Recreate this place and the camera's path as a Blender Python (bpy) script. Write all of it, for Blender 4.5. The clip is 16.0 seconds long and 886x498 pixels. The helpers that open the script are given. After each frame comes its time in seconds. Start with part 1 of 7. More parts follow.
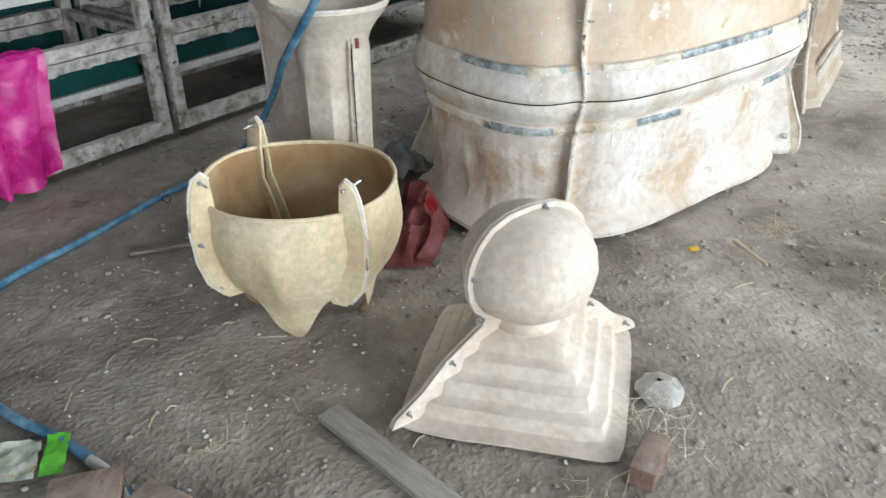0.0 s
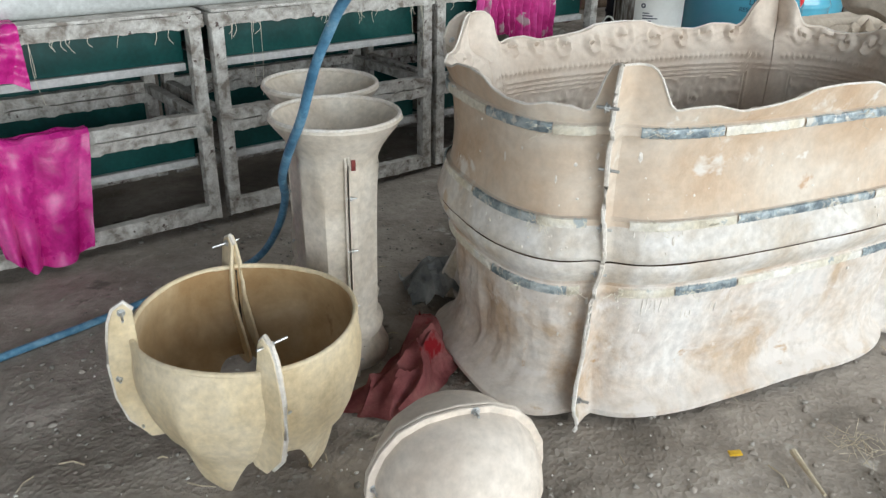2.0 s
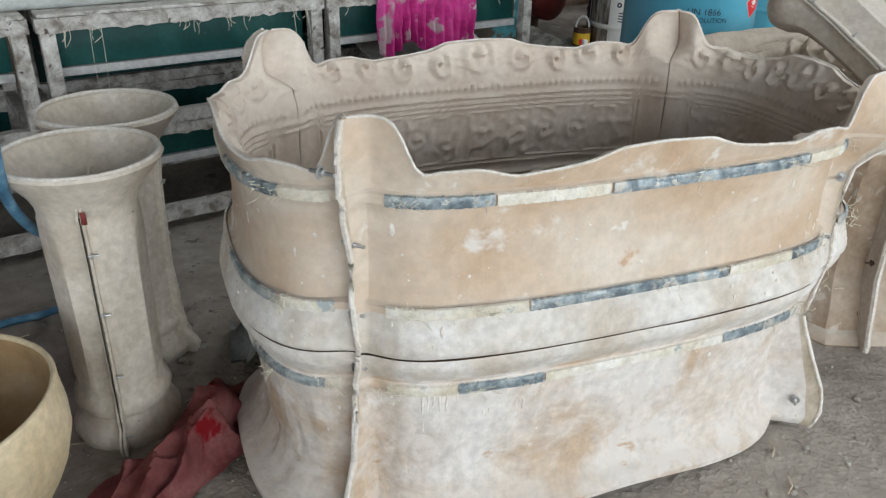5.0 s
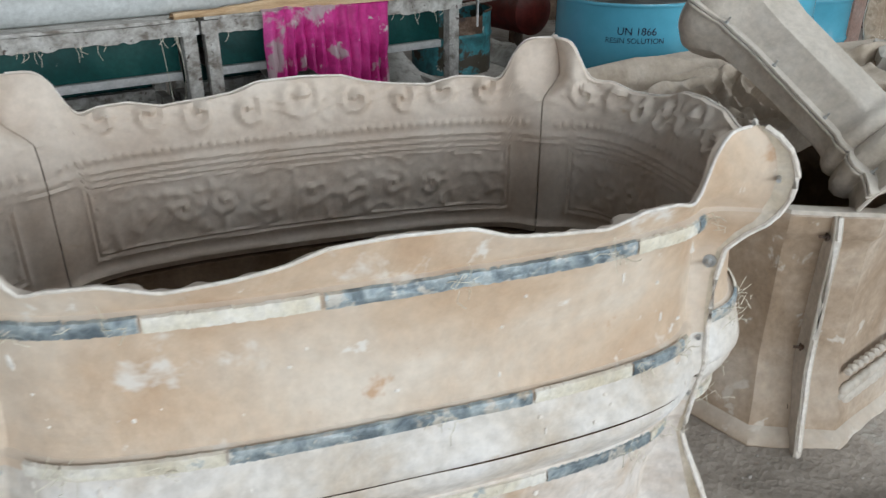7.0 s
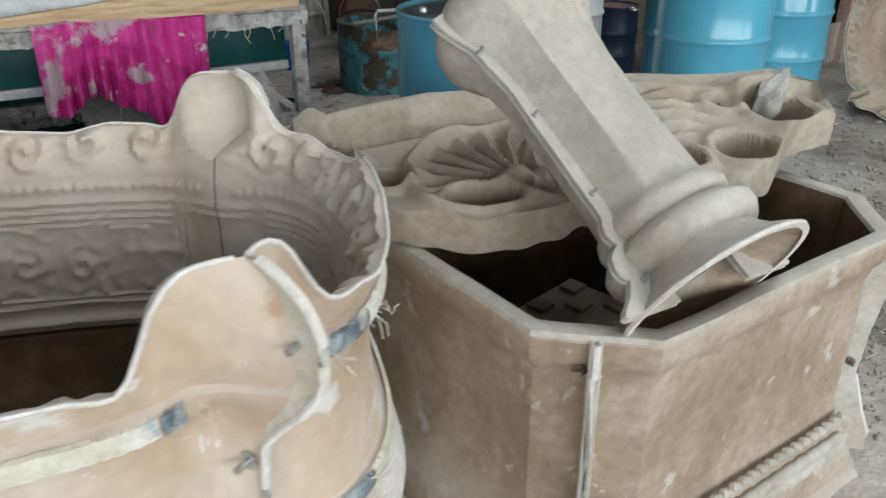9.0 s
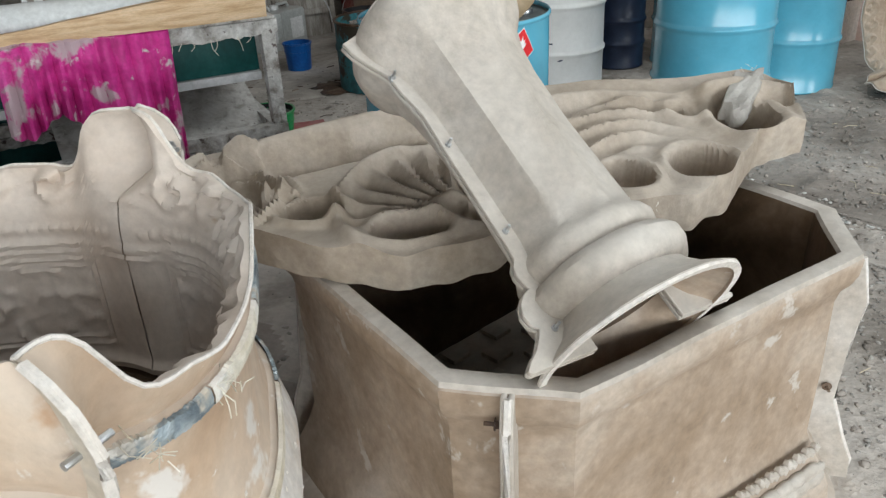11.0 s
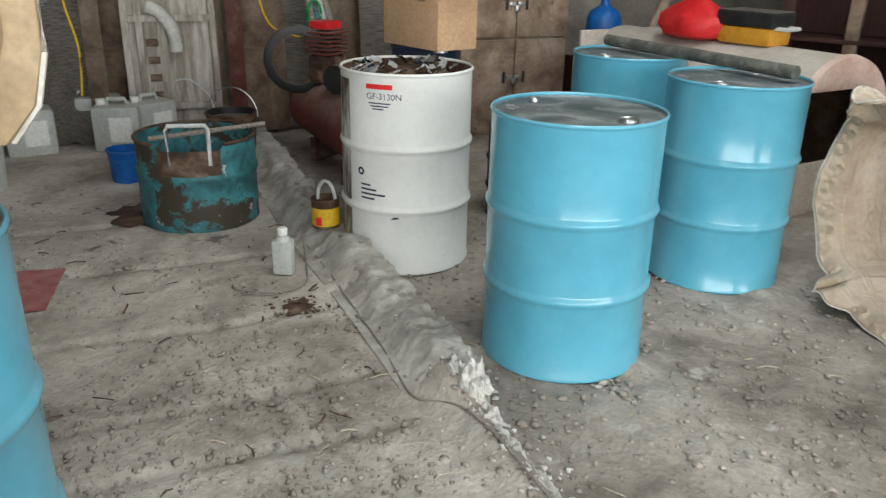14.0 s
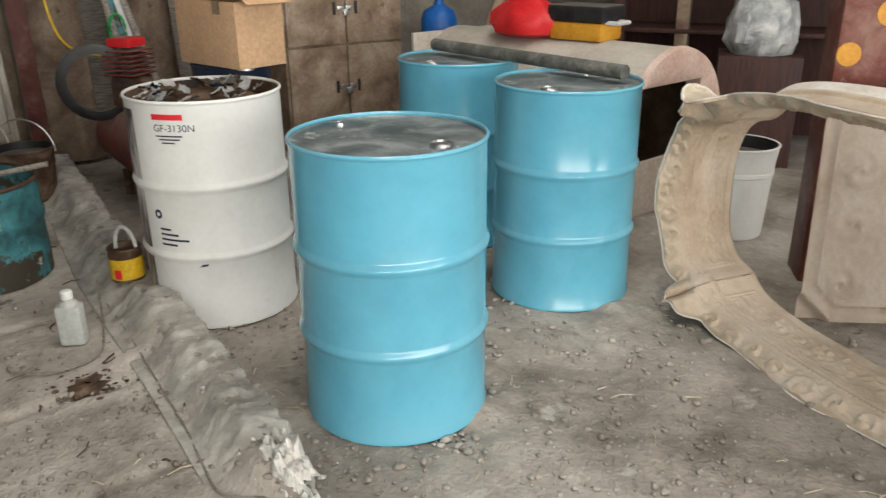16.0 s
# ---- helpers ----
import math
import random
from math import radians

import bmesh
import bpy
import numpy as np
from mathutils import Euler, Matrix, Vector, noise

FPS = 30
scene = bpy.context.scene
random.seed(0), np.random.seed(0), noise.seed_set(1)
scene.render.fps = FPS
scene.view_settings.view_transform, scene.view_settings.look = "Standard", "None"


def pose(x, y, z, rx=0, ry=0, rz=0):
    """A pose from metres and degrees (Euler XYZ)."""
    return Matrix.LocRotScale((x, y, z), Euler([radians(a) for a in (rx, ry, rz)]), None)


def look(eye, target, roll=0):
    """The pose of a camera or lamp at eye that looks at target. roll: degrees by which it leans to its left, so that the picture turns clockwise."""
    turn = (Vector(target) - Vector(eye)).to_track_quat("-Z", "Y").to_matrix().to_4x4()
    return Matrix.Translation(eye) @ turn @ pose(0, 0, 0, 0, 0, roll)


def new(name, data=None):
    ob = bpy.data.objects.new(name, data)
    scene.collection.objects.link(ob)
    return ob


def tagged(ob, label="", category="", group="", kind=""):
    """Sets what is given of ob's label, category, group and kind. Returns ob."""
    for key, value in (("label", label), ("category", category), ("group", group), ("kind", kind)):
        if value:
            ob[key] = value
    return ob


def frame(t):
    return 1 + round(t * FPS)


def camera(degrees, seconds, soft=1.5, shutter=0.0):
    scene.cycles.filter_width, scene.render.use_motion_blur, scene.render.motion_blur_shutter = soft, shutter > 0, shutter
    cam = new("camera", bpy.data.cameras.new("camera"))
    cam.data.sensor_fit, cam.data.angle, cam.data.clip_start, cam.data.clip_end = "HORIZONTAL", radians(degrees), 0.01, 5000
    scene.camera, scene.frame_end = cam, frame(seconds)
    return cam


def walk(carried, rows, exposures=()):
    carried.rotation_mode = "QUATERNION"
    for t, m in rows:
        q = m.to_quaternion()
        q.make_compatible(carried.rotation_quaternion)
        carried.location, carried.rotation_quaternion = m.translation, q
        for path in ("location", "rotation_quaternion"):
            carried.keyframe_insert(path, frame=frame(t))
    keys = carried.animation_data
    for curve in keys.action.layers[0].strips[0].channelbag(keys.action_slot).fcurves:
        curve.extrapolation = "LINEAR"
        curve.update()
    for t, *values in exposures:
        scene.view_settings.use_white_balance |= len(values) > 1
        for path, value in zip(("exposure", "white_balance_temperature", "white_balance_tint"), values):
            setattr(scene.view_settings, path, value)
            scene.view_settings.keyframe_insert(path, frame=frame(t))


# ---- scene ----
cam = camera(59.3, 16.0, soft=1.3, shutter=0.25)
PATH = [
    (0, (-0.02, 0.012, 1.29), (-0.003, 1.741, 0.285), -0.5),
    (0.5, (-0.026, 0.087, 1.312), (-0.154, 1.831, 0.34), -1.1),
    (1, (0.121, 0.168, 1.332), (-0.101, 1.924, 0.401), 0.4),
    (1.5, (0.339, 0.294, 1.356), (0.0, 2.051, 0.462), 1.6),
    (2, (0.411, 0.454, 1.36), (0.02, 2.214, 0.493), 1.1),
    (2.5, (0.471, 0.567, 1.375), (0.071, 2.335, 0.53), 0.6),
    (3, (0.577, 0.644, 1.387), (0.166, 2.416, 0.557), 1.1),
    (3.5, (0.697, 0.696, 1.384), (0.275, 2.466, 0.552), 1.0),
    (4, (0.782, 0.791, 1.372), (0.362, 2.548, 0.515), 0.8),
    (4.2, (0.8, 0.856, 1.395), (0.403, 2.601, 0.502), 1.7),
    (6.3, (1.192, 1.325, 1.36), (0.57, 3.003, 0.467), -0.3),
    (6.5, (1.219, 1.412, 1.357), (0.609, 3.091, 0.456), -0.2),
    (7, (1.319, 1.629, 1.363), (0.731, 3.326, 0.485), -0.1),
    (7.5, (1.511, 1.824, 1.353), (0.844, 3.501, 0.49), 0.6),
    (8, (1.65, 2.002, 1.356), (0.86, 3.62, 0.485), -1.3),
    (8.5, (1.724, 2.225, 1.328), (0.992, 3.868, 0.454), -2.7),
    (9, (1.804, 2.421, 1.299), (1.126, 4.094, 0.438), -0.2),
    (9.2, (1.85, 2.505, 1.295), (1.157, 4.173, 0.434), 1.3),
    (11.3, (1.955, 2.658, 1.338), (1.202, 4.282, 0.446), -3.8),
    (11.5, (1.962, 2.775, 1.328), (1.251, 4.422, 0.444), -3.6),
    (12, (2.011, 3.091, 1.366), (1.422, 4.822, 0.556), -3.2),
    (12.2, (2.064, 3.233, 1.375), (1.471, 4.981, 0.604), -2.7),
    (12.5, (2.177, 3.439, 1.384), (1.517, 5.19, 0.678), -1.7),
    (13, (2.281, 3.739, 1.378), (1.534, 5.462, 0.69), -1.3),
    (13.3, (2.314, 3.939, 1.399), (1.576, 5.656, 0.688), -0.4),
    (13.5, (2.324, 4.056, 1.384), (1.581, 5.768, 0.666), -0.3),
    (14, (2.378, 4.327, 1.374), (1.495, 5.966, 0.642), 1.3),
    (14.5, (2.369, 4.542, 1.372), (1.362, 6.11, 0.646), 0.1),
    (15, (2.341, 4.688, 1.383), (1.446, 6.33, 0.672), -0.6),
    (15.5, (2.382, 4.736, 1.392), (1.609, 6.437, 0.679), 0.1),
    (16, (2.404, 4.751, 1.386), (1.806, 6.512, 0.651), -0.6),
]
walk(cam, [(t, look(eye, target, roll)) for t, eye, target, roll in PATH],
     exposures=[(0, 0.03, 5950, 4), (1, -0.08, 5950, 4), (2, -0.20, 6050, 4), (3.5, -0.38, 6050, 5), (6.5, -0.64, 5950, 5), (8, -0.66, 5900, 5), (9, -0.52, 5900, 4), (11.5, -0.36, 6100, 6),
                (12.3, -0.28, 6150, 4), (13, -0.22, 6000, 3), (14, -0.06, 6350, 4), (15, -0.02, 6700, 6), (16, 0.0, 6850, 8)])

# ---- daylight: open sides of the shed, behind and to one side of the walk
world = bpy.data.worlds.new("world")
scene.world = world
world.use_nodes = True
wn = world.node_tree.nodes
sky = wn.new("ShaderNodeTexSky")
sky.sky_type, sky.sun_disc = "NISHITA", False
sky.sun_elevation, sky.sun_rotation = radians(62), radians(150)
wn["Background"].inputs["Strength"].default_value = 0.036
world.node_tree.links.new(sky.outputs[0], wn["Background"].inputs["Color"])
sun = new("sun", bpy.data.lights.new("sun", "SUN"))
sun.data.energy, sun.data.angle, sun.data.color = 0.8, radians(12), (1.0, 0.95, 0.88)
sun.matrix_world = look((6, -4, 17), (0, 4, 0))


def area_lamp(name, eye, target, wide, high, power):
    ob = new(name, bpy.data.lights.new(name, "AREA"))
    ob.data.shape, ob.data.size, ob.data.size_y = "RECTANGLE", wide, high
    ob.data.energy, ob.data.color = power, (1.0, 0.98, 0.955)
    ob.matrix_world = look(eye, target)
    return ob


# stand-in for the sky in the open side of the shed
area_lamp("open_side_light", (7.27, -0.48, 2.1), (2.61, 3.30, 0.7), 15.5, 2.7, 1250)
area_lamp("open_end_light", (-0.9, -3.5, 1.9), (0.1, 2.2, 0.6), 5.0, 2.6, 95)
# added overhead lamp, its source unseen, to brighten the slab and drums
area_lamp("roof_light_sky", (2.45, 6.1, 4.12), (2.45, 6.1001, 0), 1.3, 7.5, 170)


# ---- materials
def mat(name, stops, scale=6.0, rough=0.75, metal=0.0, bump=0.25, fine=60.0, dust=0.0, dust_col=(0.5, 0.47, 0.42),
        spots=None, vary=0.0, rough_var=0.15, streak=None, spec=0.35, coat=0.0, trans=0.0, grain=1.0):
    m = bpy.data.materials.new(name)
    m.use_nodes = True
    nt = m.node_tree
    N, L = nt.nodes, nt.links
    bsdf = N["Principled BSDF"]
    tc = N.new("ShaderNodeTexCoord")
    src = tc.outputs["Object"]
    if streak:
        mp = N.new("ShaderNodeMapping")
        mp.inputs["Scale"].default_value = streak
        L.new(src, mp.inputs[0])
        src = mp.outputs[0]

    def noise_tex(sc, detail=6.0, distort=0.0, vec=None):
        n = N.new("ShaderNodeTexNoise")
        n.inputs["Scale"].default_value, n.inputs["Detail"].default_value = sc, detail
        n.inputs["Roughness"].default_value, n.inputs["Distortion"].default_value = 0.62, distort
        L.new(vec or src, n.inputs["Vector"])
        return n.outputs["Fac"]

    def ramp(fac, pts):
        r = N.new("ShaderNodeValToRGB")
        while len(r.color_ramp.elements) < len(pts):
            r.color_ramp.elements.new(0.5)
        for e, (p, c) in zip(r.color_ramp.elements, pts):
            e.position, e.color = p, (*c, 1)
        L.new(fac, r.inputs[0])
        return r.outputs[0]

    def mix(fac, a, b, kind="MIX"):
        x = N.new("ShaderNodeMix")
        x.data_type, x.blend_type = "RGBA", kind
        for sock, val in ((x.inputs[0], fac), (x.inputs[6], a), (x.inputs[7], b)):
            if isinstance(val, (int, float)):
                sock.default_value = val
            elif isinstance(val, tuple):
                sock.default_value = (*val, 1)
            else:
                L.new(val, sock)
        return x.outputs[2]

    big = noise_tex(scale, 7, 0.4)
    small = noise_tex(fine, 5)
    lo, hi = 0.36, 0.66
    k = len(stops)
    col = ramp(big, [(lo + (hi - lo) * i / max(1, k - 1), c) for i, c in enumerate(stops)])
    g = ramp(small, [(0.3, (1 - 0.18 * grain,) * 3), (0.7, (1 + 0.12 * grain,) * 3)])
    col = mix(1.0, col, g, "MULTIPLY")
    if spots:
        for sc, thr, c in spots:
            f = ramp(noise_tex(sc, 5, 0.25, tc.outputs["Object"]), [(thr, (0, 0, 0)), (thr + 0.05, (1, 1, 1))])
            col = mix(f, col, c)
    if vary:
        oi = N.new("ShaderNodeObjectInfo")
        v = ramp(oi.outputs["Random"], [(0, (1 - vary,) * 3), (1, (1 + vary,) * 3)])
        col = mix(1.0, col, v, "MULTIPLY")
    if dust:
        ge = N.new("ShaderNodeNewGeometry")
        sep = N.new("ShaderNodeSeparateXYZ")
        L.new(ge.outputs["Normal"], sep.inputs[0])
        up = N.new("ShaderNodeMapRange")
        up.inputs["From Min"].default_value, up.inputs["From Max"].default_value = 0.1, 0.95
        L.new(sep.outputs["Z"], up.inputs["Value"])
        mu = N.new("ShaderNodeMath")
        mu.operation = "MULTIPLY"
        L.new(up.outputs[0], mu.inputs[0])
        dn = N.new("ShaderNodeMapRange")
        dn.inputs["From Min"].default_value, dn.inputs["From Max"].default_value = 0.3, 0.6
        dn.inputs["To Min"].default_value, dn.inputs["To Max"].default_value = 0.3 * dust, dust
        L.new(noise_tex(scale * 2.3, 6, 0, tc.outputs["Object"]), dn.inputs["Value"])
        L.new(dn.outputs[0], mu.inputs[1])
        col = mix(mu.outputs[0], col, dust_col)
    L.new(col, bsdf.inputs["Base Color"])
    rr = N.new("ShaderNodeMapRange")
    rr.inputs["To Min"].default_value, rr.inputs["To Max"].default_value = max(0.02, rough - rough_var), min(1, rough + rough_var)
    L.new(big, rr.inputs["Value"])
    L.new(rr.outputs[0], bsdf.inputs["Roughness"])
    bsdf.inputs["Metallic"].default_value = metal
    bsdf.inputs["Specular IOR Level"].default_value = spec
    bsdf.inputs["Coat Weight"].default_value = coat
    bsdf.inputs["Coat Roughness"].default_value = 0.12
    if trans:
        bsdf.inputs["Transmission Weight"].default_value = trans
    if bump:
        b1, b2 = N.new("ShaderNodeBump"), N.new("ShaderNodeBump")
        b1.inputs["Strength"].default_value, b1.inputs["Distance"].default_value = bump, 0.02
        b2.inputs["Strength"].default_value, b2.inputs["Distance"].default_value = bump * 1.2, 0.003
        L.new(big, b1.inputs["Height"])
        L.new(small, b2.inputs["Height"])
        L.new(b1.outputs[0], b2.inputs["Normal"])
        L.new(b2.outputs[0], bsdf.inputs["Normal"])
    return m


DUST = (0.46, 0.42, 0.37)
M = {}
M["mould"] = mat("mould_resin", [(0.50, 0.36, 0.245), (0.57, 0.445, 0.33), (0.60, 0.50, 0.40), (0.66, 0.585, 0.50)], 3.0, 0.55, bump=0.3, fine=38, grain=0.6,
                 dust=0.55, dust_col=(0.64, 0.60, 0.55), spots=[(5.0, 0.615, (0.69, 0.645, 0.59)), (13.0, 0.66, (0.70, 0.66, 0.61)), (6.0, 0.69, (0.50, 0.335, 0.215)), (28, 0.71, (0.74, 0.71, 0.67))])
M["mould_in"] = mat("mould_inner_gelcoat", [(0.53, 0.43, 0.345), (0.63, 0.545, 0.465), (0.69, 0.62, 0.55)], 3.0, 0.6, grain=0.5, bump=0.2, fine=60, dust=0.35, dust_col=(0.66, 0.59, 0.52), spots=[(5, 0.68, (0.50, 0.38, 0.27))])
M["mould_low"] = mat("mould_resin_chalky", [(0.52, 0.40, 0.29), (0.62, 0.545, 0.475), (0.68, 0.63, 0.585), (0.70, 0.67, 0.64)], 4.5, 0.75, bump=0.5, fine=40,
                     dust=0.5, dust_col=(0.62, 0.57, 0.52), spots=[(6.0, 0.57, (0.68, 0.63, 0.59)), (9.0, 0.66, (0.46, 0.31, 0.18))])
M["dusty"] = mat("mould_resin_whitened", [(0.52, 0.45, 0.37), (0.63, 0.59, 0.54), (0.72, 0.70, 0.68)], 6.0, 0.75, bump=0.45, fine=40, dust=0.4, dust_col=(0.68, 0.65, 0.62), spots=[(5, 0.62, (0.54, 0.43, 0.32))])
M["palewood"] = mat("pale_grey_wood", [(0.34, 0.31, 0.28), (0.46, 0.43, 0.40)], 6, 0.85, bump=0.4, fine=50, streak=(2, 18, 18))
M["band"] = mat("mould_rib", [(0.58, 0.52, 0.40), (0.68, 0.64, 0.54), (0.76, 0.74, 0.70)], 9.0, 0.7, bump=0.6, fine=70, dust=0.4, dust_col=(0.66, 0.62, 0.58),
                spots=[(14.0, 0.62, (0.36, 0.40, 0.41))])
M["flange"] = mat("mould_flange", [(0.42, 0.35, 0.26), (0.55, 0.48, 0.38), (0.66, 0.60, 0.52)], 8.0, 0.6, bump=0.35, fine=60, spots=[(16, 0.66, (0.32, 0.25, 0.18))])
M["edge"] = mat("pale_raw_edge", [(0.66, 0.60, 0.53), (0.76, 0.73, 0.69)], 14, 0.7, bump=0.5, fine=90)
M["strap"] = mat("galvanised_strap", [(0.16, 0.20, 0.23), (0.34, 0.40, 0.43), (0.56, 0.61, 0.62)], 26, 0.42, metal=0.45, bump=0.5, fine=80, spots=[(20, 0.56, (0.62, 0.60, 0.55)), (9, 0.62, (0.58, 0.54, 0.46))])
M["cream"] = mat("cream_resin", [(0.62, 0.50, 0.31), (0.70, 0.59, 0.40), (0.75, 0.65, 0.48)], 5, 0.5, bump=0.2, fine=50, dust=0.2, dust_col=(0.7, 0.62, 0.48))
# inside stops are darker and browner than the outer cream
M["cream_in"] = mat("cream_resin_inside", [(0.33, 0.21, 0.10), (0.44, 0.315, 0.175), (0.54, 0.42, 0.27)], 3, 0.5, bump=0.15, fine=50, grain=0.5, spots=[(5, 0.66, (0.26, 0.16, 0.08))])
M["relief"] = mat("dusty_tan_resin", [(0.33, 0.27, 0.205), (0.42, 0.355, 0.285), (0.50, 0.44, 0.37)], 4, 0.75, bump=0.4, fine=50, dust=0.45, dust_col=(0.50, 0.45, 0.385), spots=[(7, 0.68, (0.27, 0.21, 0.155))])
M["ringres"] = mat("tan_ring_resin", [(0.40, 0.31, 0.225), (0.50, 0.405, 0.31), (0.57, 0.485, 0.395)], 5, 0.65, bump=0.3, fine=50, dust=0.35, dust_col=(0.56, 0.50, 0.43), grain=0.6)
M["grime"] = mat("brown_grime_over_paint", [(0.045, 0.033, 0.028), (0.13, 0.105, 0.09), (0.30, 0.28, 0.26), (0.62, 0.61, 0.59)], 7, 0.7, bump=0.4, fine=40, streak=(3, 3, 0.6))
M["mortar"] = mat("pale_rough_mortar", [(0.28, 0.26, 0.235), (0.40, 0.38, 0.345), (0.52, 0.50, 0.46)], 5, 0.95, bump=0.9, fine=26, spots=[(9, 0.64, (0.22, 0.20, 0.18)), (5, 0.66, (0.50, 0.48, 0.45))])
M["dullsteel"] = mat("dull_grey_steel", [(0.09, 0.095, 0.085), (0.16, 0.165, 0.15), (0.26, 0.26, 0.24)], 12, 0.6, metal=0.3, bump=0.4, fine=70)
M["pinkrim"] = mat("pink_resin", [(0.58, 0.39, 0.32), (0.66, 0.48, 0.41), (0.70, 0.54, 0.48)], 6, 0.6, bump=0.25, fine=45, dust=0.3, dust_col=DUST)
M["pinkish"] = mat("pale_pink_resin", [(0.58, 0.49, 0.41), (0.66, 0.585, 0.51), (0.70, 0.635, 0.57)], 6, 0.6, bump=0.25, fine=45, dust=0.3, dust_col=(0.66, 0.6, 0.55))
M["column"] = mat("beige_resin", [(0.54, 0.47, 0.38), (0.63, 0.57, 0.49), (0.70, 0.65, 0.58)], 5, 0.5, bump=0.25, fine=50, spots=[(40, 0.72, (0.2, 0.16, 0.12)), (6, 0.64, (0.70, 0.67, 0.63))])
M["greyres"] = mat("dusty_grey_resin", [(0.40, 0.35, 0.29), (0.50, 0.45, 0.39), (0.57, 0.53, 0.48)], 5, 0.75, bump=0.35, fine=55, dust=0.5, dust_col=(0.56, 0.53, 0.48))
M["boxres"] = mat("brown_translucent_resin", [(0.30, 0.22, 0.15), (0.40, 0.31, 0.23), (0.50, 0.42, 0.34)], 4, 0.6, bump=0.35, fine=50, dust=0.7, dust_col=(0.58, 0.54, 0.48),
                  spots=[(9, 0.62, (0.55, 0.50, 0.44))])
M["tan"] = mat("tan_resin", [(0.36, 0.26, 0.15), (0.46, 0.35, 0.22), (0.52, 0.41, 0.28)], 6, 0.5, bump=0.3, fine=50, spots=[(13, 0.68, (0.24, 0.16, 0.09))])
M["blue"] = mat("sky_blue_drum_paint", [(0.105, 0.385, 0.535), (0.12, 0.43, 0.59), (0.135, 0.46, 0.62)], 3, 0.20, bump=0.03, fine=30, dust=0.35, dust_col=(0.34, 0.40, 0.42),
                rough_var=0.1, spec=0.5, coat=0.25, grain=0.15, spots=[(9, 0.74, (0.20, 0.42, 0.50)), (30, 0.745, (0.46, 0.56, 0.60)), (4.5, 0.70, (0.16, 0.40, 0.50))])
M["drumtop"] = mat("dusty_drum_lid", [(0.06, 0.085, 0.09), (0.14, 0.165, 0.17), (0.28, 0.31, 0.31)], 6, 0.5, bump=0.25, fine=40, spots=[(7, 0.6, (0.42, 0.45, 0.45))])
M["whitedrum"] = mat("white_drum_paint", [(0.72, 0.72, 0.70), (0.78, 0.78, 0.76), (0.80, 0.80, 0.79)], 3, 0.45, bump=0.06, fine=40, dust=0.3, dust_col=DUST, grain=0.2,
                     spots=[(16, 0.77, (0.34, 0.35, 0.37)), (6, 0.70, (0.62, 0.59, 0.54))])
M["rust"] = mat("grimy_black_steel", [(0.03, 0.02, 0.016), (0.09, 0.05, 0.03), (0.20, 0.15, 0.11)], 8, 0.55, bump=0.5, fine=40)
M["teal"] = mat("grimy_teal_paint", [(0.03, 0.09, 0.10), (0.05, 0.20, 0.23), (0.10, 0.32, 0.36)], 5, 0.5, bump=0.4, fine=30, spots=[(5, 0.50, (0.05, 0.042, 0.03)), (12, 0.66, (0.40, 0.42, 0.38))])
M["navy"] = mat("navy_paint", [(0.010, 0.016, 0.035), (0.02, 0.03, 0.06)], 5, 0.4, bump=0.1)
# brown resin with the shade of deep mould insides in its colour
M["boxshade"] = mat("brown_resin_with_shade", [(0.08, 0.05, 0.028), (0.145, 0.095, 0.058), (0.22, 0.155, 0.105)], 5, 0.5, bump=0.3, fine=50)
M["matred"] = mat("dusty_red_rubber", [(0.24, 0.03, 0.035), (0.36, 0.06, 0.065)], 6, 0.8, bump=0.3, dust=0.3, dust_col=DUST)
M["steel"] = mat("zinc_steel", [(0.45, 0.46, 0.47), (0.62, 0.63, 0.63)], 20, 0.35, metal=0.9, bump=0.1)
M["darkgap"] = mat("dark_joint", [(0.02, 0.016, 0.012), (0.05, 0.04, 0.03)], 20, 0.9, bump=0.2)
M["rack"] = mat("crusted_white_steel", [(0.24, 0.21, 0.18), (0.52, 0.50, 0.47), (0.70, 0.69, 0.66)], 16, 0.8, bump=0.9, fine=90, dust=0.6, dust_col=(0.62, 0.60, 0.56),
                spots=[(26, 0.62, (0.12, 0.09, 0.08))])
M["limewash"] = mat("limewashed_wood", [(0.22, 0.19, 0.16), (0.36, 0.33, 0.29), (0.50, 0.47, 0.43)], 4, 0.85, bump=0.4, fine=40, streak=(5, 5, 0.7))
M["strip"] = mat("grey_white_strip", [(0.44, 0.44, 0.44), (0.60, 0.60, 0.60)], 8, 0.55, bump=0.15)
M["green"] = mat("dark_green_paint", [(0.004, 0.045, 0.042), (0.006, 0.07, 0.065), (0.02, 0.10, 0.09)], 4, 0.5, bump=0.1, spots=[(20, 0.72, (0.3, 0.32, 0.3))])
M["pvc"] = mat("dusty_pvc", [(0.50, 0.52, 0.52), (0.62, 0.64, 0.64)], 4, 0.5, bump=0.1, dust=0.5, dust_col=(0.58, 0.56, 0.52))
M["wood"] = mat("pale_plywood", [(0.46, 0.30, 0.16), (0.60, 0.43, 0.26), (0.66, 0.50, 0.33)], 5, 0.65, bump=0.2, streak=(1, 12, 12))
M["greywood"] = mat("grey_weathered_wood", [(0.16, 0.14, 0.12), (0.28, 0.25, 0.22), (0.36, 0.33, 0.30)], 6, 0.85, bump=0.5, fine=50, streak=(2, 18, 18))
M["brownwood"] = mat("dusty_brown_wood", [(0.15, 0.10, 0.07), (0.27, 0.195, 0.14), (0.40, 0.32, 0.25)], 4, 0.75, bump=0.3, fine=50, dust=0.4, dust_col=DUST, spots=[(9, 0.66, (0.12, 0.075, 0.05))])
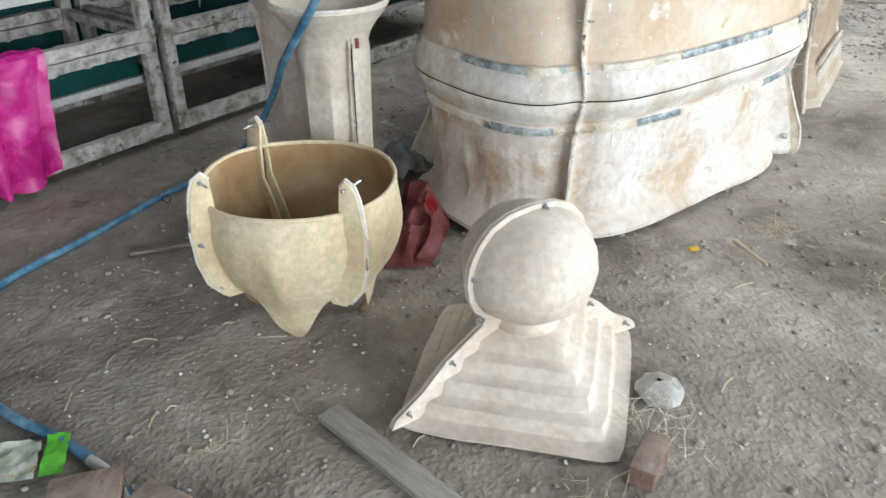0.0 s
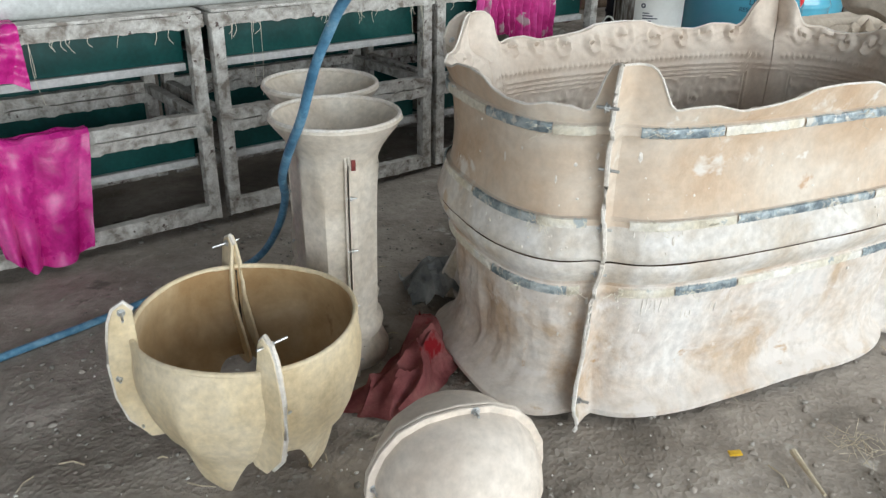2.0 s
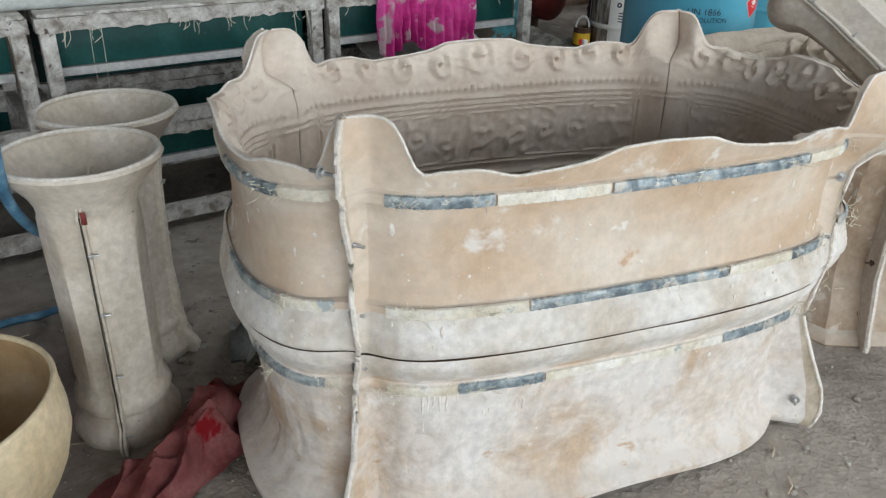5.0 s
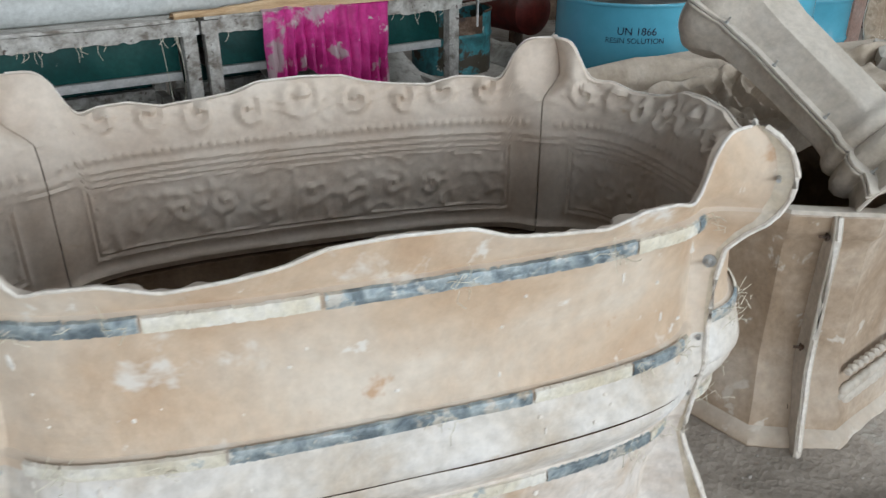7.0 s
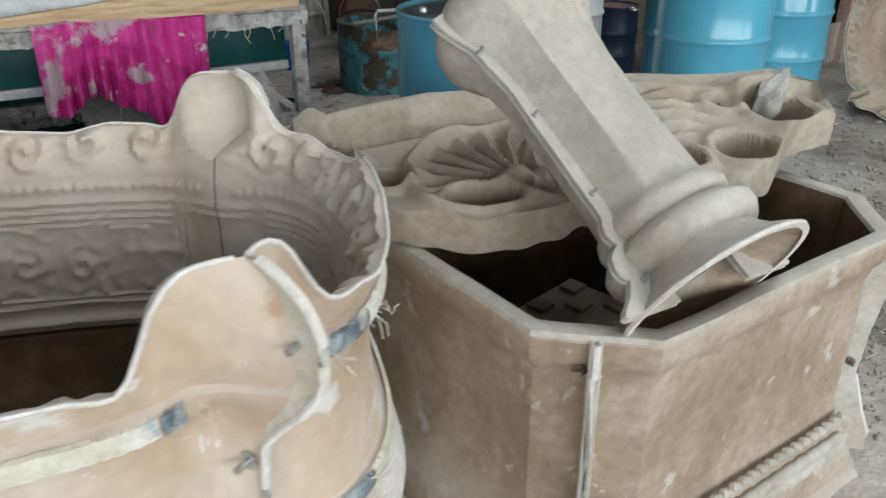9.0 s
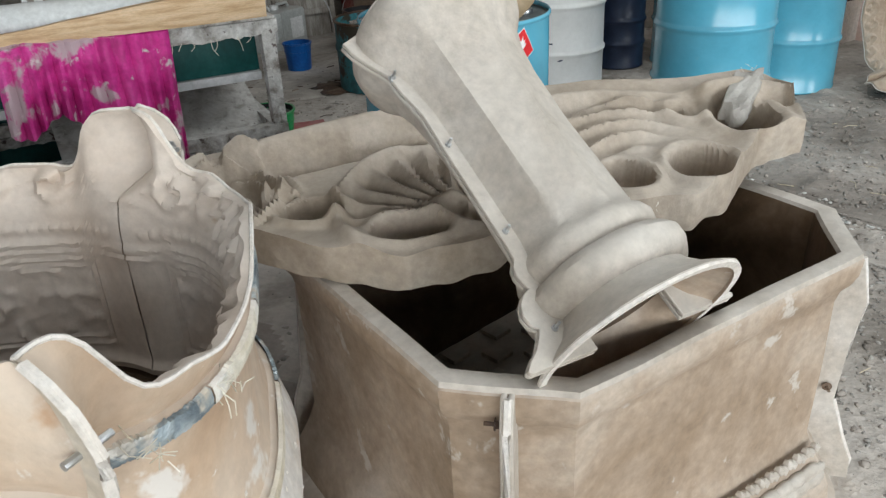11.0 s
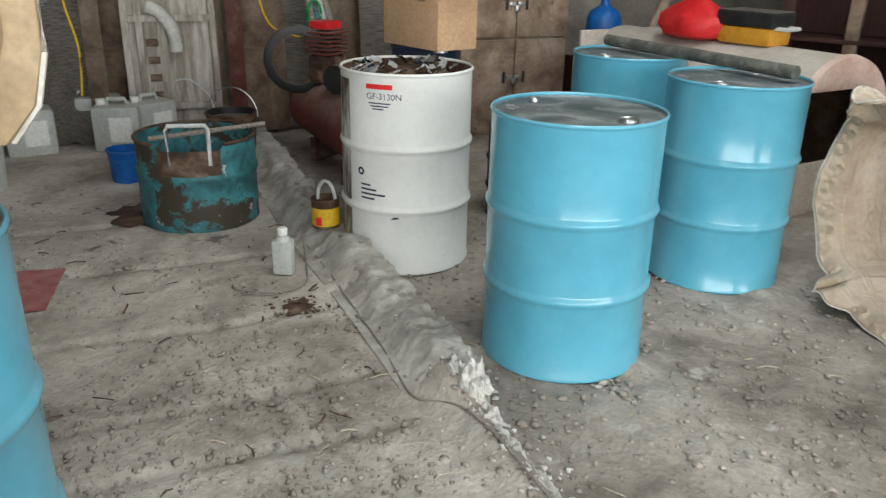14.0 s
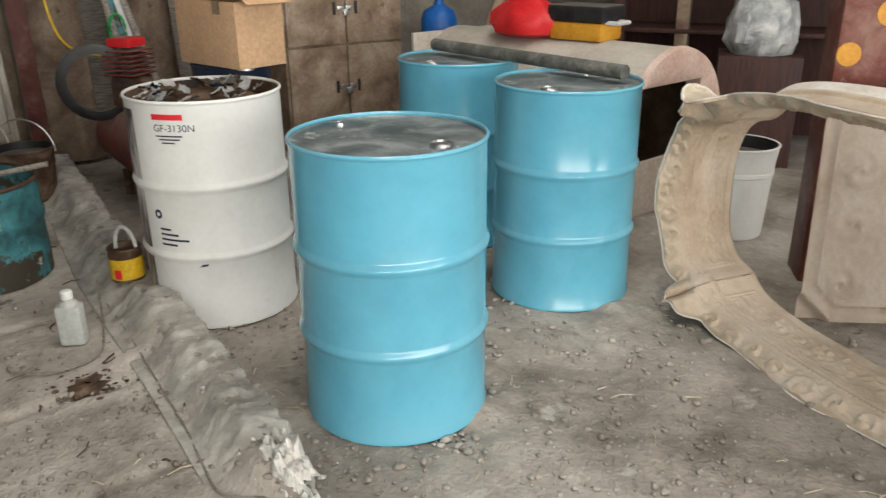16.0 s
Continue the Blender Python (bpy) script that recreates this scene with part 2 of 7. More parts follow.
M["darkwood"] = mat("dark_red_timber", [(0.035, 0.014, 0.012), (0.07, 0.03, 0.025)], 6, 0.6, bump=0.2, streak=(8, 8, 1))
M["maroon"] = mat("maroon_paint", [(0.10, 0.022, 0.018), (0.16, 0.045, 0.035), (0.26, 0.14, 0.11)], 5, 0.5, bump=0.3, fine=40, dust=0.4, dust_col=DUST, spots=[(8, 0.64, (0.30, 0.22, 0.19))])
M["pink"] = mat("magenta_cloth", [(0.38, 0.015, 0.16), (0.55, 0.03, 0.25), (0.62, 0.07, 0.32)], 7, 0.55, bump=0.25, spots=[(6, 0.57, (0.46, 0.34, 0.37)), (13, 0.64, (0.56, 0.52, 0.50)), (4, 0.66, (0.13, 0.05, 0.08))])
M["pinkbag"] = mat("magenta_plastic", [(0.45, 0.01, 0.20), (0.62, 0.03, 0.29), (0.70, 0.10, 0.38)], 7, 0.28, bump=0.3, spec=0.5, spots=[(9, 0.74, (0.8, 0.45, 0.12))])
M["rag"] = mat("dusty_red_rag", [(0.26, 0.07, 0.075), (0.38, 0.13, 0.13), (0.46, 0.20, 0.19)], 7, 0.9, bump=0.4, fine=90, spots=[(5, 0.64, (0.33, 0.012, 0.02))])
M["hose"] = mat("blue_hose", [(0.05, 0.14, 0.24), (0.10, 0.24, 0.38), (0.20, 0.36, 0.50)], 16, 0.45, bump=0.3, spots=[(14, 0.66, (0.42, 0.46, 0.48))])
M["card"] = mat("cardboard", [(0.46, 0.29, 0.17), (0.54, 0.35, 0.21)], 4, 0.8, bump=0.1)
M["black"] = mat("black_plastic", [(0.012, 0.012, 0.013), (0.03, 0.03, 0.032)], 8, 0.45, bump=0.15, dust=0.3, dust_col=DUST)
M["yellow"] = mat("yellow_paint", [(0.60, 0.36, 0.02), (0.70, 0.46, 0.03)], 8, 0.45, bump=0.1)
M["orange"] = mat("orange_plastic", [(0.55, 0.24, 0.02), (0.65, 0.33, 0.04)], 8, 0.45, bump=0.1)
M["red"] = mat("red_plastic", [(0.55, 0.015, 0.02), (0.70, 0.03, 0.035)], 6, 0.35, bump=0.35)
M["redpaint"] = mat("dull_red_paint", [(0.10, 0.016, 0.014), (0.19, 0.032, 0.026)], 8, 0.5, bump=0.3, dust=0.4, dust_col=DUST)
M["labelred"] = mat("label_red", [(0.66, 0.02, 0.03), (0.72, 0.035, 0.04)], 8, 0.4, bump=0.0)
M["white"] = mat("white_print", [(0.78, 0.78, 0.77), (0.82, 0.82, 0.81)], 8, 0.5, bump=0.0)
M["ink"] = mat("dark_ink", [(0.012, 0.02, 0.05), (0.02, 0.03, 0.07)], 8, 0.5, bump=0.0)
M["poly"] = mat("milky_plastic", [(0.50, 0.52, 0.50), (0.62, 0.63, 0.61)], 5, 0.4, bump=0.1, dust=0.4, dust_col=DUST, trans=0.15)
M["bluep"] = mat("blue_plastic", [(0.01, 0.09, 0.36), (0.02, 0.15, 0.50)], 6, 0.35, bump=0.1)
M["greenp"] = mat("green_plastic", [(0.01, 0.20, 0.05), (0.02, 0.30, 0.09)], 6, 0.4, bump=0.1, dust=0.3, dust_col=DUST)
M["lime"] = mat("lime_wrapper", [(0.12, 0.55, 0.04), (0.20, 0.65, 0.08)], 9, 0.35, bump=0.3)
M["foil"] = mat("pale_wrapper", [(0.40, 0.46, 0.36), (0.62, 0.66, 0.58)], 14, 0.35, bump=0.5, spots=[(12, 0.62, (0.60, 0.50, 0.05))])
M["brick"] = mat("dusty_brick", [(0.18, 0.11, 0.085), (0.27, 0.18, 0.145)], 9, 0.9, bump=0.6, dust=0.5, dust_col=DUST)
M["concrete"] = mat("dusty_concrete", [(0.26, 0.245, 0.225), (0.36, 0.345, 0.32), (0.46, 0.44, 0.41)], 3, 0.9, bump=0.5, fine=45)
M["chalk"] = mat("white_plaster_crumb", [(0.46, 0.44, 0.41), (0.66, 0.65, 0.62)], 9, 0.95, bump=0.8, fine=60, vary=0.25)
M["stone"] = mat("loose_pebble", [(0.20, 0.185, 0.165), (0.38, 0.36, 0.33)], 9, 0.95, bump=0.6, fine=60, vary=0.3)
M["fibre"] = mat("glass_fibre", [(0.62, 0.58, 0.46), (0.74, 0.71, 0.62)], 30, 0.5, bump=0.1)
M["straw"] = mat("dry_straw", [(0.46, 0.38, 0.26), (0.58, 0.52, 0.40)], 20, 0.8, bump=0.2)
M["roof"] = mat("grey_roof_sheet", [(0.07, 0.07, 0.068), (0.12, 0.12, 0.115)], 3, 0.6, metal=0.2, bump=0.1)
M["wall"] = mat("grimy_plaster", [(0.12, 0.105, 0.09), (0.20, 0.18, 0.155), (0.27, 0.245, 0.21)], 2.0, 0.9, bump=0.3, fine=30)
M["film"] = mat("clear_plastic_film", [(0.26, 0.28, 0.29), (0.55, 0.56, 0.56)], 9, 0.18, bump=1.0, fine=18, spec=0.6)
M["putty"] = mat("pale_residue", [(0.50, 0.48, 0.44), (0.66, 0.64, 0.6)], 14, 0.9, bump=0.5)


def floor_material(name, stops):
    m = mat(name, stops, 1.7, 0.95, bump=0.95, fine=22,
            spots=[(5.5, 0.63, (0.40, 0.375, 0.34)), (3.3, 0.64, (0.155, 0.14, 0.12)), (24, 0.66, (0.46, 0.435, 0.40)), (13, 0.68, (0.13, 0.118, 0.10))])
    nt = m.node_tree
    last = [n for n in nt.nodes if n.type == "BUMP"][-1]
    n = nt.nodes.new("ShaderNodeTexNoise")
    n.inputs["Scale"].default_value, n.inputs["Detail"].default_value = 110, 6
    v = nt.nodes.new("ShaderNodeTexVoronoi")
    v.inputs["Scale"].default_value = 55
    tc = [x for x in nt.nodes if x.type == "TEX_COORD"][0]
    for x in (n, v):
        nt.links.new(tc.outputs["Object"], x.inputs["Vector"])
    a = nt.nodes.new("ShaderNodeMath")
    a.operation = "MULTIPLY_ADD"
    a.inputs[2].default_value = 0.0
    nt.links.new(n.outputs["Fac"], a.inputs[0])
    nt.links.new(v.outputs["Distance"], a.inputs[1])
    b = nt.nodes.new("ShaderNodeBump")
    b.inputs["Strength"].default_value, b.inputs["Distance"].default_value = 0.6, 0.011
    nt.links.new(a.outputs[0], b.inputs["Height"])
    nt.links.new(last.outputs[0], b.inputs["Normal"])
    nt.links.new(b.outputs[0], nt.nodes["Principled BSDF"].inputs["Normal"])
    return m


M["floor"] = floor_material("dust_and_dirt", [(0.18, 0.158, 0.134), (0.285, 0.252, 0.219), (0.36, 0.322, 0.283), (0.46, 0.418, 0.374)])
M["slab"] = floor_material("trodden_pale_slab", [(0.25, 0.222, 0.19), (0.39, 0.352, 0.31), (0.49, 0.448, 0.40), (0.56, 0.52, 0.475)])


# ---- builders
def mesh_of(bm, name, smooth=True):
    me = bpy.data.meshes.new(name)
    bmesh.ops.recalc_face_normals(bm, faces=bm.faces)
    bm.to_mesh(me)
    bm.free()
    if smooth:
        me.shade_smooth()
        me.set_sharp_from_angle(angle=radians(38))
    return me


def part(name, bm, material, parent=None, label="", smooth=True):
    ob = new(name, mesh_of(bm, name, smooth))
    ob.data.materials.append(M[material] if isinstance(material, str) else material)
    if parent:
        ob.parent = parent
    if label:
        ob["label"] = label
    return ob


def thing(name, m, label, category, group="", kind=""):
    ob = new(name)
    ob.empty_display_size = 0.05
    ob.matrix_world = m
    return tagged(ob, label, category, group, kind)


def solid(name, bm, material, m, label, category, group="", kind=""):
    ob = part(name, bm, material)
    ob.matrix_world = m
    return tagged(ob, label, category, group, kind)


def bm_box(sx, sy, sz, at=(0, 0, 0), bevel=0.004, rot=None, bm=None):
    b = bmesh.new()
    bmesh.ops.create_cube(b, size=1)
    bmesh.ops.scale(b, vec=(sx, sy, sz), verts=b.verts)
    if bevel:
        bmesh.ops.bevel(b, geom=b.edges[:], offset=min(bevel, sx * 0.4, sy * 0.4, sz * 0.4), segments=2, affect="EDGES", profile=0.6)
    if rot is not None:
        bmesh.ops.transform(b, matrix=rot, verts=b.verts)
    bmesh.ops.translate(b, vec=at, verts=b.verts)
    return merge(bm, b) if bm else b


def merge(a, b):
    me = bpy.data.meshes.new("tmp")
    b.to_mesh(me)
    b.free()
    a.from_mesh(me)
    bpy.data.meshes.remove(me)
    return a


def bm_grid(pts, close_u=False, close_v=False):
    """Quads over a rows x columns list of points."""
    b = bmesh.new()
    vs = [[b.verts.new(p) for p in row] for row in pts]
    nu, nv = len(vs), len(vs[0])
    for i in range(nu if close_u else nu - 1):
        for j in range(nv if close_v else nv - 1):
            q = (vs[i][j], vs[(i + 1) % nu][j], vs[(i + 1) % nu][(j + 1) % nv], vs[i][(j + 1) % nv])
            if len(set(q)) == 4:
                b.faces.new(q)
    return b


def bm_revolve(profile, seg=48, wobble=None, caps=(False, False), start=0.0, sweep=360.0):
    n = seg if sweep >= 360 else seg + 1
    rows = []
    for i in range(n):
        a = radians(start + sweep * i / seg)
        rows.append([((r + (wobble(a, z) if wobble else 0)) * math.cos(a), (r + (wobble(a, z) if wobble else 0)) * math.sin(a), z) for r, z in profile])
    b = bm_grid(rows, close_u=sweep >= 360)
    b.verts.ensure_lookup_table()
    k = len(profile)
    if caps[0]:
        b.faces.new([b.verts[i * k] for i in range(n)])
    if caps[1]:
        b.faces.new([b.verts[i * k + k - 1] for i in range(n)])
    return b


def bm_tube(points, r, seg=10, bm=None, taper=None):
    pts = [Vector(p) for p in points]
    rows = []
    up = Vector((0, 0, 1))
    for i, p in enumerate(pts):
        d = (pts[min(i + 1, len(pts) - 1)] - pts[max(i - 1, 0)]).normalized()
        s = d.cross(up)
        s = s.normalized() if s.length > 0.05 else d.cross(Vector((1, 0, 0))).normalized()
        n = s.cross(d).normalized()
        rr = r * (taper(i / (len(pts) - 1)) if taper else 1)
        rows.append([p + rr * (math.cos(a) * s + math.sin(a) * n) for a in [2 * math.pi * j / seg for j in range(seg)]])
    b = bm_grid(rows, close_v=True)
    b.verts.ensure_lookup_table()
    b.faces.new([b.verts[j] for j in range(seg)])
    b.faces.new([b.verts[len(rows) * seg - 1 - j] for j in range(seg)])
    return merge(bm, b) if bm else b


def smooth_path(points, n=8):
    p = [Vector(q) for q in points]
    out = []
    for i in range(len(p) - 1):
        a, b, c, d = p[max(i - 1, 0)], p[i], p[i + 1], p[min(i + 2, len(p) - 1)]
        for k in range(n):
            t = k / n
            out.append(0.5 * ((2 * b) + (c - a) * t + (2 * a - 5 * b + 4 * c - d) * t * t + (3 * b - a - 3 * c + d) * t ** 3))
    return out + [p[-1]]


def bm_plate(outline, thick, bevel=0.0):
    """A plate over an outline of (x, z), thick along y and centred on it."""
    b = bmesh.new()
    f = b.faces.new([b.verts.new((x, -thick / 2, z)) for x, z in outline])
    r = bmesh.ops.extrude_face_region(b, geom=[f])
    bmesh.ops.translate(b, vec=(0, thick, 0), verts=[v for v in r["geom"] if isinstance(v, bmesh.types.BMVert)])
    if bevel:
        bmesh.ops.bevel(b, geom=b.edges[:], offset=bevel, segments=1, affect="EDGES")
    return b


def bm_bolt(at, axis, r=0.008, long=0.03):
    """A hex nut with a stub of thread through it, along axis."""
    b = bmesh.new()
    q = Vector(axis).to_track_quat("Z", "Y").to_matrix().to_4x4()
    bmesh.ops.create_cone(b, cap_ends=True, segments=6, radius1=r, radius2=r * 0.95, depth=r * 0.9)
    c = bmesh.new()
    bmesh.ops.create_cone(c, cap_ends=True, segments=8, radius1=r * 0.5, radius2=r * 0.45, depth=long)
    merge(b, c)
    d = bmesh.new()
    bmesh.ops.create_cone(d, cap_ends=True, segments=12, radius1=r * 1.45, radius2=r * 1.45, depth=r * 0.25)
    bmesh.ops.translate(d, vec=(0, 0, -r * 0.5), verts=d.verts)
    merge(b, d)
    bmesh.ops.transform(b, matrix=Matrix.Translation(at) @ q, verts=b.verts)
    return b


def nz(x, y=0.0, z=0.0, k=1.0):
    return noise.noise(Vector((x * k, y * k, z * k)))


def tuft(at, spread, n, long, rnd, flat=0.4):
    """Loose frayed glass-fibre hairs round a spot."""
    b = bmesh.new()
    for _ in range(n):
        p = Vector(at) + Vector((rnd.gauss(0, spread), rnd.gauss(0, spread), rnd.gauss(0, spread * flat)))
        d = Vector((rnd.gauss(0, 1), rnd.gauss(0, 1), rnd.gauss(0, 0.7))).normalized() * long * rnd.uniform(0.4, 1.2)
        k = Vector((rnd.gauss(0, 1), rnd.gauss(0, 1), rnd.gauss(0, 1))) * long * 0.3
        bm_tube([p, p + d * 0.5 + k * 0.5, p + d], 0.0007, 3, b)
    return b


def frame_of(origin, xdir):
    """A level pose whose x axis runs along xdir."""
    x = Vector((xdir[0], xdir[1], 0)).normalized()
    y = Vector((-x.y, x.x, 0))
    return Matrix(((x.x, y.x, 0, origin[0]), (x.y, y.y, 0, origin[1]), (0, 0, 1, origin[2]), (0, 0, 0, 1)))


# ---- the shed: axes along and across its walls
ALONG, ACROSS = Vector((0.63, 0.777, 0)), Vector((0.777, -0.63, 0))


def shed(s, d, z=0.0):
    """A place in the shed: s along the walls, d across them towards the open side."""
    p = ALONG * s + ACROSS * d
    return Vector((p.x, p.y, z))


SHED = frame_of((0, 0, 0), ALONG)      # x along, y away from the open side (minus across)


def sm(a, b, x):
    t = np.clip((x - a) / (b - a), 0, 1)
    return t * t * (3 - 2 * t)


RIDGE = [(-2.2, 9.1), (-1.28, 8.38), (-0.6, 7.83), (0.1, 7.25), (0.98, 6.60), (1.42, 6.26), (1.9, 5.89), (2.3, 5.60), (2.7, 5.44), (4.5, 4.6), (9, 2.4)]


def ridge_dist(x, y):
    """Signed distance to the mortar ridge (slab side positive) and the way along it."""
    best = np.full(x.shape, 1e9)
    sign = np.ones(x.shape)
    along = np.zeros(x.shape)
    run = 0.0
    for (ax, ay), (bx, by) in zip(RIDGE, RIDGE[1:]):
        dx, dy = bx - ax, by - ay
        ln = math.hypot(dx, dy)
        t = np.clip(((x - ax) * dx + (y - ay) * dy) / ln ** 2, 0, 1)
        d = np.hypot(x - ax - t * dx, y - ay - t * dy)
        s = np.where(dx * (y - ay) - dy * (x - ax) < 0, 1.0, -1.0)
        near = d < best
        best, sign, along = np.where(near, d, best), np.where(near, s, sign), np.where(near, run + t * ln, along)
        run += ln
    return best * sign, along


def floor_height(x, y, rough):
    d, along = ridge_dist(x, y)
    slab = 0.05 * sm(-0.03, 0.05, d) * sm(3.2, 4.7, y + 0.35 * x)
    on = sm(0.4, 1.2, along) * (1 - sm(4.55, 4.8, along))
    crest = on * sm(-0.05, -0.025, d) * (0.085 * sm(0.17, 0.03, d) + 0.05 * (1 - sm(-0.03, 0.05, d))) + 0.035 * sm(4.5, 4.8, along) * np.exp(-(np.abs(d) / 0.07) ** 2) * (0.9 + 0.22 * rough)
    return slab + crest


def build_floor():
    def axis(lo, hi, step, far):
        core = np.arange(lo, hi, step)
        a = lo - np.cumsum(0.06 * 1.45 ** np.arange(18))[::-1]
        b = hi + np.cumsum(0.06 * 1.45 ** np.arange(18))
        return np.concatenate([a, core, b])
    xs, ys = axis(-1.9, 3.6, 0.02, 60), axis(0.7, 9.0, 0.02, 60)
    X, Y = np.meshgrid(xs, ys, indexing="ij")
    R1 = np.zeros(X.shape)
    R2 = np.zeros(X.shape)
    for i, x in enumerate(xs):
        for j, y in enumerate(ys):
            if -6 < x < 6 and -2 < y < 12:
                R1[i, j] = noise.noise(Vector((x * 3.1, y * 3.1, 1.7)))
                R2[i, j] = 1.1 * noise.fractal(Vector((x * 7.3, y * 6.1 + 0.8 * x, 4.1)), 0.55, 2.13, 5)
    D, A = ridge_dist(X, Y)
    churn = 0.35 + 0.65 * sm(0.1, -0.5, D)
    near = np.exp(-(np.abs(D - 0.05) / 0.25) ** 2)
    Z = floor_height(X, Y, R2) + 0.009 * R1 + 0.0125 * R2 * churn * (0.6 + 1.3 * np.maximum(R1, 0)) + 0.006 * near * np.abs(R2)
    # board marks cast into the slab
    S = (X * 0.63 + Y * 0.777)
    C = (X * 0.777 - Y * 0.63)
    onslab = sm(0.15, 0.3, D) * sm(4.6, 5.2, Y)
    u = C + 0.006 * R1
    for line in (-3.55, -3.02, -2.72, -2.30, -4.2, -4.8):
        Z -= 0.020 * onslab * np.exp(-((u - line) / 0.019) ** 2)
    for line in (5.05, 5.75, 6.6):
        Z -= 0.008 * onslab * np.exp(-((S + 0.01 * R1 - line) / 0.013) ** 2)
    nx, ny = X.shape
    idx = np.arange(nx * ny).reshape(nx, ny)
    faces = np.stack([idx[:-1, :-1], idx[1:, :-1], idx[1:, 1:], idx[:-1, 1:]], -1).reshape(-1, 4)
    me = bpy.data.meshes.new("floor")
    me.from_pydata(np.stack([X, Y, Z], -1).reshape(-1, 3).tolist(), [], faces.tolist())
    me.shade_smooth()
    me.materials.append(M["floor"])
    me.materials.append(M["slab"])
    on_slab = (D > 0.06 + 0.02 * R2) & (Y + 0.35 * X > 4.35 + 0.12 * R1 + 0.06 * R2)
    me.polygons.foreach_set("material_index", on_slab[:-1, :-1].astype(np.int32).ravel())
    return tagged(new("floor", me), "grey dust-covered concrete and packed dirt floor", "floor", kind="structure")


build_floor()


def build_kerb():
    """Rough mortar kerb: a sloping top and a broken steep side."""
    pts, run = [], 0.0
    for (ax, ay), (bx, by) in zip(RIDGE, RIDGE[1:]):
        ln = math.hypot(bx - ax, by - ay)
        pts.append((run, ax, ay, (bx - ax) / ln, (by - ay) / ln))
        run += ln
    rows = []
    for i in range(420):
        a = 0.35 + 4.4 * i / 419
        s0, ax, ay, ux, uy = [p for p in pts if p[0] <= a][-1]
        edge = -0.062 + 0.022 * nz(a * 5, 2, 1) + 0.016 * noise.fractal(Vector((a * 22, 5, 0)), 0.6, 2.1, 4)
        fade = float(sm(0.35, 1.0, a)) * float(sm(4.76, 4.5, a))
        row = []
        for j in range(40):
            f = j / 39
            d = 0.20 + (edge - 0.20) * min(1.0, f / 0.75)
            k = noise.fractal(Vector((a * 13, d * 13, 3)), 0.6, 2.1, 5)
            z = 0.052 + 0.090 * float(sm(0.175, 0.03, d)) * fade * (1 + 0.25 * nz(a * 3, 8, 2)) + (0.013 * k + 0.014 * nz(a * 5, d * 11, 6)) * float(sm(0.2, 0.13, d))
            if f > 0.75:
                g = (f - 0.75) / 0.25
                z = z * (1 - g ** 1.1) - 0.02 * g
                d -= 0.022 * g + 0.010 * k * math.sin(g * 3.1)
            if f == 0:
                z = 0.03
            w = a - s0
            row.append((ax + ux * w + uy * d, ay + uy * w - ux * d, z + 0.006 * fade - 0.05 * (1 - fade)))
        rows.append(row)
    return tagged(part("kerb", bm_grid(rows), "mortar"), "rough pale mortar kerb along the edge of the concrete slab", "kerb", kind="structure")


build_kerb()


def wall(name, s0, s1, d0, d1, z0, z1, label, material="wall"):
    b = bm_box(s1 - s0, d1 - d0, z1 - z0, ((s0 + s1) / 2, -(d0 + d1) / 2, (z0 + z1) / 2), 0)
    ob = part(name, b, material, smooth=False)
    ob.matrix_world = SHED
    return tagged(ob, label, "wall", kind="structure")


wall("wall_back", -6, 14, -7.2, -7.0, -0.1, 4.2, "grimy grey plastered back wall of the workshop")
wall("wall_left", -6.2, -6, -7.2, -1.8, -0.1, 4.2, "grimy grey plastered end wall")
wall("wall_right", 14, 14.2, -7.2, 4.5, -0.1, 4.2, "grimy grey plastered end wall")
ceil_bm = bm_grid([[(s, -d, 4.2 + 0.02 * (i % 2)) for d in (-7.2, 4.6)] for i, s in enumerate(np.arange(-6.2, 14.3, 0.1))])
ceil = part("ceiling", ceil_bm, "roof")
# unseen sheet, added as a source for the overhead lamp
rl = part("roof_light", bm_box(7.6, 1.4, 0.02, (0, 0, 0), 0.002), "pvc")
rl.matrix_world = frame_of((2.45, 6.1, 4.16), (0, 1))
tagged(rl, "unseen pale plastic sheet, added above the overhead lamp", "skylight", kind="structure")
ceil.matrix_world = SHED
tagged(ceil, "grey corrugated metal roof sheets", "ceiling", kind="structure")
for s in (-2.5, 3.0, 8.5):
    b = bm_box(0.3, 0.3, 4.2, (0, 0, 2.1), 0.01)
    solid("pillar", b, "wall", Matrix.Translation(shed(s, 4.4)), "grey concrete pillar on the open side", "pillar", kind="structure")


# ---- bath-tub mould, in two tiers of four bolted pieces
TUB_A, TUB_B, TUB_E = 0.77, 0.44, 3.0
PINCH = 0.030                          # how far the wall draws in at the seams
SEAM_AT = [math.atan2((0.37 / TUB_B) ** 1.5, (0.60 / TUB_A) ** 1.5)]
SEAMS = [SEAM_AT[0], math.pi - SEAM_AT[0], math.pi + SEAM_AT[0], 2 * math.pi - SEAM_AT[0]]


def tub_ring(a):
    c, s = math.cos(a), math.sin(a)
    p = Vector((TUB_A * math.copysign(abs(c) ** (2 / TUB_E), c), TUB_B * math.copysign(abs(s) ** (2 / TUB_E), s), 0))
    n = Vector((math.copysign((abs(p.x) / TUB_A) ** (TUB_E - 1) / TUB_A, p.x), math.copysign((abs(p.y) / TUB_B) ** (TUB_E - 1) / TUB_B, p.y), 0)).normalized()
    d = math.hypot(abs(p.x) - 0.60, abs(p.y) - 0.36)
    return p - n * PINCH * math.exp(-(d / 0.075) ** 2), n


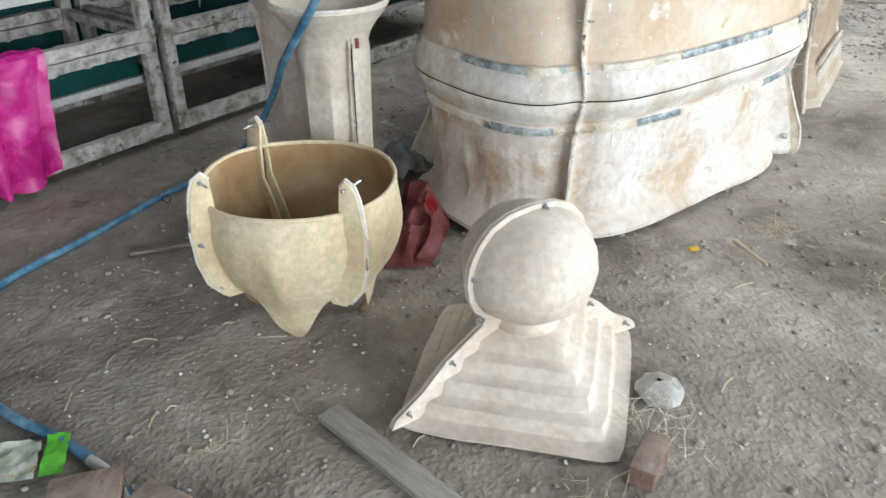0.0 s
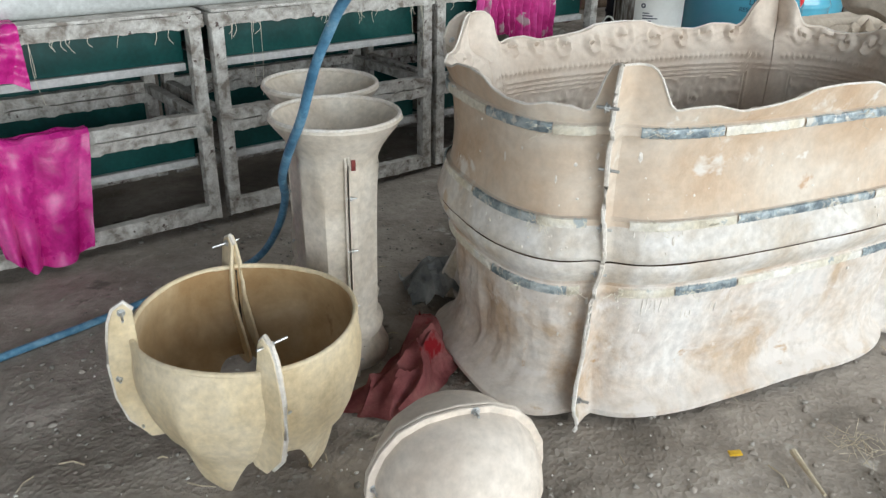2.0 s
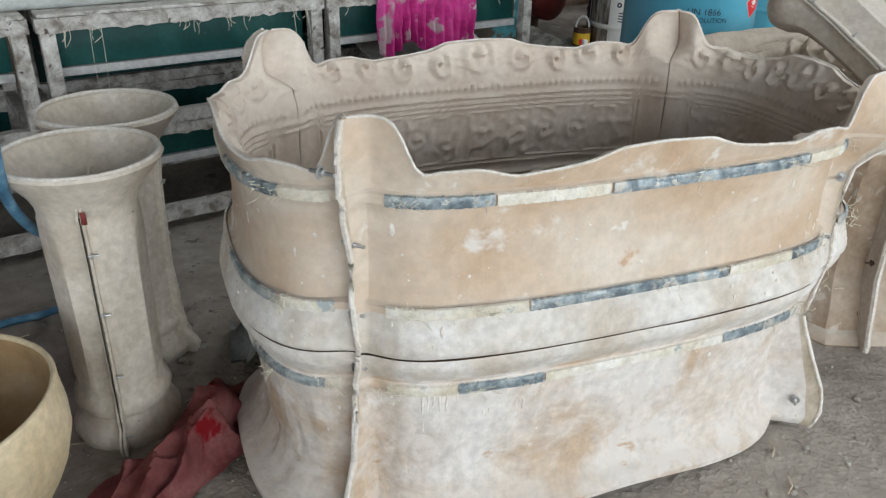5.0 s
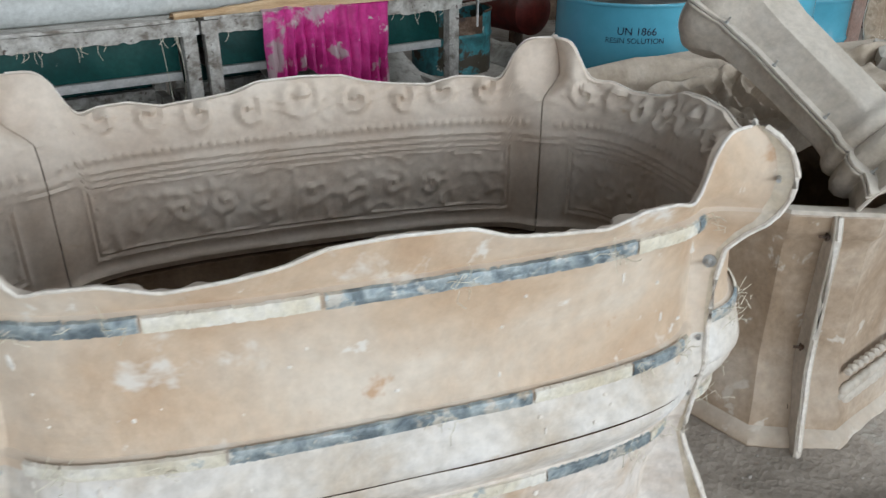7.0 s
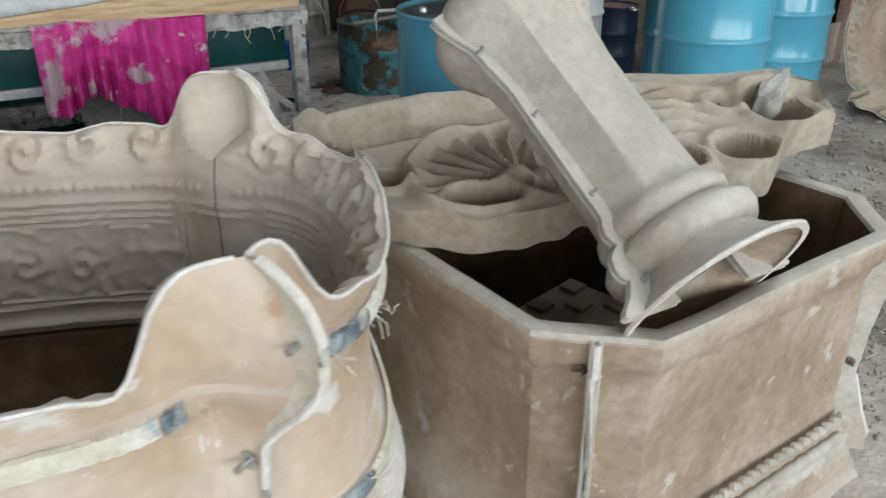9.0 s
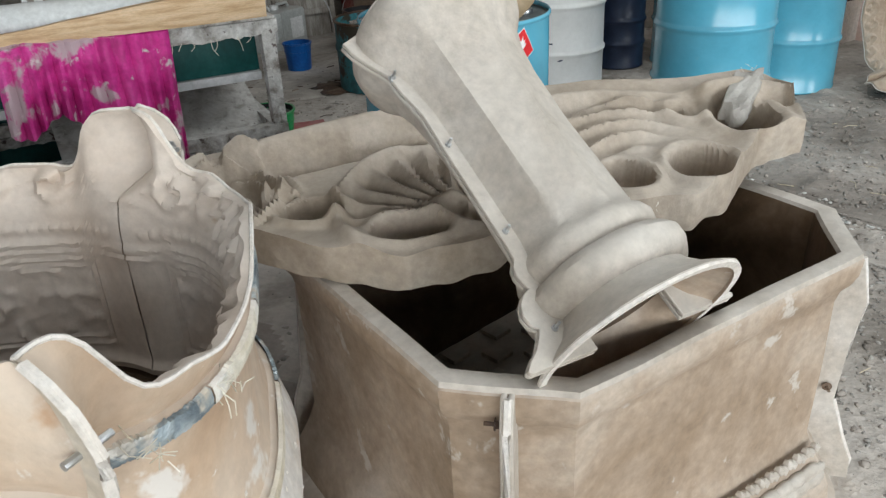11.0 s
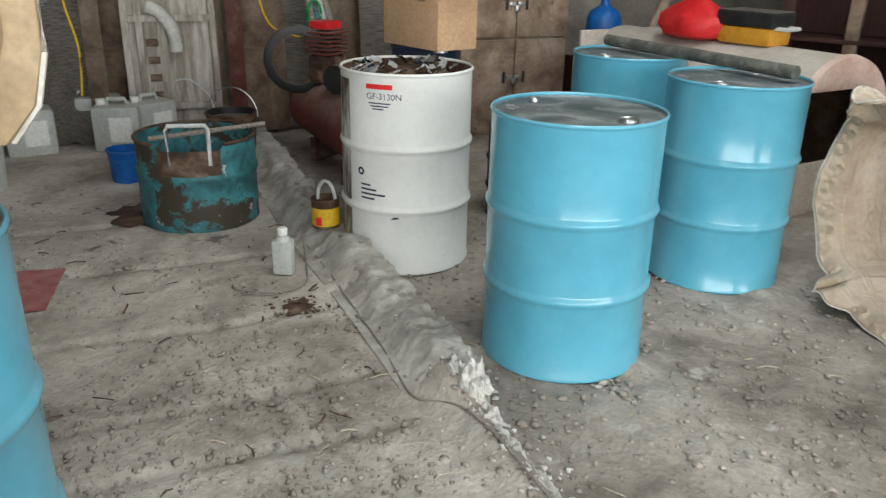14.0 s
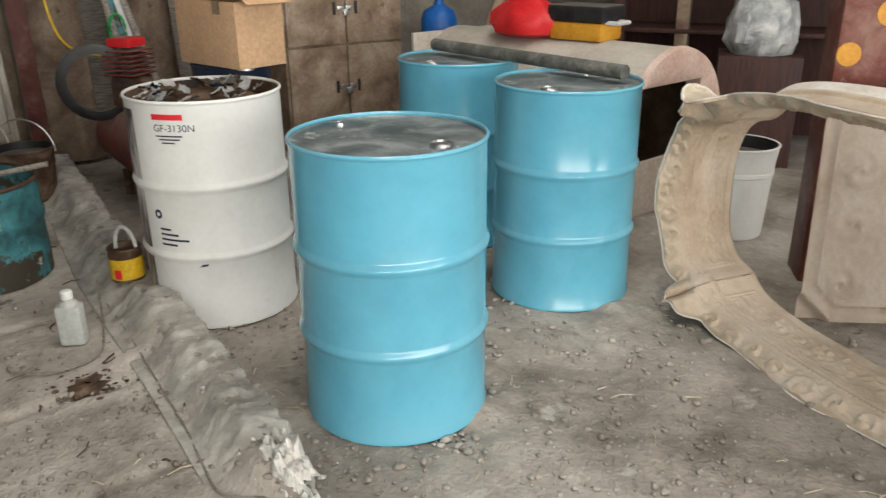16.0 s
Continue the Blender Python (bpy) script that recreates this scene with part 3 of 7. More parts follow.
def seam_out(p):
    """The way a seam's flanges stand out from the wall at p."""
    return Vector((math.copysign(0.75, p.x), math.copysign(0.66, p.y), 0)).normalized()


def even_angles(a0, a1, n):
    """Angles from a0 to a1 evenly spaced along the tub's outline."""
    fine = [a0 + (a1 - a0) * i / 2000 for i in range(2001)]
    run = [0.0]
    for i in range(2000):
        run.append(run[-1] + (tub_ring(fine[i + 1])[0] - tub_ring(fine[i])[0]).length)
    return [float(np.interp(run[-1] * k / n, run, fine)) for k in range(n + 1)], run[-1]


RIM_X = [0.0, 0.09, 0.14, 0.20, 0.28, 0.34, 0.40, 0.455, 0.50]
RIM_Z = [0.921, 0.915, 0.897, 0.886, 0.880, 0.895, 0.892, 0.874, 0.882]


def rim_height(l, half, near_a=0):
    """Height of the wavy top edge at l from the middle of a piece that is 2 * half long."""
    z = float(np.interp(abs(l) * 0.53 / half, RIM_X, RIM_Z)) + 0.004 * nz(l * 9, half * 7)
    e = half - abs(l)
    # near_a: the seam whose shoulder is flat lies at the start (-1) or end (1) of the piece
    if near_a and l * near_a > 0:
        w, p = (0.095, 6) if half > 0.55 else (0.05, 4)
    else:
        w, p = 0.088, 5
    return z + (0.99 - z) * math.exp(-(e / w) ** p)


def swirl(x, z, cx, cz, r, turn):
    dx, dz = (x - cx) * turn, z - cz
    d = math.hypot(dx, dz) / r
    if d > 1.3:
        return 0.0
    return math.exp(-(d * 1.15) ** 4) * (0.5 + 0.5 * math.cos(7.5 * d - math.atan2(dz, dx)))


def tub_relief(l, z, half):
    """Raised ornament on the inside: scrolls under the rim, a row of beads, framed panels."""
    x = abs(l)
    h = 0.0
    end = half - x
    k = half / 0.60
    wx, wz = 0.012 * nz(l * 11, z * 11, half), 0.010 * nz(l * 13, z * 13, half + 3)
    if z > 0.80:
        for cx, cz, r, t in ((0.0, 0.875, 0.055, 1), (0.13 * k, 0.865, 0.045, -1), (0.24 * k, 0.860, 0.042, 1), (0.35 * k, 0.868, 0.046, -1), (0.455 * k, 0.868, 0.040, 1)):
            h += 0.019 * swirl(x + wx, z + wz, cx, cz, r, t)
        h += 0.004 * max(0.0, math.sin(x * 70 + 8 * math.sin(z * 40))) * float(sm(0.81, 0.83, z)) * float(sm(0.92, 0.88, z))
        h += 0.006 * max(0, 1 - abs(math.hypot(x, (z - 0.83) * 1.3) - 0.05) / 0.012) * (0.5 + 0.5 * math.cos(9 * math.atan2(z - 0.83, x + 1e-6)))
    if 0.783 < z < 0.803 and end > 0.03:
        q = (l % 0.021) / 0.021 - 0.5
        rr = (q * 0.021) ** 2 + (z - 0.793) ** 2
        h += 0.006 * math.sqrt(max(0.0, 1 - rr / 0.009 ** 2))
    h += 0.007 * math.exp(-((z - 0.765) / 0.006) ** 2) + 0.006 * math.exp(-((z - 0.748) / 0.005) ** 2)
    px, pz = end - 0.075, min(0.735 - z, z - 0.555)
    if px > -0.02 and pz > -0.02:
        e = min(px, pz)
        h += 0.006 * math.exp(-((e - 0.002) / 0.004) ** 2) + 0.005 * math.exp(-((e - 0.016) / 0.003) ** 2)
        if e > 0.02:
            for cx, cz, r, t in ((0.0, 0.645, 0.05, 1), (0.11 * k, 0.64, 0.045, -1), (0.21 * k, 0.65, 0.04, 1), (0.31 * k, 0.645, 0.04, -1)):
                h += 0.010 * swirl(x + wx, z + wz, cx, cz, r, t) + 0.0030 * max(0, nz(l * 40, z * 40, 6))
            if x > half - 0.18:
                h += 0.0025 * (0.5 + 0.5 * math.sin((x + z) * 420))
    for zz in (0.52, 0.36, 0.30, 0.14):
        h += 0.010 * math.exp(-((z - zz) / 0.010) ** 2)
    h += 0.0012 * nz(l * 30, z * 30, half)
    return h


UPPER = [(0.502, 0.036), (0.510, 0.043), (0.520, 0.044), (0.535, 0.040), (0.55, 0.036), (0.57, 0.030), (0.585, 0.026), (0.592, 0.024), (0.605, 0.020), (0.612, 0.008), (0.64, 0.002), (0.70, -0.002), (0.76, 0.0),
         (0.795, 0.004), (0.815, 0.010), (0.822, 0.020), (0.842, 0.021), (0.848, 0.009)]
LOWER = [(0.012, 0.000), (0.022, 0.012), (0.038, 0.014), (0.050, 0.004), (0.060, -0.014), (0.075, -0.026), (0.10, -0.034), (0.13, -0.037), (0.16, -0.036), (0.19, -0.034), (0.22, -0.031), (0.25, -0.028), (0.28, -0.025), (0.31, -0.022), (0.345, -0.019), (0.37, -0.016), (0.385, -0.012), (0.392, 0.002), (0.412, 0.004), (0.418, 0.000),
         (0.43, 0.006), (0.45, 0.020), (0.466, 0.030), (0.486, 0.038), (0.4975, 0.035)]
# reach of the seam flanges from the wall, by height
EAR_Z = [0.50, 0.53, 0.60, 0.68, 0.75, 0.78, 0.80, 0.83, 0.87, 0.91, 0.95, 0.98, 1.0]
EAR_W = [0.048, 0.052, 0.044, 0.040, 0.044, 0.058, 0.085, 0.118, 0.137, 0.142, 0.130, 0.100, 0.060]
PLAIN_W = [0.044, 0.050, 0.048, 0.030, 0.046, 0.056, 0.062, 0.070, 0.076, 0.080, 0.080, 0.074, 0.066]
FOOT_Z = [0.0, 0.03, 0.06, 0.12, 0.22, 0.34, 0.42, 0.50]
FOOT_W = [0.092, 0.095, 0.088, 0.060, 0.034, 0.026, 0.036, 0.046]
HEEL_W = [0.105, 0.120, 0.128, 0.120, 0.075, 0.026, 0.036, 0.046]


def tub_piece(a0, a1, tier, n=None):
    """One bolted piece, its ends turned out into the flanges, and the edges of those flanges."""
    near_a = -1 if seam_no(a0) == 2 else 1 if seam_no(a1) == 2 else 0
    angles, length = even_angles(a0, a1, n or 10)
    n = n or int(length / 0.0065)
    angles, length = even_angles(a0, a1, n)
    half = length / 2
    upper = tier == "upper"

    def reach(z, plain):
        if not upper:
            return float(np.interp(z, FOOT_Z, FOOT_W if plain else HEEL_W))
        return float(np.interp(z, EAR_Z, PLAIN_W if plain else EAR_W))

    def column(a, l, lip=None):
        """Points of one cross-section; lip runs 0 to 1 out over the flange."""
        p, nrm = tub_ring(a)
        end = half - abs(l)
        plain = near_a and l * near_a > 0
        rad = seam_out(p)

        def turn_out(o, z, inside=False):
            wide = 0.016 + (0.016 if plain else 0.066) * float(sm(0.80, 0.90, z)) if upper else 0.020
            f = 0.0 if end >= wide else 0.72 * (1 - end / wide) ** (1.6 if upper and z > 0.85 and not plain else 2.2)
            if lip is not None:
                f = 0.72 + 0.28 * lip
            gain = max(0.0, reach(z, plain) - o) * f
            if inside:
                gain = max(0.0, gain * float(sm(0.845, 0.90, z)) - 0.004) if upper else 0.0
            return p + nrm * o + rad * gain + Vector((0, 0, z))
        out, inner = [], []
        if upper:
            top = rim_height(l, half, near_a)
            for z, o in UPPER:
                out.append(turn_out(o + 0.0025 * nz(l * 6, z * 6, a0), z + (0.004 * nz(l * 5, 3, a0) if z > 0.55 else 0)))
            for f in (0.15, 0.3, 0.45, 0.6, 0.75, 0.9, 1.0):
                out.append(turn_out(0.012 + 0.017 * f, 0.85 + (top - 0.85) * f))
            for z in np.linspace(top - 0.002, 0.502, 74):
                z = float(z)
                o = 0.030 * float(sm(0.81, top, z)) - 0.024 + 0.012 * float(sm(0.79, 0.86, z))
                inner.append(turn_out(o - tub_relief(l, z, half) + 0.001, z, True))
        else:
            sag = 0.016 * math.cos(l / half * 2.4) - 0.006 + 0.004 * nz(l * 5, 1, a0)
            for z, o in LOWER:
                low = float(sm(0.16, 0.03, z))
                o += low * (0.034 if half < 0.55 else 0.010) * float(sm(0.0, 0.2, end))
                fold = 0.016 * float(sm(0.38, 0.30, z)) * float(sm(0.06, 0.12, z)) * (0.4 - abs(noise.fractal(Vector((l * 5.5, z * 5.5 + l * 2, a0 * 3)), 0.6, 2.1, 4)))
                out.append(turn_out(o + 0.003 * nz(l * 7, z * 7, a0 + 2) + fold, z + max(0.0, sag) * low))
            for z in np.linspace(0.495, 0.03, 30):
                inner.append(p + nrm * (-0.060 + 0.03 * float(sm(0.3, 0.48, z)) - tub_relief(l, float(z), half)) + Vector((0, 0, float(z))))
        return out, inner
    cols = [column(a0, -half, q) for q in (1.0, 0.8, 0.55, 0.3, 0.1)]
    cols += [column(a, length * k / n - half) for k, a in enumerate(angles)]
    cols += [column(a1, half, q) for q in (0.1, 0.3, 0.55, 0.8, 1.0)]
    rows = [o + i for o, i in cols]
    b = bm_grid(rows, close_v=True)
    k, w = len(cols[0][0]) - 1, len(rows[0])
    last = len(rows) - 6
    for i, f in enumerate(b.faces):
        z = sum(v.co.z for v in f.verts) / 4
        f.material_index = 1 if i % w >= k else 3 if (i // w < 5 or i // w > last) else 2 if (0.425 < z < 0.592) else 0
    return b, (cols[0][0], cols[-1][0]), [c[0][-1] for c in cols[5:-5]]


def seam_no(a):
    return min(range(4), key=lambda k: abs((a - SEAMS[k] + math.pi) % (2 * math.pi) - math.pi))


def build_tub(m, tiers=("lower", "upper"), pieces=(0, 1, 2, 3), label="", ears=True, straps=True):
    tub = thing("bathtub_mould", m, label, "mould")
    rnd = random.Random(3)
    for tier in tiers:
        for k in pieces:
            a0 = SEAMS[k] + 0.003
            a1 = (SEAMS[(k + 1) % 4] + (2 * math.pi if k == 3 else 0)) - 0.003
            pb, edges, rim = tub_piece(a0, a1, tier)
            body = part("upper_panel" if tier == "upper" else "lower_panel", pb, "mould" if tier == "upper" else "mould_low", tub)
            # lower inner faces: brown resin, the tub's own shade mixed into the colour
            for extra in ("mould_in" if tier == "upper" else "boxshade", "dusty", "flange"):
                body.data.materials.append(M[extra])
            for line in edges:
                part("raw_edge", bm_tube(line, 0.0048, 6), "edge", body, "pale raw flange edge")
            if tier == "upper":
                part("rim_edge", bm_tube(rim[::2], 0.0030, 6), "edge", body, "pale raw rim edge")
    # nuts on the flanges
    if ears:
        for a in SEAMS:
            p, _ = tub_ring(a)
            rad = seam_out(p)
            side = Vector((-rad.y, rad.x, 0))
            for r, z in ((0.112, 0.907), (0.026, 0.735), (0.030, 0.585), (0.028, 0.46), (0.06, 0.09)):
                part("bolt", bm_bolt(p + rad * r + Vector((0, 0, z)), side, 0.0085, 0.05), "steel", tub, "zinc bolt and nut")
    if straps:
        for a0, a1, z, o, mt in STRAPS:
            rows = []
            steps = 60
            for i in range(steps + 1):
                a = a0 + (a1 - a0) * i / steps
                p, nrm = tub_ring(a)
                jag = 0.003 * nz(i * 0.9, z * 50)
                rows.append([p + nrm * (o + q) + Vector((0, 0, z + dz + jag)) for q, dz in ((0, -0.013), (0.006, -0.011), (0.008, 0.0), (0.006, 0.011), (0, 0.013))])
            part("strap", bm_grid(rows), mt, tub, "embedded galvanised strap" if mt == "strap" else "pale resin-soaked glass mat strip")
        for a in (0.9, 2.0, 3.6, 3.75, 4.1, 4.45, 4.75, 5.05, 5.3, 5.6, 5.85):
            for z, o in ((0.835, 0.03), (0.598, 0.033), (0.402, 0.015)):
                p, nrm = tub_ring(a + rnd.uniform(-0.1, 0.1))
                tagged(part("frayed_fibre", tuft(p + nrm * o + Vector((0, 0, z)), 0.012, 14, 0.03, rnd), "fibre", tub), kind="stuff")
    return tub


def resin_drips(tub):
    """Small hardened resin blobs and runs on the outer wall."""
    rnd = random.Random(31)
    b = bmesh.new()
    for k in range(120):
        a = rnd.uniform(3.0, 6.4)
        z = rnd.choice((rnd.uniform(0.63, 0.80), rnd.uniform(0.12, 0.38), rnd.uniform(0.52, 0.58)))
        p, nrm = tub_ring(a)
        o = float(np.interp(z, [q[0] for q in LOWER + UPPER], [q[1] for q in LOWER + UPPER]))
        s = bmesh.new()
        bmesh.ops.create_icosphere(s, subdivisions=1, radius=1)
        r = rnd.uniform(0.0015, 0.005)
        bmesh.ops.scale(s, vec=(r * rnd.uniform(0.7, 1.6), r * 0.6, r * rnd.choice((1, 1, 1.5, 4))), verts=s.verts)
        bmesh.ops.rotate(s, cent=(0, 0, 0), matrix=Matrix.Rotation(math.atan2(nrm.y, nrm.x) + math.pi / 2, 3, "Z"), verts=s.verts)
        bmesh.ops.translate(s, vec=p + nrm * o + Vector((0, 0, z)), verts=s.verts)
        merge(b, s)
    tagged(part("resin_drips", b, "edge", tub, "small hardened resin blobs"), kind="stuff")
    # combed runs below the lower rib
    b = bmesh.new()
    for k in range(26):
        a = 4.22 + 0.020 * k + rnd.uniform(-0.004, 0.004)
        p, nrm = tub_ring(a)
        z1, z0 = 0.375 + rnd.uniform(-0.01, 0.01), 0.30 + rnd.uniform(-0.03, 0.03)
        bm_tube([p + nrm * (-0.019 - 0.004 * (1 - t)) + Vector((rnd.uniform(-0.002, 0.002), 0, z0 + (z1 - z0) * t)) for t in (0, 0.3, 0.6, 1)], 0.004, 5, b, taper=lambda t: 0.4 + 0.6 * t)
    tagged(part("resin_comb", b, "edge", tub, "combed pale resin runs"), kind="stuff")


def strap_set():
    out = []
    rnd = random.Random(8)
    for z, o in ((0.832, 0.018), (0.598, 0.020), (0.402, 0.001)):
        for k in range(4):
            a, b = SEAMS[k] + 0.10, SEAMS[(k + 1) % 4] + (2 * math.pi if k == 3 else 0) - 0.10
            t = 0.0
            kind = rnd.random() < 0.5
            while t < 0.98:
                u = min(1.0, t + rnd.uniform(0.16, 0.36))
                out.append((a + (b - a) * t, a + (b - a) * (u - 0.004), z, o, "strap" if kind else "band"))
                t, kind = u, not kind
    return out


STRAPS = strap_set()
TUB = frame_of((0.676, 2.882, 0), (0.8, 0.6))
resin_drips(build_tub(TUB, label="two-tier beige fibreglass bathtub mould with ornate inside, bolted together"))


# ---- finial mould: ball on a stepped square base, split along its diagonal
def build_finial():
    c = Vector((0.196, 1.575, 0))
    m = frame_of((c.x, c.y, 0), (0.524, -0.130))
    ob = thing("finial_mould", m, "pale pinkish resin ball finial mould on stepped base, bolted halves", "mould")
    steps = [(0.268, 0.008), (0.268, 0.015), (0.236, 0.019), (0.228, 0.023), (0.223, 0.048), (0.218, 0.056), (0.194, 0.060), (0.187, 0.065), (0.182, 0.094), (0.177, 0.101), (0.154, 0.105), (0.148, 0.110), (0.143, 0.136), (0.138, 0.142), (0.118, 0.146), (0.112, 0.151), (0.108, 0.172), (0.100, 0.180), (0.082, 0.186), (0.05, 0.196)]
    rows = []
    for h, z in steps:
        ring = []
        for k in range(4):
            for j in range(12):
                t = -1 + 2 * j / 12
                x, y = [(t, -1), (1, t), (-t, 1), (-1, -t)][k]
                f = 1 - 0.05 * (abs(x * y)) ** 6
                wob = 1 + 0.012 * nz(x * 2, y * 2, z * 30)
                ring.append((x * h * f * wob, y * h * f * wob, z + (0.006 * nz(x * 3, y * 3, 5) if z < 0.02 else 0)))
        rows.append(ring)
    part("stepped_base", bm_grid(rows, close_v=True), "pinkish", ob)
    prof = [(0.085, 0.185), (0.088, 0.20), (0.080, 0.212), (0.078, 0.222), (0.108, 0.238), (0.136, 0.262), (0.154, 0.295), (0.161, 0.335), (0.157, 0.378), (0.140, 0.42), (0.108, 0.456), (0.06, 0.478), (0.012, 0.484)]
    part("ball", bm_revolve(prof, 48, lambda a, z: 0.004 * nz(math.cos(a) * 2, math.sin(a) * 2, z * 8), caps=(False, True)), "pinkish", ob)
    # the flange in the upright plane of the diagonal
    half = [(0.385, 0.012), (0.375, 0.035), (0.30, 0.085), (0.235, 0.150), (0.175, 0.190), (0.135, 0.215), (0.128, 0.235), (0.158, 0.262), (0.172, 0.30), (0.177, 0.34), (0.172, 0.385), (0.150, 0.43), (0.115, 0.468), (0.065, 0.49), (0.0, 0.497)]
    outline = half + [(-x, z) for x, z in half[-2::-1]]
    rot = pose(0, 0, 0, 0, 0, 45)
    for y, nm in ((-0.0052, "front_flange"), (0.0052, "rear_flange")):
        b = bm_plate(outline, 0.008, 0.0015)
        for v in b.verts:
            v.co.y += 0.004 * nz(v.co.x * 7, v.co.z * 7)
        bmesh.ops.transform(b, matrix=rot @ Matrix.Translation((0, y, 0)), verts=b.verts)
        part(nm, b, "pinkish", ob)
    nrm = rot.to_3x3() @ Vector((0, -1, 0))
    for x, z in ((-0.16, 0.355), (0.16, 0.345), (-0.145, 0.235), (-0.22, 0.145), (-0.34, 0.045), (0.03, 0.486), (0.20, 0.16), (0.34, 0.045)):
        part("bolt", bm_bolt(rot @ Vector((x, -0.012, z)), nrm, 0.0065, 0.03), "steel", ob, "small zinc bolt")
    return ob


build_finial()


# ---- bowl moulds with scalloped feet
def build_bowl(m, outer, inner, label, turn, size=1.0, name="basin_mould", flanges=(-55.5, -142.0, 122.0), twisted=(-55.5, 122.0)):
    ob = thing(name, m, label, "mould")
    prof = [(0.0, 0.150), (0.10, 0.178), (0.22, 0.188), (0.32, 0.200), (0.42, 0.228), (0.55, 0.252), (0.70, 0.268), (0.82, 0.270), (0.92, 0.264), (1.0, 0.262)]
    hs, rs = [p[0] for p in prof], [p[1] for p in prof]

    def radius(z):
        return float(np.interp(z / 0.415, hs, rs))
    rows = []
    n = 144
    foot = radians(turn)
    for i in range(n):
        a = 2 * math.pi * i / n
        k = abs(math.cos(2 * (a - foot)))            # 1 at the feet and 0 under the flanges
        low = 0.168 * (1 - k ** 3)
        fold = 0.010 * math.exp(-((math.sin(2 * (a - foot))) / 0.22) ** 2)
        top = 0.415 + 0.004 * math.sin(3 * a)
        outs, ins = [], []
        for j in range(17):
            z = low + (top - low) * j / 16
            foot_in = 0.07 * k ** 3 * float(sm(0.16, 0.0, z))
            r = radius(z) + fold * float(sm(0.1, 0.2, z)) * float(sm(0.4, 0.3, z)) + 0.004 * nz(math.cos(a) * 4, math.sin(a) * 4, z * 12) + 0.0 * foot_in
            outs.append((r * math.cos(a), r * math.sin(a), z))
            ins.append(((r - 0.010) * math.cos(a), (r - 0.010) * math.sin(a), z + (0.004 if j == 0 else 0)))
        rows.append((outs, ins[::-1]))
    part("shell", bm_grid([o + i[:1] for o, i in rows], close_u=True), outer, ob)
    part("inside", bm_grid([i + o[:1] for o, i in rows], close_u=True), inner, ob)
    rim = bm_tube([(0.257 * math.cos(2 * math.pi * i / 72), 0.257 * math.sin(2 * math.pi * i / 72), 0.416 + 0.004 * math.sin(6 * math.pi * i / 72)) for i in range(73)], 0.0065, 8)
    part("rim", rim, outer, ob)
    for ang in flanges:
        a = radians(ang)
        out = [(0.245, 0.42), (0.245, 0.485), (0.262, 0.505), (0.285, 0.492), (0.298, 0.46), (0.306, 0.415), (0.312, 0.36), (0.308, 0.27), (0.290, 0.20), (0.250, 0.150), (0.205, 0.145), (0.185, 0.17), (0.215, 0.26), (0.245, 0.33)]
        fm = pose(0, 0, 0, 0, 0, ang) @ Matrix.Translation((0.25, 0, 0)) @ pose(0, 0, 0, 0, 0, 25 if ang in twisted else 0) @ Matrix.Translation((-0.25, 0, 0))
        for sgn in (-1, 1):
            b = bm_plate(out, 0.008, 0.0015)
            for v in b.verts:
                v.co.y += sgn * (0.0048 + 0.012 * float(sm(0.47, 0.40, v.co.z)) * float(sm(0.29, 0.25, v.co.x))) + 0.004 * nz(v.co.x * 9, v.co.z * 9)
            bmesh.ops.transform(b, matrix=fm, verts=b.verts)
            part("seam_flange", b, outer, ob)
        eb = bm_tube([fm @ Vector((x, 0, z)) for x, z in out[1:10]], 0.006, 6)
        part("raw_edge", eb, "edge", ob)
        side = fm.to_3x3() @ Vector((0, 1, 0))
        for r, z, lg in ((0.268, 0.485, 0.075), (0.295, 0.32, 0.03), (0.265, 0.185, 0.03)):
            part("bolt", bm_bolt(fm @ Vector((r, 0.012, z)), side, 0.0065, lg), "steel", ob, "small zinc bolt")
    for ang in flanges:
        c, s = math.cos(radians(ang)), math.sin(radians(ang))
        part("inner_seam", bm_tube([((radius(z) - 0.0105) * c, (radius(z) - 0.0105) * s, z) for z in (0.41, 0.36, 0.30, 0.24, 0.18)], 0.0028, 6), "darkgap", ob, "dark parting line")
    if size != 1:
        ob.scale = (size,) * 3
    return ob


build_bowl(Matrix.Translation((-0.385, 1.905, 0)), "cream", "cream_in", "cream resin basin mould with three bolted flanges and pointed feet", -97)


# ---- column moulds
COL_WIDE = [(0.170, 0.0), (0.173, 0.006), (0.160, 0.016), (0.138, 0.030), (0.122, 0.048), (0.117, 0.058), (0.130, 0.066), (0.139, 0.082), (0.139, 0.100), (0.128, 0.114), (0.114, 0.120), (0.119, 0.130), (0.122, 0.145), (0.116, 0.160), (0.104, 0.172), (0.100, 0.20), (0.100, 0.36), (0.104, 0.47), (0.112, 0.53), (0.125, 0.568),
            (0.148, 0.597), (0.160, 0.625), (0.162, 0.652), (0.152, 0.672), (0.147, 0.677)]
COL = [(0.128, 0.0), (0.135, 0.012), (0.137, 0.035), (0.128, 0.055), (0.112, 0.070), (0.108, 0.085), (0.118, 0.100), (0.122, 0.120), (0.116, 0.140), (0.104, 0.158), (0.106, 0.19), (0.106, 0.30), (0.109, 0.45), (0.112, 0.57),
       (0.115, 0.625), (0.112, 0.64), (0.115, 0.655), (0.126, 0.68), (0.146, 0.708), (0.170, 0.738), (0.184, 0.758), (0.181, 0.766)]


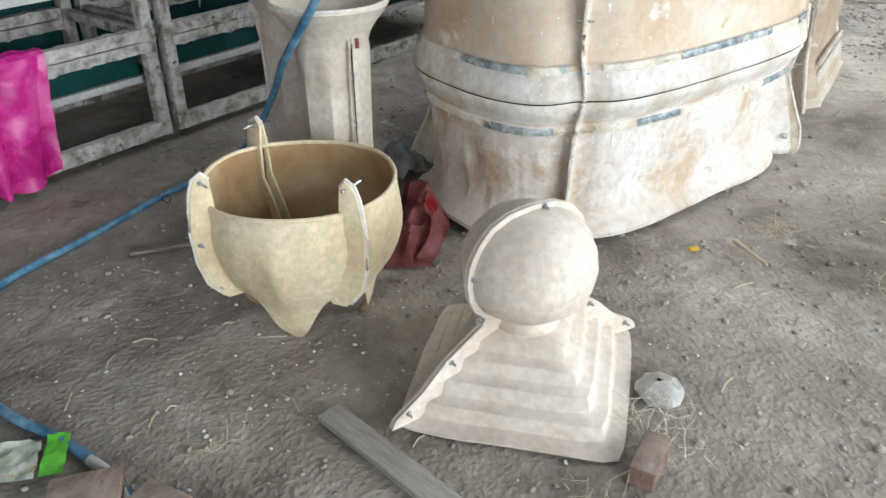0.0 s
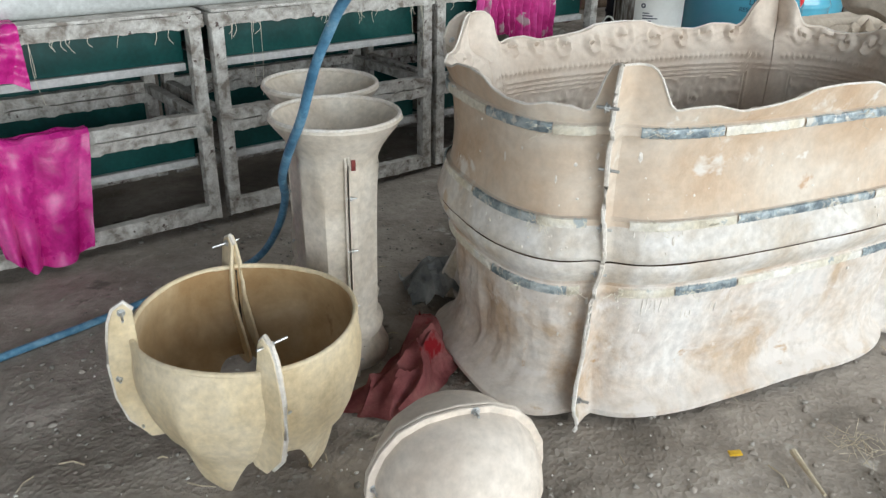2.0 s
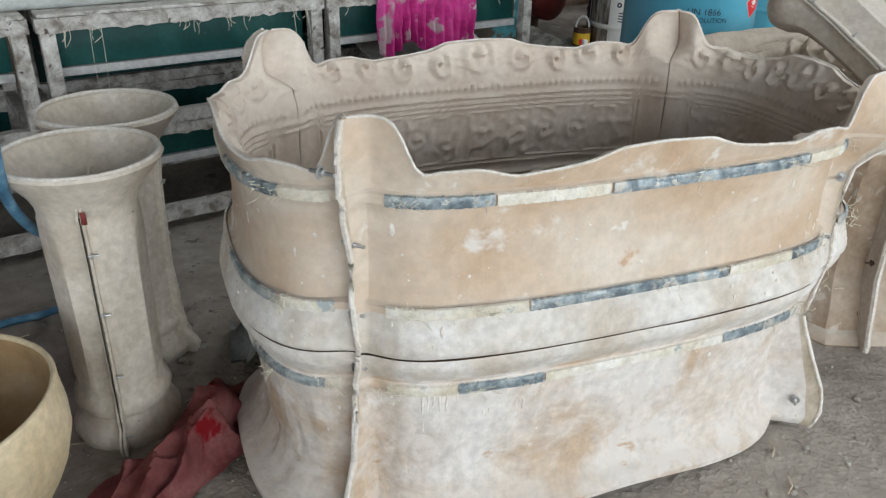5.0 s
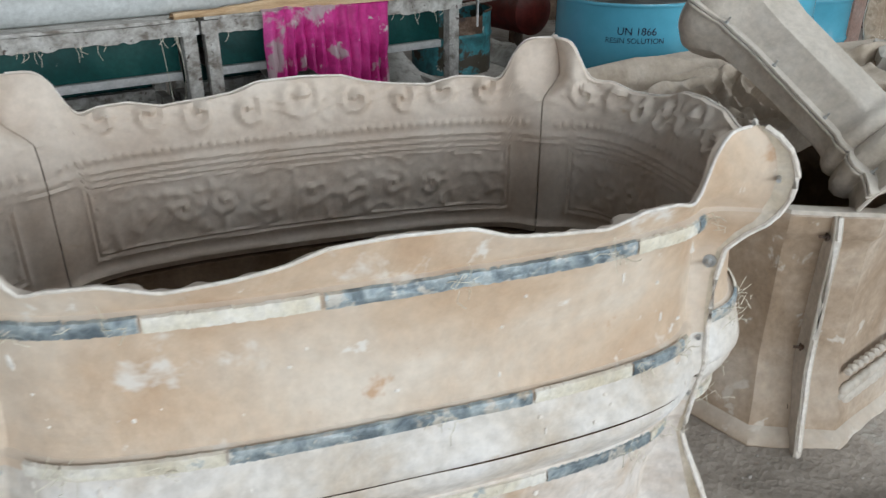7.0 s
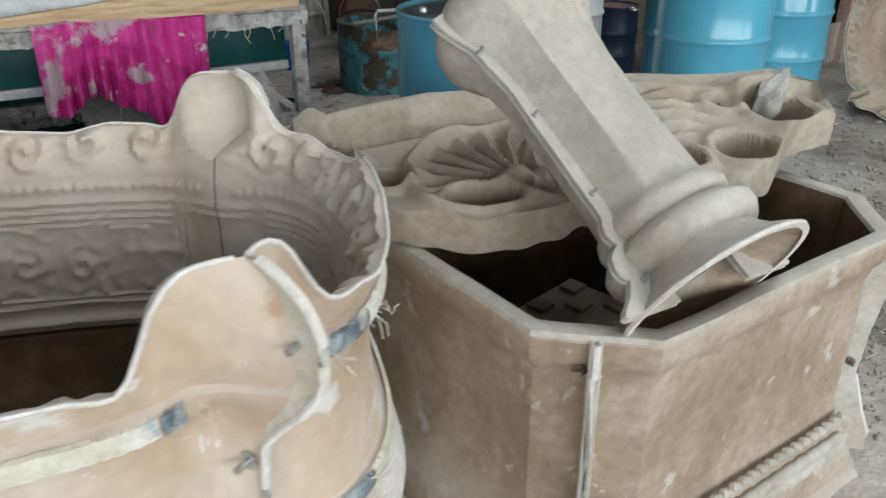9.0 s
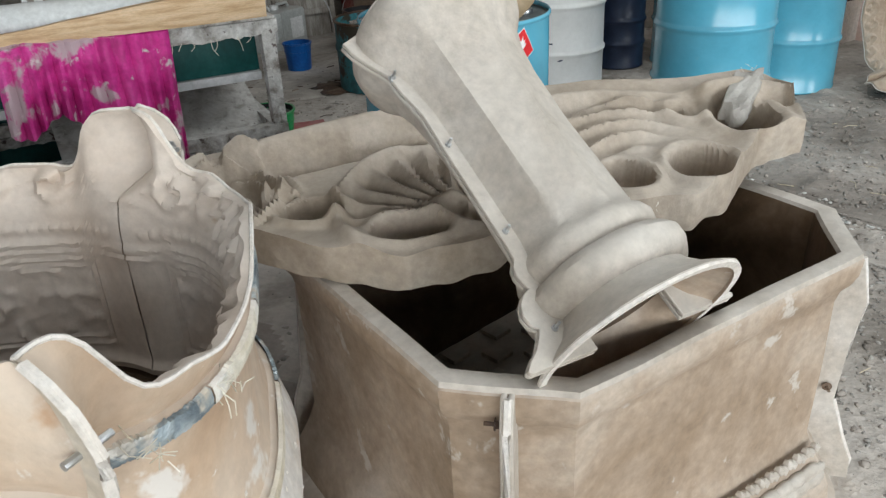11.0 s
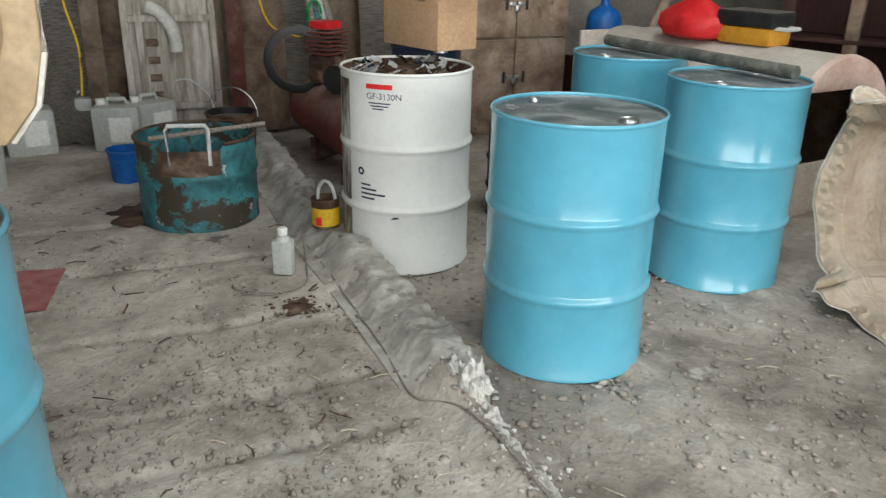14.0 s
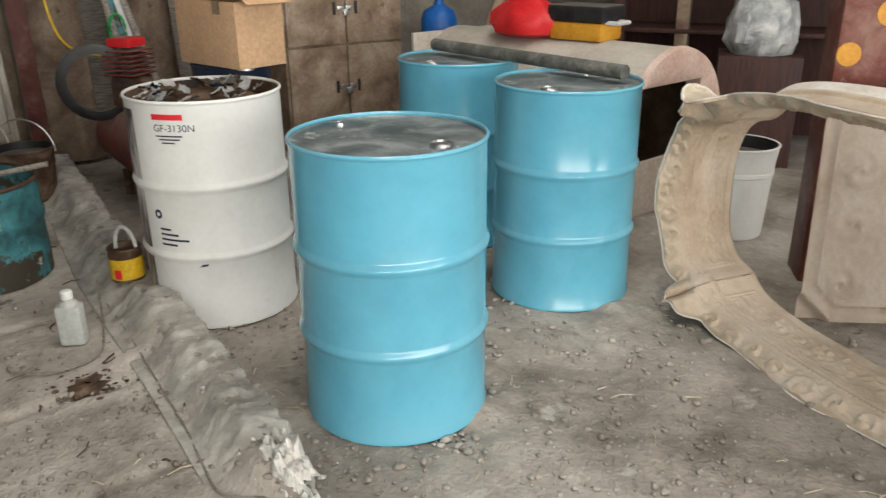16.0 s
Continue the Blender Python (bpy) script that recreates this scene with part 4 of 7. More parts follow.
def build_column(m, material, label, seam=-60.0, name="column_mould", flange_w=0.030, inside="column", COL=COL):
    ob = thing(name, m, label, "mould", "column moulds")

    def facet(a, z):
        q = (math.degrees(a) % 45) - 22.5
        flat = (1 / math.cos(radians(q)) - 1.04) * 0.10
        return flat * float(sm(0.15, 0.2, z)) * float(sm(0.63, 0.6, z)) + 0.003 * nz(math.cos(a) * 3, math.sin(a) * 3, z * 7)
    part("shaft", bm_revolve(COL, 64, facet), material, ob)
    part("inside", bm_revolve([(r - 0.010, z + (0.002 if i == len(COL) - 1 else 0)) for i, (r, z) in enumerate(COL)], 48), inside, ob)
    lip = [(COL[-1][0] - 0.005 + 0.006 * math.cos(t), COL[-1][1] + 0.001 + 0.006 * math.sin(t)) for t in [i * math.pi / 3 for i in range(7)]]
    part("lip", bm_revolve(lip, 64), "edge", ob)
    part("foot_lip", bm_revolve([(COL[0][0] - 0.010, 0.0), (COL[0][0] + 0.002, -0.0005), (COL[0][0] + 0.003, 0.004)], 48), "edge", ob)
    for ang in (seam, seam + 180):
        wav = [(r + flange_w * (0.55 + 0.45 * float(sm(0.18, 0.02, z))) + 0.006 * math.sin(z * 40), z) for r, z in COL if z < 0.66]
        out = [(0.09, 0.0)] + wav + [(0.12, 0.69), (0.09, 0.68)]
        for sgn in (-1, 1):
            b = bm_plate(out, 0.007, 0.0012)
            bmesh.ops.translate(b, vec=(0, sgn * 0.0047, 0), verts=b.verts)
            bmesh.ops.transform(b, matrix=pose(0, 0, 0, 0, 0, ang), verts=b.verts)
            part("seam_flange", b, material, ob)
        rot = pose(0, 0, 0, 0, 0, ang)
        for z in (0.05, 0.22, 0.40, 0.56):
            r = float(np.interp(z, [p[1] for p in COL], [p[0] for p in COL])) + flange_w * 0.4
            part("bolt", bm_bolt(rot @ Vector((r, 0.01, z)), rot.to_3x3() @ Vector((0, 1, 0)), 0.0055, 0.03), "steel", ob, "small zinc bolt")
    return ob


upright = build_column(pose(-0.335, 2.42, 0.0), "column", "beige resin column mould standing upright beside the rag", -58)
part("red_mark", bm_box(0.004, 0.012, 0.03, (0.150, 0.012, 0.665), 0.001, None), "redpaint", upright, "small red paint mark").matrix_local = pose(0, 0, 0, 0, 0, -58)
part("parting_line", bm_box(0.006, 0.0022, 0.62, (0.134, 0, 0.35), 0), "darkgap", upright, "dark parting line").matrix_local = pose(0, 0, 0, 0, 0, -58)
build_column(pose(-0.50, 2.735, 0.0, 0, 0, 20), "column", "beige resin column mould standing behind another column", 170)


def lean(foot, top, seam_dir):
    z = (Vector(top) - Vector(foot)).normalized()
    g = Vector(seam_dir)
    x = (g - z * g.dot(z)).normalized()
    y = z.cross(x)
    return Matrix(((x.x, y.x, z.x, foot[0]), (x.y, y.y, z.y, foot[1]), (x.z, y.z, z.z, foot[2]), (0, 0, 0, 1)))


build_column(lean((1.795, 3.600, 0.700), (1.31, 3.935, 1.07), (-0.74, -0.80, 0.22)), "greyres", "dusty grey resin column mould leaning across the planter mould", 0, flange_w=0.04, inside="boxres", COL=COL_WIDE)


# ---- planter box mould with chamfered corners
BOX_P, BOX_Q = Vector((0.54, 0.84, 0)).normalized(), Vector((-0.84, 0.54, 0)).normalized()
BOXM = frame_of((1.655, 3.385, 0), BOX_P)     # x along one side, y along the other, from the sharp front corner


def build_planter():
    ob = thing("planter_mould", BOXM, "brown dusty resin planter mould, open box with chamfered corners", "mould")
    lx, ly, c = 0.95, 0.88, 0.14
    corner = [(c, 0), (lx - c, 0), (lx, c), (lx, ly - c), (lx - c, ly), (c, ly), (0, ly - c), (0, c)]

    def ring(off, z):
        pts = []
        for i, (x, y) in enumerate(corner):
            x2, y2 = corner[(i + 1) % 8]
            for k in range(12):
                t = k / 12
                px, py = x + (x2 - x) * t, y + (y2 - y) * t
                fx, fy = (px - lx / 2) / (lx / 2), (py - ly / 2) / (ly / 2)
                g = Vector((fx, fy, 0))
                j = 0.004 * nz(px * 6, py * 6, z * 6)
                pts.append((px + fx * (off + j), py + fy * (off + j), z))
        return pts
    outer = [(0.062, 0.012), (0.072, 0.03), (0.064, 0.05), (0.040, 0.066), (0.036, 0.11), (0.022, 0.15), (0.000, 0.20), (-0.012, 0.24), (-0.012, 0.40), (-0.010, 0.55), (-0.004, 0.575), (0.008, 0.59), (0.016, 0.612), (0.018, 0.645), (0.012, 0.655)]
    part("outer_wall", bm_grid([ring(o, z) for o, z in outer], close_v=True), "boxres", ob)
    part("rim", bm_grid([ring(o, z) for o, z in ((0.016, 0.648), (0.014, 0.658), (-0.002, 0.661), (-0.016, 0.657), (-0.020, 0.645))], close_v=True), "greyres", ob, "pale dusty rim")
    # inside darker than the outer resin: brown with its shade painted in
    part("inner_wall", bm_grid([ring(o, z) for o, z in ((-0.020, 0.65), (-0.024, 0.60), (-0.03, 0.3), (-0.03, 0.03))], close_v=True), "boxshade", ob)
    part("bottom", bm_box(lx - 0.05, ly - 0.05, 0.012, (lx / 2, ly / 2, 0.04), 0.002), "boxshade", ob)
    for (cx, cy), ang in (((c / 2, c / 2), 225), ((lx - c / 2, c / 2), -45), ((lx - c / 2, ly - c / 2), 45), ((c / 2, ly - c / 2), 135)):
        out = [(-0.02, 0.645), (0.020, 0.645), (0.030, 0.60), (0.030, 0.50), (0.038, 0.38), (0.048, 0.25), (0.075, 0.17), (0.085, 0.10), (0.105, 0.05), (0.108, 0.0), (0.04, 0.0), (-0.02, 0.06)]
        if ang == 225:
            out = [(-0.02, 0.650), (0.034, 0.650), (0.050, 0.60), (0.050, 0.46), (0.056, 0.34), (0.062, 0.25), (0.085, 0.17), (0.10, 0.10), (0.118, 0.05), (0.12, 0.0), (0.04, 0.0), (-0.02, 0.06)]
        if ang == -45:
            out = [(-0.02, 0.62), (0.055, 0.60), (0.075, 0.50), (0.060, 0.40), (0.052, 0.26), (0.085, 0.16), (0.110, 0.10), (0.115, 0.02), (0.04, 0.0), (-0.02, 0.06)]
        m = Matrix.Translation((cx, cy, 0)) @ pose(0, 0, 0, 0, 0, ang)
        for sgn in (-1, 1):
            b = bm_plate(out, 0.009, 0.002)
            bmesh.ops.transform(b, matrix=m @ Matrix.Translation((0, sgn * 0.0056, 0)), verts=b.verts)
            part("seam_flange", b, "greyres", ob)
        part("raw_edge", bm_tube([m @ Vector((x, 0, z)) for x, z in out[1:10]], 0.0065, 6), "edge", ob, "pale raw flange edge")
        side = m.to_3x3() @ Vector((0, 1, 0))
        for z in (0.60, 0.30, 0.12):
            part("bolt", bm_bolt(m @ Vector((0.03, -0.015, z)), side, 0.007, 0.04), "rust", ob, "rusty bolt")
    # moulded swags low on the face
    b = bmesh.new()
    for i in range(44):
        x = 0.16 + 0.63 * i / 43
        y = -0.012 - 0.003
        z = 0.215 + 0.006 * (i % 2)
        s = bmesh.new()
        bmesh.ops.create_icosphere(s, subdivisions=1, radius=0.012)
        bmesh.ops.translate(s, vec=(x, y, z), verts=s.verts)
        merge(b, s)
    tagged(part("swag_relief", b, "greyres", ob, "knobbly moulded swag"), kind="stuff")
    b = bmesh.new()
    for i in range(46):
        s = bmesh.new()
        bmesh.ops.create_icosphere(s, subdivisions=2, radius=0.018 + 0.010 * (i % 3) / 2)
        bmesh.ops.scale(s, vec=(1.5, 0.6, 0.8), verts=s.verts)
        bmesh.ops.translate(s, vec=(0.15 + 0.66 * i / 45, -0.018, 0.150 + 0.016 * math.sin(i * 2.1)), verts=s.verts)
        merge(b, s)
    tagged(part("crusted_relief", b, "greyres", ob, "crusted resin relief"), kind="stuff")
    return ob


build_planter()
solid("timber_offcut", bm_box(0.62, 0.10, 0.05, (0, 0, 0.025), 0.005), "wood", BOXM @ Matrix.Translation((0.62, 0.40, 0.2)) @ pose(0, 0, 0, 0, 16, 35), "orange-brown timber offcut inside the planter mould", "wood")


def build_grating():
    ob = thing("patterned_block", BOXM @ pose(0.42, 0.42, 0.048, 0, 0, 10), "grey moulded block with square fret pattern inside planter", "mould")
    part("block", bm_box(0.34, 0.34, 0.32, (0, 0, 0.16), 0.01), "greyres", ob)
    for i in range(5):
        for j in range(5):
            if (i + j) % 2 == 0:
                part("fret", bm_box(0.05, 0.05, 0.012, (-0.13 + 0.065 * i, -0.13 + 0.065 * j, 0.326), 0.004), "greyres", ob)
    return ob


build_grating()


# ---- carved-leaf relief mould lying on the planter
LA = Vector((0.87, 0.49, 0.03)).normalized()
LB = Vector((-0.49, 0.87, 0.12)).normalized()
LB = (LB - LA * LB.dot(LA)).normalized()
LN = LA.cross(LB)
LEAF = Matrix(((LA.x, LB.x, LN.x, 1.35), (LA.y, LB.y, LN.y, 4.05), (LA.z, LB.z, LN.z, 0.76), (0, 0, 0, 1)))
LEAF_TOP = [(-0.70, 0.02), (-0.64, 0.08), (-0.47, 0.155), (-0.38, 0.19), (-0.18, 0.26), (0.0, 0.29), (0.15, 0.30), (0.33, 0.315), (0.46, 0.285), (0.58, 0.270), (0.66, 0.275), (0.71, 0.285), (0.748, 0.255), (0.765, 0.19), (0.76, 0.15)]
LEAF_LOW = [(-0.70, 0.0), (-0.62, -0.10), (-0.52, -0.22), (-0.40, -0.32), (-0.30, -0.38), (-0.16, -0.435), (0.0, -0.40), (0.10, -0.36), (0.24, -0.345), (0.38, -0.345), (0.47, -0.29), (0.54, -0.20), (0.60, -0.13), (0.66, -0.09), (0.72, -0.03), (0.75, 0.08), (0.76, 0.14)]
LEAF_LOW = [(x, y + 0.075 * float(sm(-0.7, -0.5, x)) * float(sm(0.76, 0.6, x))) for x, y in LEAF_LOW]
HOLES = [(0.615, 0.055, 0.068, 0.10), (0.44, -0.145, 0.058, 0.075), (0.285, -0.165, 0.048, 0.065), (-0.33, -0.17, 0.06, 0.04), (-0.15, -0.27, 0.07, 0.045)]


def leaf_height(x, y):
    h = 0.0
    # sweeping ribs fanning from two centres
    for cx, cy, r0, r1, a0, a1, gap, tw in ((0.31, -0.15, 0.10, 0.36, 60, 205, 0.056, 0.034), (-0.52, -0.08, 0.05, 0.15, -60, 120, 0.035, 0.02)):
        d, a = math.hypot(x - cx, y - cy), math.degrees(math.atan2(y - cy, x - cx))
        a = a + 360 if a < -100 else a
        w = float(sm(r0 - 0.02, r0 + 0.03, d)) * float(sm(r1 + 0.04, r1 - 0.05, d)) * float(sm(a0 - 18, a0 + 18, a)) * float(sm(a1 + 18, a1 - 18, a))
        ph = (d + tw * a / 57 + 0.010 * nz(x * 6, y * 6, 9)) / gap
        f = ph - math.floor(ph)
        h += 0.040 * w * ((f / 0.68) ** 1.5 - 0.4 if f < 0.68 else (1 - f) / 0.32 - 0.4)
    # shell-like fan of ribs
    d, a = math.hypot(x + 0.03, y + 0.17), math.degrees(math.atan2(y + 0.17, x + 0.03)) % 360
    w = float(sm(0.05, 0.09, d)) * float(sm(0.26, 0.22, d)) * float(sm(70, 85, a)) * float(sm(205, 190, a))
    f = (a + 90 * d + 4 * nz(x * 5, y * 5, 3)) / 17
    f -= math.floor(f)
    h += w * (0.030 * (1 - abs(2 * f - 1)) ** 0.7 - 0.022) + 0.026 * math.exp(-((d - 0.255) / 0.016) ** 2) * float(sm(50, 80, a)) * float(sm(235, 200, a))
    # long swept band along the back
    s = y - (0.135 - 0.55 * (x + 0.12) ** 2)
    h += 0.034 * float(sm(0.036, 0.022, abs(s))) * float(sm(-0.55, -0.42, x)) * float(sm(0.25, 0.10, x)) - 0.020 * math.exp(-((s + 0.055) / 0.018) ** 2) * float(sm(0.25, 0.05, x))
    for cx, cy, r in ((-0.04, -0.20, 0.09), (-0.50, -0.12, 0.09), (0.50, 0.12, 0.07)):
        d = math.hypot(x - cx, y - cy) / r
        if d < 1.4:
            h += 0.018 * math.exp(-d ** 4) * math.cos(5 * d - math.atan2(y - cy, x - cx))
    for cx, cy, tilt in ((-0.58, 0.0, 0.3), (-0.475, 0.02, 0.2), (-0.40, -0.09, 0.5)):
        u, v = (x - cx) + tilt * (y - cy), (y - cy) - tilt * (x - cx)
        h += 0.026 * float(sm(0.046, 0.034, abs(u))) * float(sm(0.040, 0.028, abs(v)))
    # broad smooth bead below the back edge
    top = float(np.interp(x, [p[0] for p in LEAF_TOP], [p[1] for p in LEAF_TOP]))
    low = float(np.interp(x, [p[0] for p in LEAF_LOW], [p[1] for p in LEAF_LOW]))
    e = top - y
    h += 0.030 * math.exp(-((e - 0.10) / 0.030) ** 2) - 0.02 * math.exp(-((e - 0.155) / 0.02) ** 2)
    h += 0.018 * math.exp(-(e / 0.045) ** 2) + 0.014 * math.exp(-((y - low) / 0.05) ** 2)
    for cx, cy, rx, ry in HOLES:
        d = math.hypot((x - cx) / rx, (y - cy) / ry)
        if d < 1.8:
            h += 0.016 * math.exp(-((d - 1.25) / 0.25) ** 2) - 0.09 * float(sm(1.03, 0.90, d))
    h += 0.006 * nz(x * 7, y * 7, 2)
    return h


def build_leaf():
    ob = thing("relief_mould", LEAF, "dusty grey resin relief mould with swirling leaf carving and round recesses", "mould")
    tx, ty = [p[0] for p in LEAF_TOP], [p[1] for p in LEAF_TOP]
    qx, qy = [p[0] for p in LEAF_LOW], [p[1] for p in LEAF_LOW]
    rows, under = [], []
    for i in range(221):
        x = -0.70 + 1.465 * i / 220
        t, l = float(np.interp(x, tx, ty)), float(np.interp(x, qx, qy))
        l = min(l + 0.010 * nz(x * 14, 3), t - 0.01)
        row = [(x, l + 0.02 * max(0, nz(x * 11, 7)), -0.052 + 0.022 * nz(x * 16, 1)), (x, l - 0.004, -0.02 + 0.01 * nz(x * 23, 4))]
        for j in range(111):
            y = l + (t - l) * j / 110
            row.append((x, y, 0.012 + leaf_height(x, y)))
        row.append((x, t, -0.055))
        rows.append(row)
    b = bm_grid(rows)
    part("carved_face", b, "relief", ob)
    return ob


build_leaf()
# strap-like handle bridging the large recess
hb = bm_box(0.062, 0.24, 0.042, (0.65, 0.15, 0.024), 0.012, None)
bmesh.ops.rotate(hb, cent=(0.65, 0.15, 0.024), matrix=Matrix.Rotation(radians(-32), 3, "Z"), verts=hb.verts)
bmesh.ops.subdivide_edges(hb, edges=[e for e in hb.edges if e.calc_length() > 0.02], cuts=7, use_grid_fill=True)
for v in hb.verts:
    f = noise.fractal(v.co * 16, 0.5, 2.1, 5)
    v.co += Vector((0.010 * f, 0.012 * nz(v.co.x * 30, v.co.z * 30, 4), 0.016 * f))
relief = bpy.data.objects["relief_mould"]
part("handle_bar", hb, "mortar", relief, "chipped plaster bar across the recess")
tagged(part("frayed_fibre", merge(tuft((0.70, 0.25, 0.03), 0.02, 12, 0.015, random.Random(4)), tuft((0.27, -0.262, 0.012), 0.03, 14, 0.012, random.Random(5))), "fibre", relief), kind="stuff")


# ---- lettering
def letters(text, size):
    """Flat built-in-font letters as a mesh in the xy plane, from the left end of the base line."""
    cu = bpy.data.curves.new("letters", "FONT")
    cu.body, cu.size = text, size
    ob = new("letters", cu)
    dg = bpy.context.evaluated_depsgraph_get()
    me = bpy.data.meshes.new_from_object(ob.evaluated_get(dg))
    b = bmesh.new()
    b.from_mesh(me)
    bpy.data.objects.remove(ob)
    bpy.data.curves.remove(cu)
    bpy.data.meshes.remove(me)
    bmesh.ops.subdivide_edges(b, edges=[e for e in b.edges if e.calc_length() > 0.02], cuts=2)
    return b


def bm_flat(x0, x1, y0, y1, nx=10):
    return bm_grid([[(x0 + (x1 - x0) * i / nx, y, 0) for y in (y0, y1)] for i in range(nx + 1)])


def bm_plate_flat(outline):
    b = bmesh.new()
    b.faces.new([b.verts.new((x, y, 0)) for x, y in outline])
    return b


def wrap(b, radius, angle, z):
    """Bends a flat mesh in the xy plane round an upright cylinder, x to the reader's right."""
    for v in b.verts:
        a = radians(angle) + v.co.x / radius
        v.co = ((radius + v.co.z) * math.cos(a), (radius + v.co.z) * math.sin(a), z + v.co.y)
    return b


# ---- steel drums
def build_drum(m, material, label, name="steel_drum", r=0.286, h=0.88, lid="drumtop", group="steel drums", bung_angle=-40.0, open_top=False):
    ob = thing(name, m, label, "drum", group)
    prof = [(r - 0.02, 0.004), (r - 0.004, 0.0), (r + 0.004, 0.006), (r + 0.004, 0.016), (r, 0.022)]
    for z0 in (h * 0.335, h * 0.638):
        prof += [(r, z0 - 0.024), (r + 0.003, z0 - 0.016), (r + 0.009, z0 - 0.006), (r + 0.0105, z0), (r + 0.009, z0 + 0.006), (r + 0.003, z0 + 0.016), (r, z0 + 0.024)]
    prof += [(r, h - 0.020), (r + 0.002, h - 0.012)]
    part("shell", bm_revolve(prof, 96, lambda a, z: 0.0012 * nz(math.cos(a) * 3, math.sin(a) * 3, z * 5 + m.translation.x), caps=(True, False)), material, ob)
    chime = [(r + 0.0005 + 0.0055 * math.cos(t), h - 0.007 + 0.0075 * math.sin(t)) for t in [2 * math.pi * i / 10 for i in range(11)]]
    part("top_rim", bm_revolve(chime, 96), material, ob)
    if not open_top:
        part("lid", bm_revolve([(r - 0.002, h - 0.010), (r - 0.008, h - 0.016), (r - 0.02, h - 0.017), (r - 0.03, h - 0.014), (r * 0.5, h - 0.0135), (0.002, h - 0.013)], 72, caps=(False, True)), lid, ob, "dusty lid")
        for ang, br, cap in ((bung_angle, 0.034, True), (bung_angle + 180, 0.018, True)):
            x, y = 0.205 * math.cos(radians(ang)), 0.205 * math.sin(radians(ang))
            b = bm_revolve([(br, 0), (br, 0.010), (br * 0.92, 0.014), (br * 0.74, 0.014), (br * 0.70, 0.007), (0.002, 0.006)], 24, caps=(False, True))
            bmesh.ops.translate(b, vec=(x, y, h - 0.0145), verts=b.verts)
            bm_box(br * 1.3, 0.008, 0.006, (x, y, h - 0.004), 0.001, None, b)
            part("bung", b, "steel", ob, "shiny bung cap")
    else:
        part("inner_wall", bm_revolve([(r - 0.004, h - 0.006), (r - 0.005, 0.02), (0.002, 0.02)], 64, caps=(False, True)), lid, ob)
    return ob


DR = 0.286
SLAB = 0.052


def flame_label(parent, angle, z, size=0.118):
    def diamond(s, off):
        b = bm_grid([[(-s / 2 + s * i / 8, -s / 2 + s * j / 8, off) for j in range(9)] for i in range(9)])
        bmesh.ops.rotate(b, cent=(0, 0, 0), matrix=Matrix.Rotation(radians(45 - 14), 3, "Z"), verts=b.verts)
        return b
    part("warning_label", wrap(diamond(size, 0.0015), DR, angle, z), "white", parent, "white-edged red diamond warning label")
    part("label_face", wrap(diamond(size * 0.93, 0.0025), DR, angle, z), "labelred", parent)
    fl = [(-0.020, -0.004), (-0.030, 0.010), (-0.024, 0.018), (-0.020, 0.012), (-0.016, 0.030), (-0.006, 0.022), (0.0, 0.046), (0.006, 0.026), (0.016, 0.034), (0.014, 0.018), (0.026, 0.020), (0.020, 0.006), (0.012, -0.006)]
    b = bmesh.new()
    b.faces.new([b.verts.new((x, y + 0.004, 0.0035)) for x, y in fl])
    fs = size / 0.118
    b.faces.new([b.verts.new(p) for p in ((-0.024, -0.014, 0.0035), (0.020, -0.014, 0.0035), (0.020, -0.010, 0.0035), (-0.024, -0.010, 0.0035))])
    bmesh.ops.scale(b, vec=(fs, fs, 1), verts=b.verts)
    bmesh.ops.rotate(b, cent=(0, 0, 0), matrix=Matrix.Rotation(radians(-14), 3, "Z"), verts=b.verts)
    part("flame_symbol", wrap(b, DR, angle, z), "white", parent)


DRUM_A = (0.985, 4.825)
da = build_drum(pose(*DRUM_A, SLAB), "blue", "sky-blue steel resin drum with red flame label, on the slab", bung_angle=22)
flame_label(da, -27, 0.806, 0.082)
part("printed_text", wrap(letters("UN 1866", 0.038), DR + 0.002, -92, 0.772), "ink", da, "dark printed lettering")
part("printed_text", wrap(letters("RESIN SOLUTION", 0.0275), DR + 0.002, -100, 0.742), "ink", da, "dark printed lettering")
build_drum(pose(1.548, 6.79, 0.0), "blue", "sky-blue steel drum with dusty lid, standing alone", bung_angle=-22)
build_drum(pose(1.885, 7.83, 0.0), "blue", "sky-blue steel drum with a pipe across its lid", bung_angle=-100)
de = build_drum(pose(1.272, 8.345, 0.0), "blue", "sky-blue steel drum behind the others, pipe on top", bung_angle=-110)
flame_label(de, -4, 0.66, 0.082)

wd = build_drum(pose(0.59, 7.275, 0.0), "whitedrum", "scuffed white steel drum filled with scrap, grimy on one side", lid="rust", open_top=True)
part("label_bar", wrap(bm_flat(0, 0.118, 0, 0.020), DR + 0.0015, -94, 0.815), "labelred", wd, "red printed bar")
part("printed_text", wrap(letters("GF-3130N", 0.036), DR + 0.0015, -93.5, 0.774), "ink", wd, "dark printed code")
for k, (x0, x1, y) in enumerate(((0.0, 0.10, 0.0), (0.01, 0.09, -0.012), (0.02, 0.07, -0.024))):
    part("small_print", wrap(bm_flat(x0, x1, y, y + 0.005), DR + 0.0015, -92, 0.755), "ink", wd)
for k, (x0, x1, y) in enumerate(((0.0, 0.05, 0.0), (0.0, 0.08, -0.02), (0.0, 0.12, -0.04), (0.0, 0.07, -0.06))):
    part("small_print", wrap(bm_flat(x0, x1, y, y + 0.008), DR + 0.0015, -101, 0.40), "ink", wd)
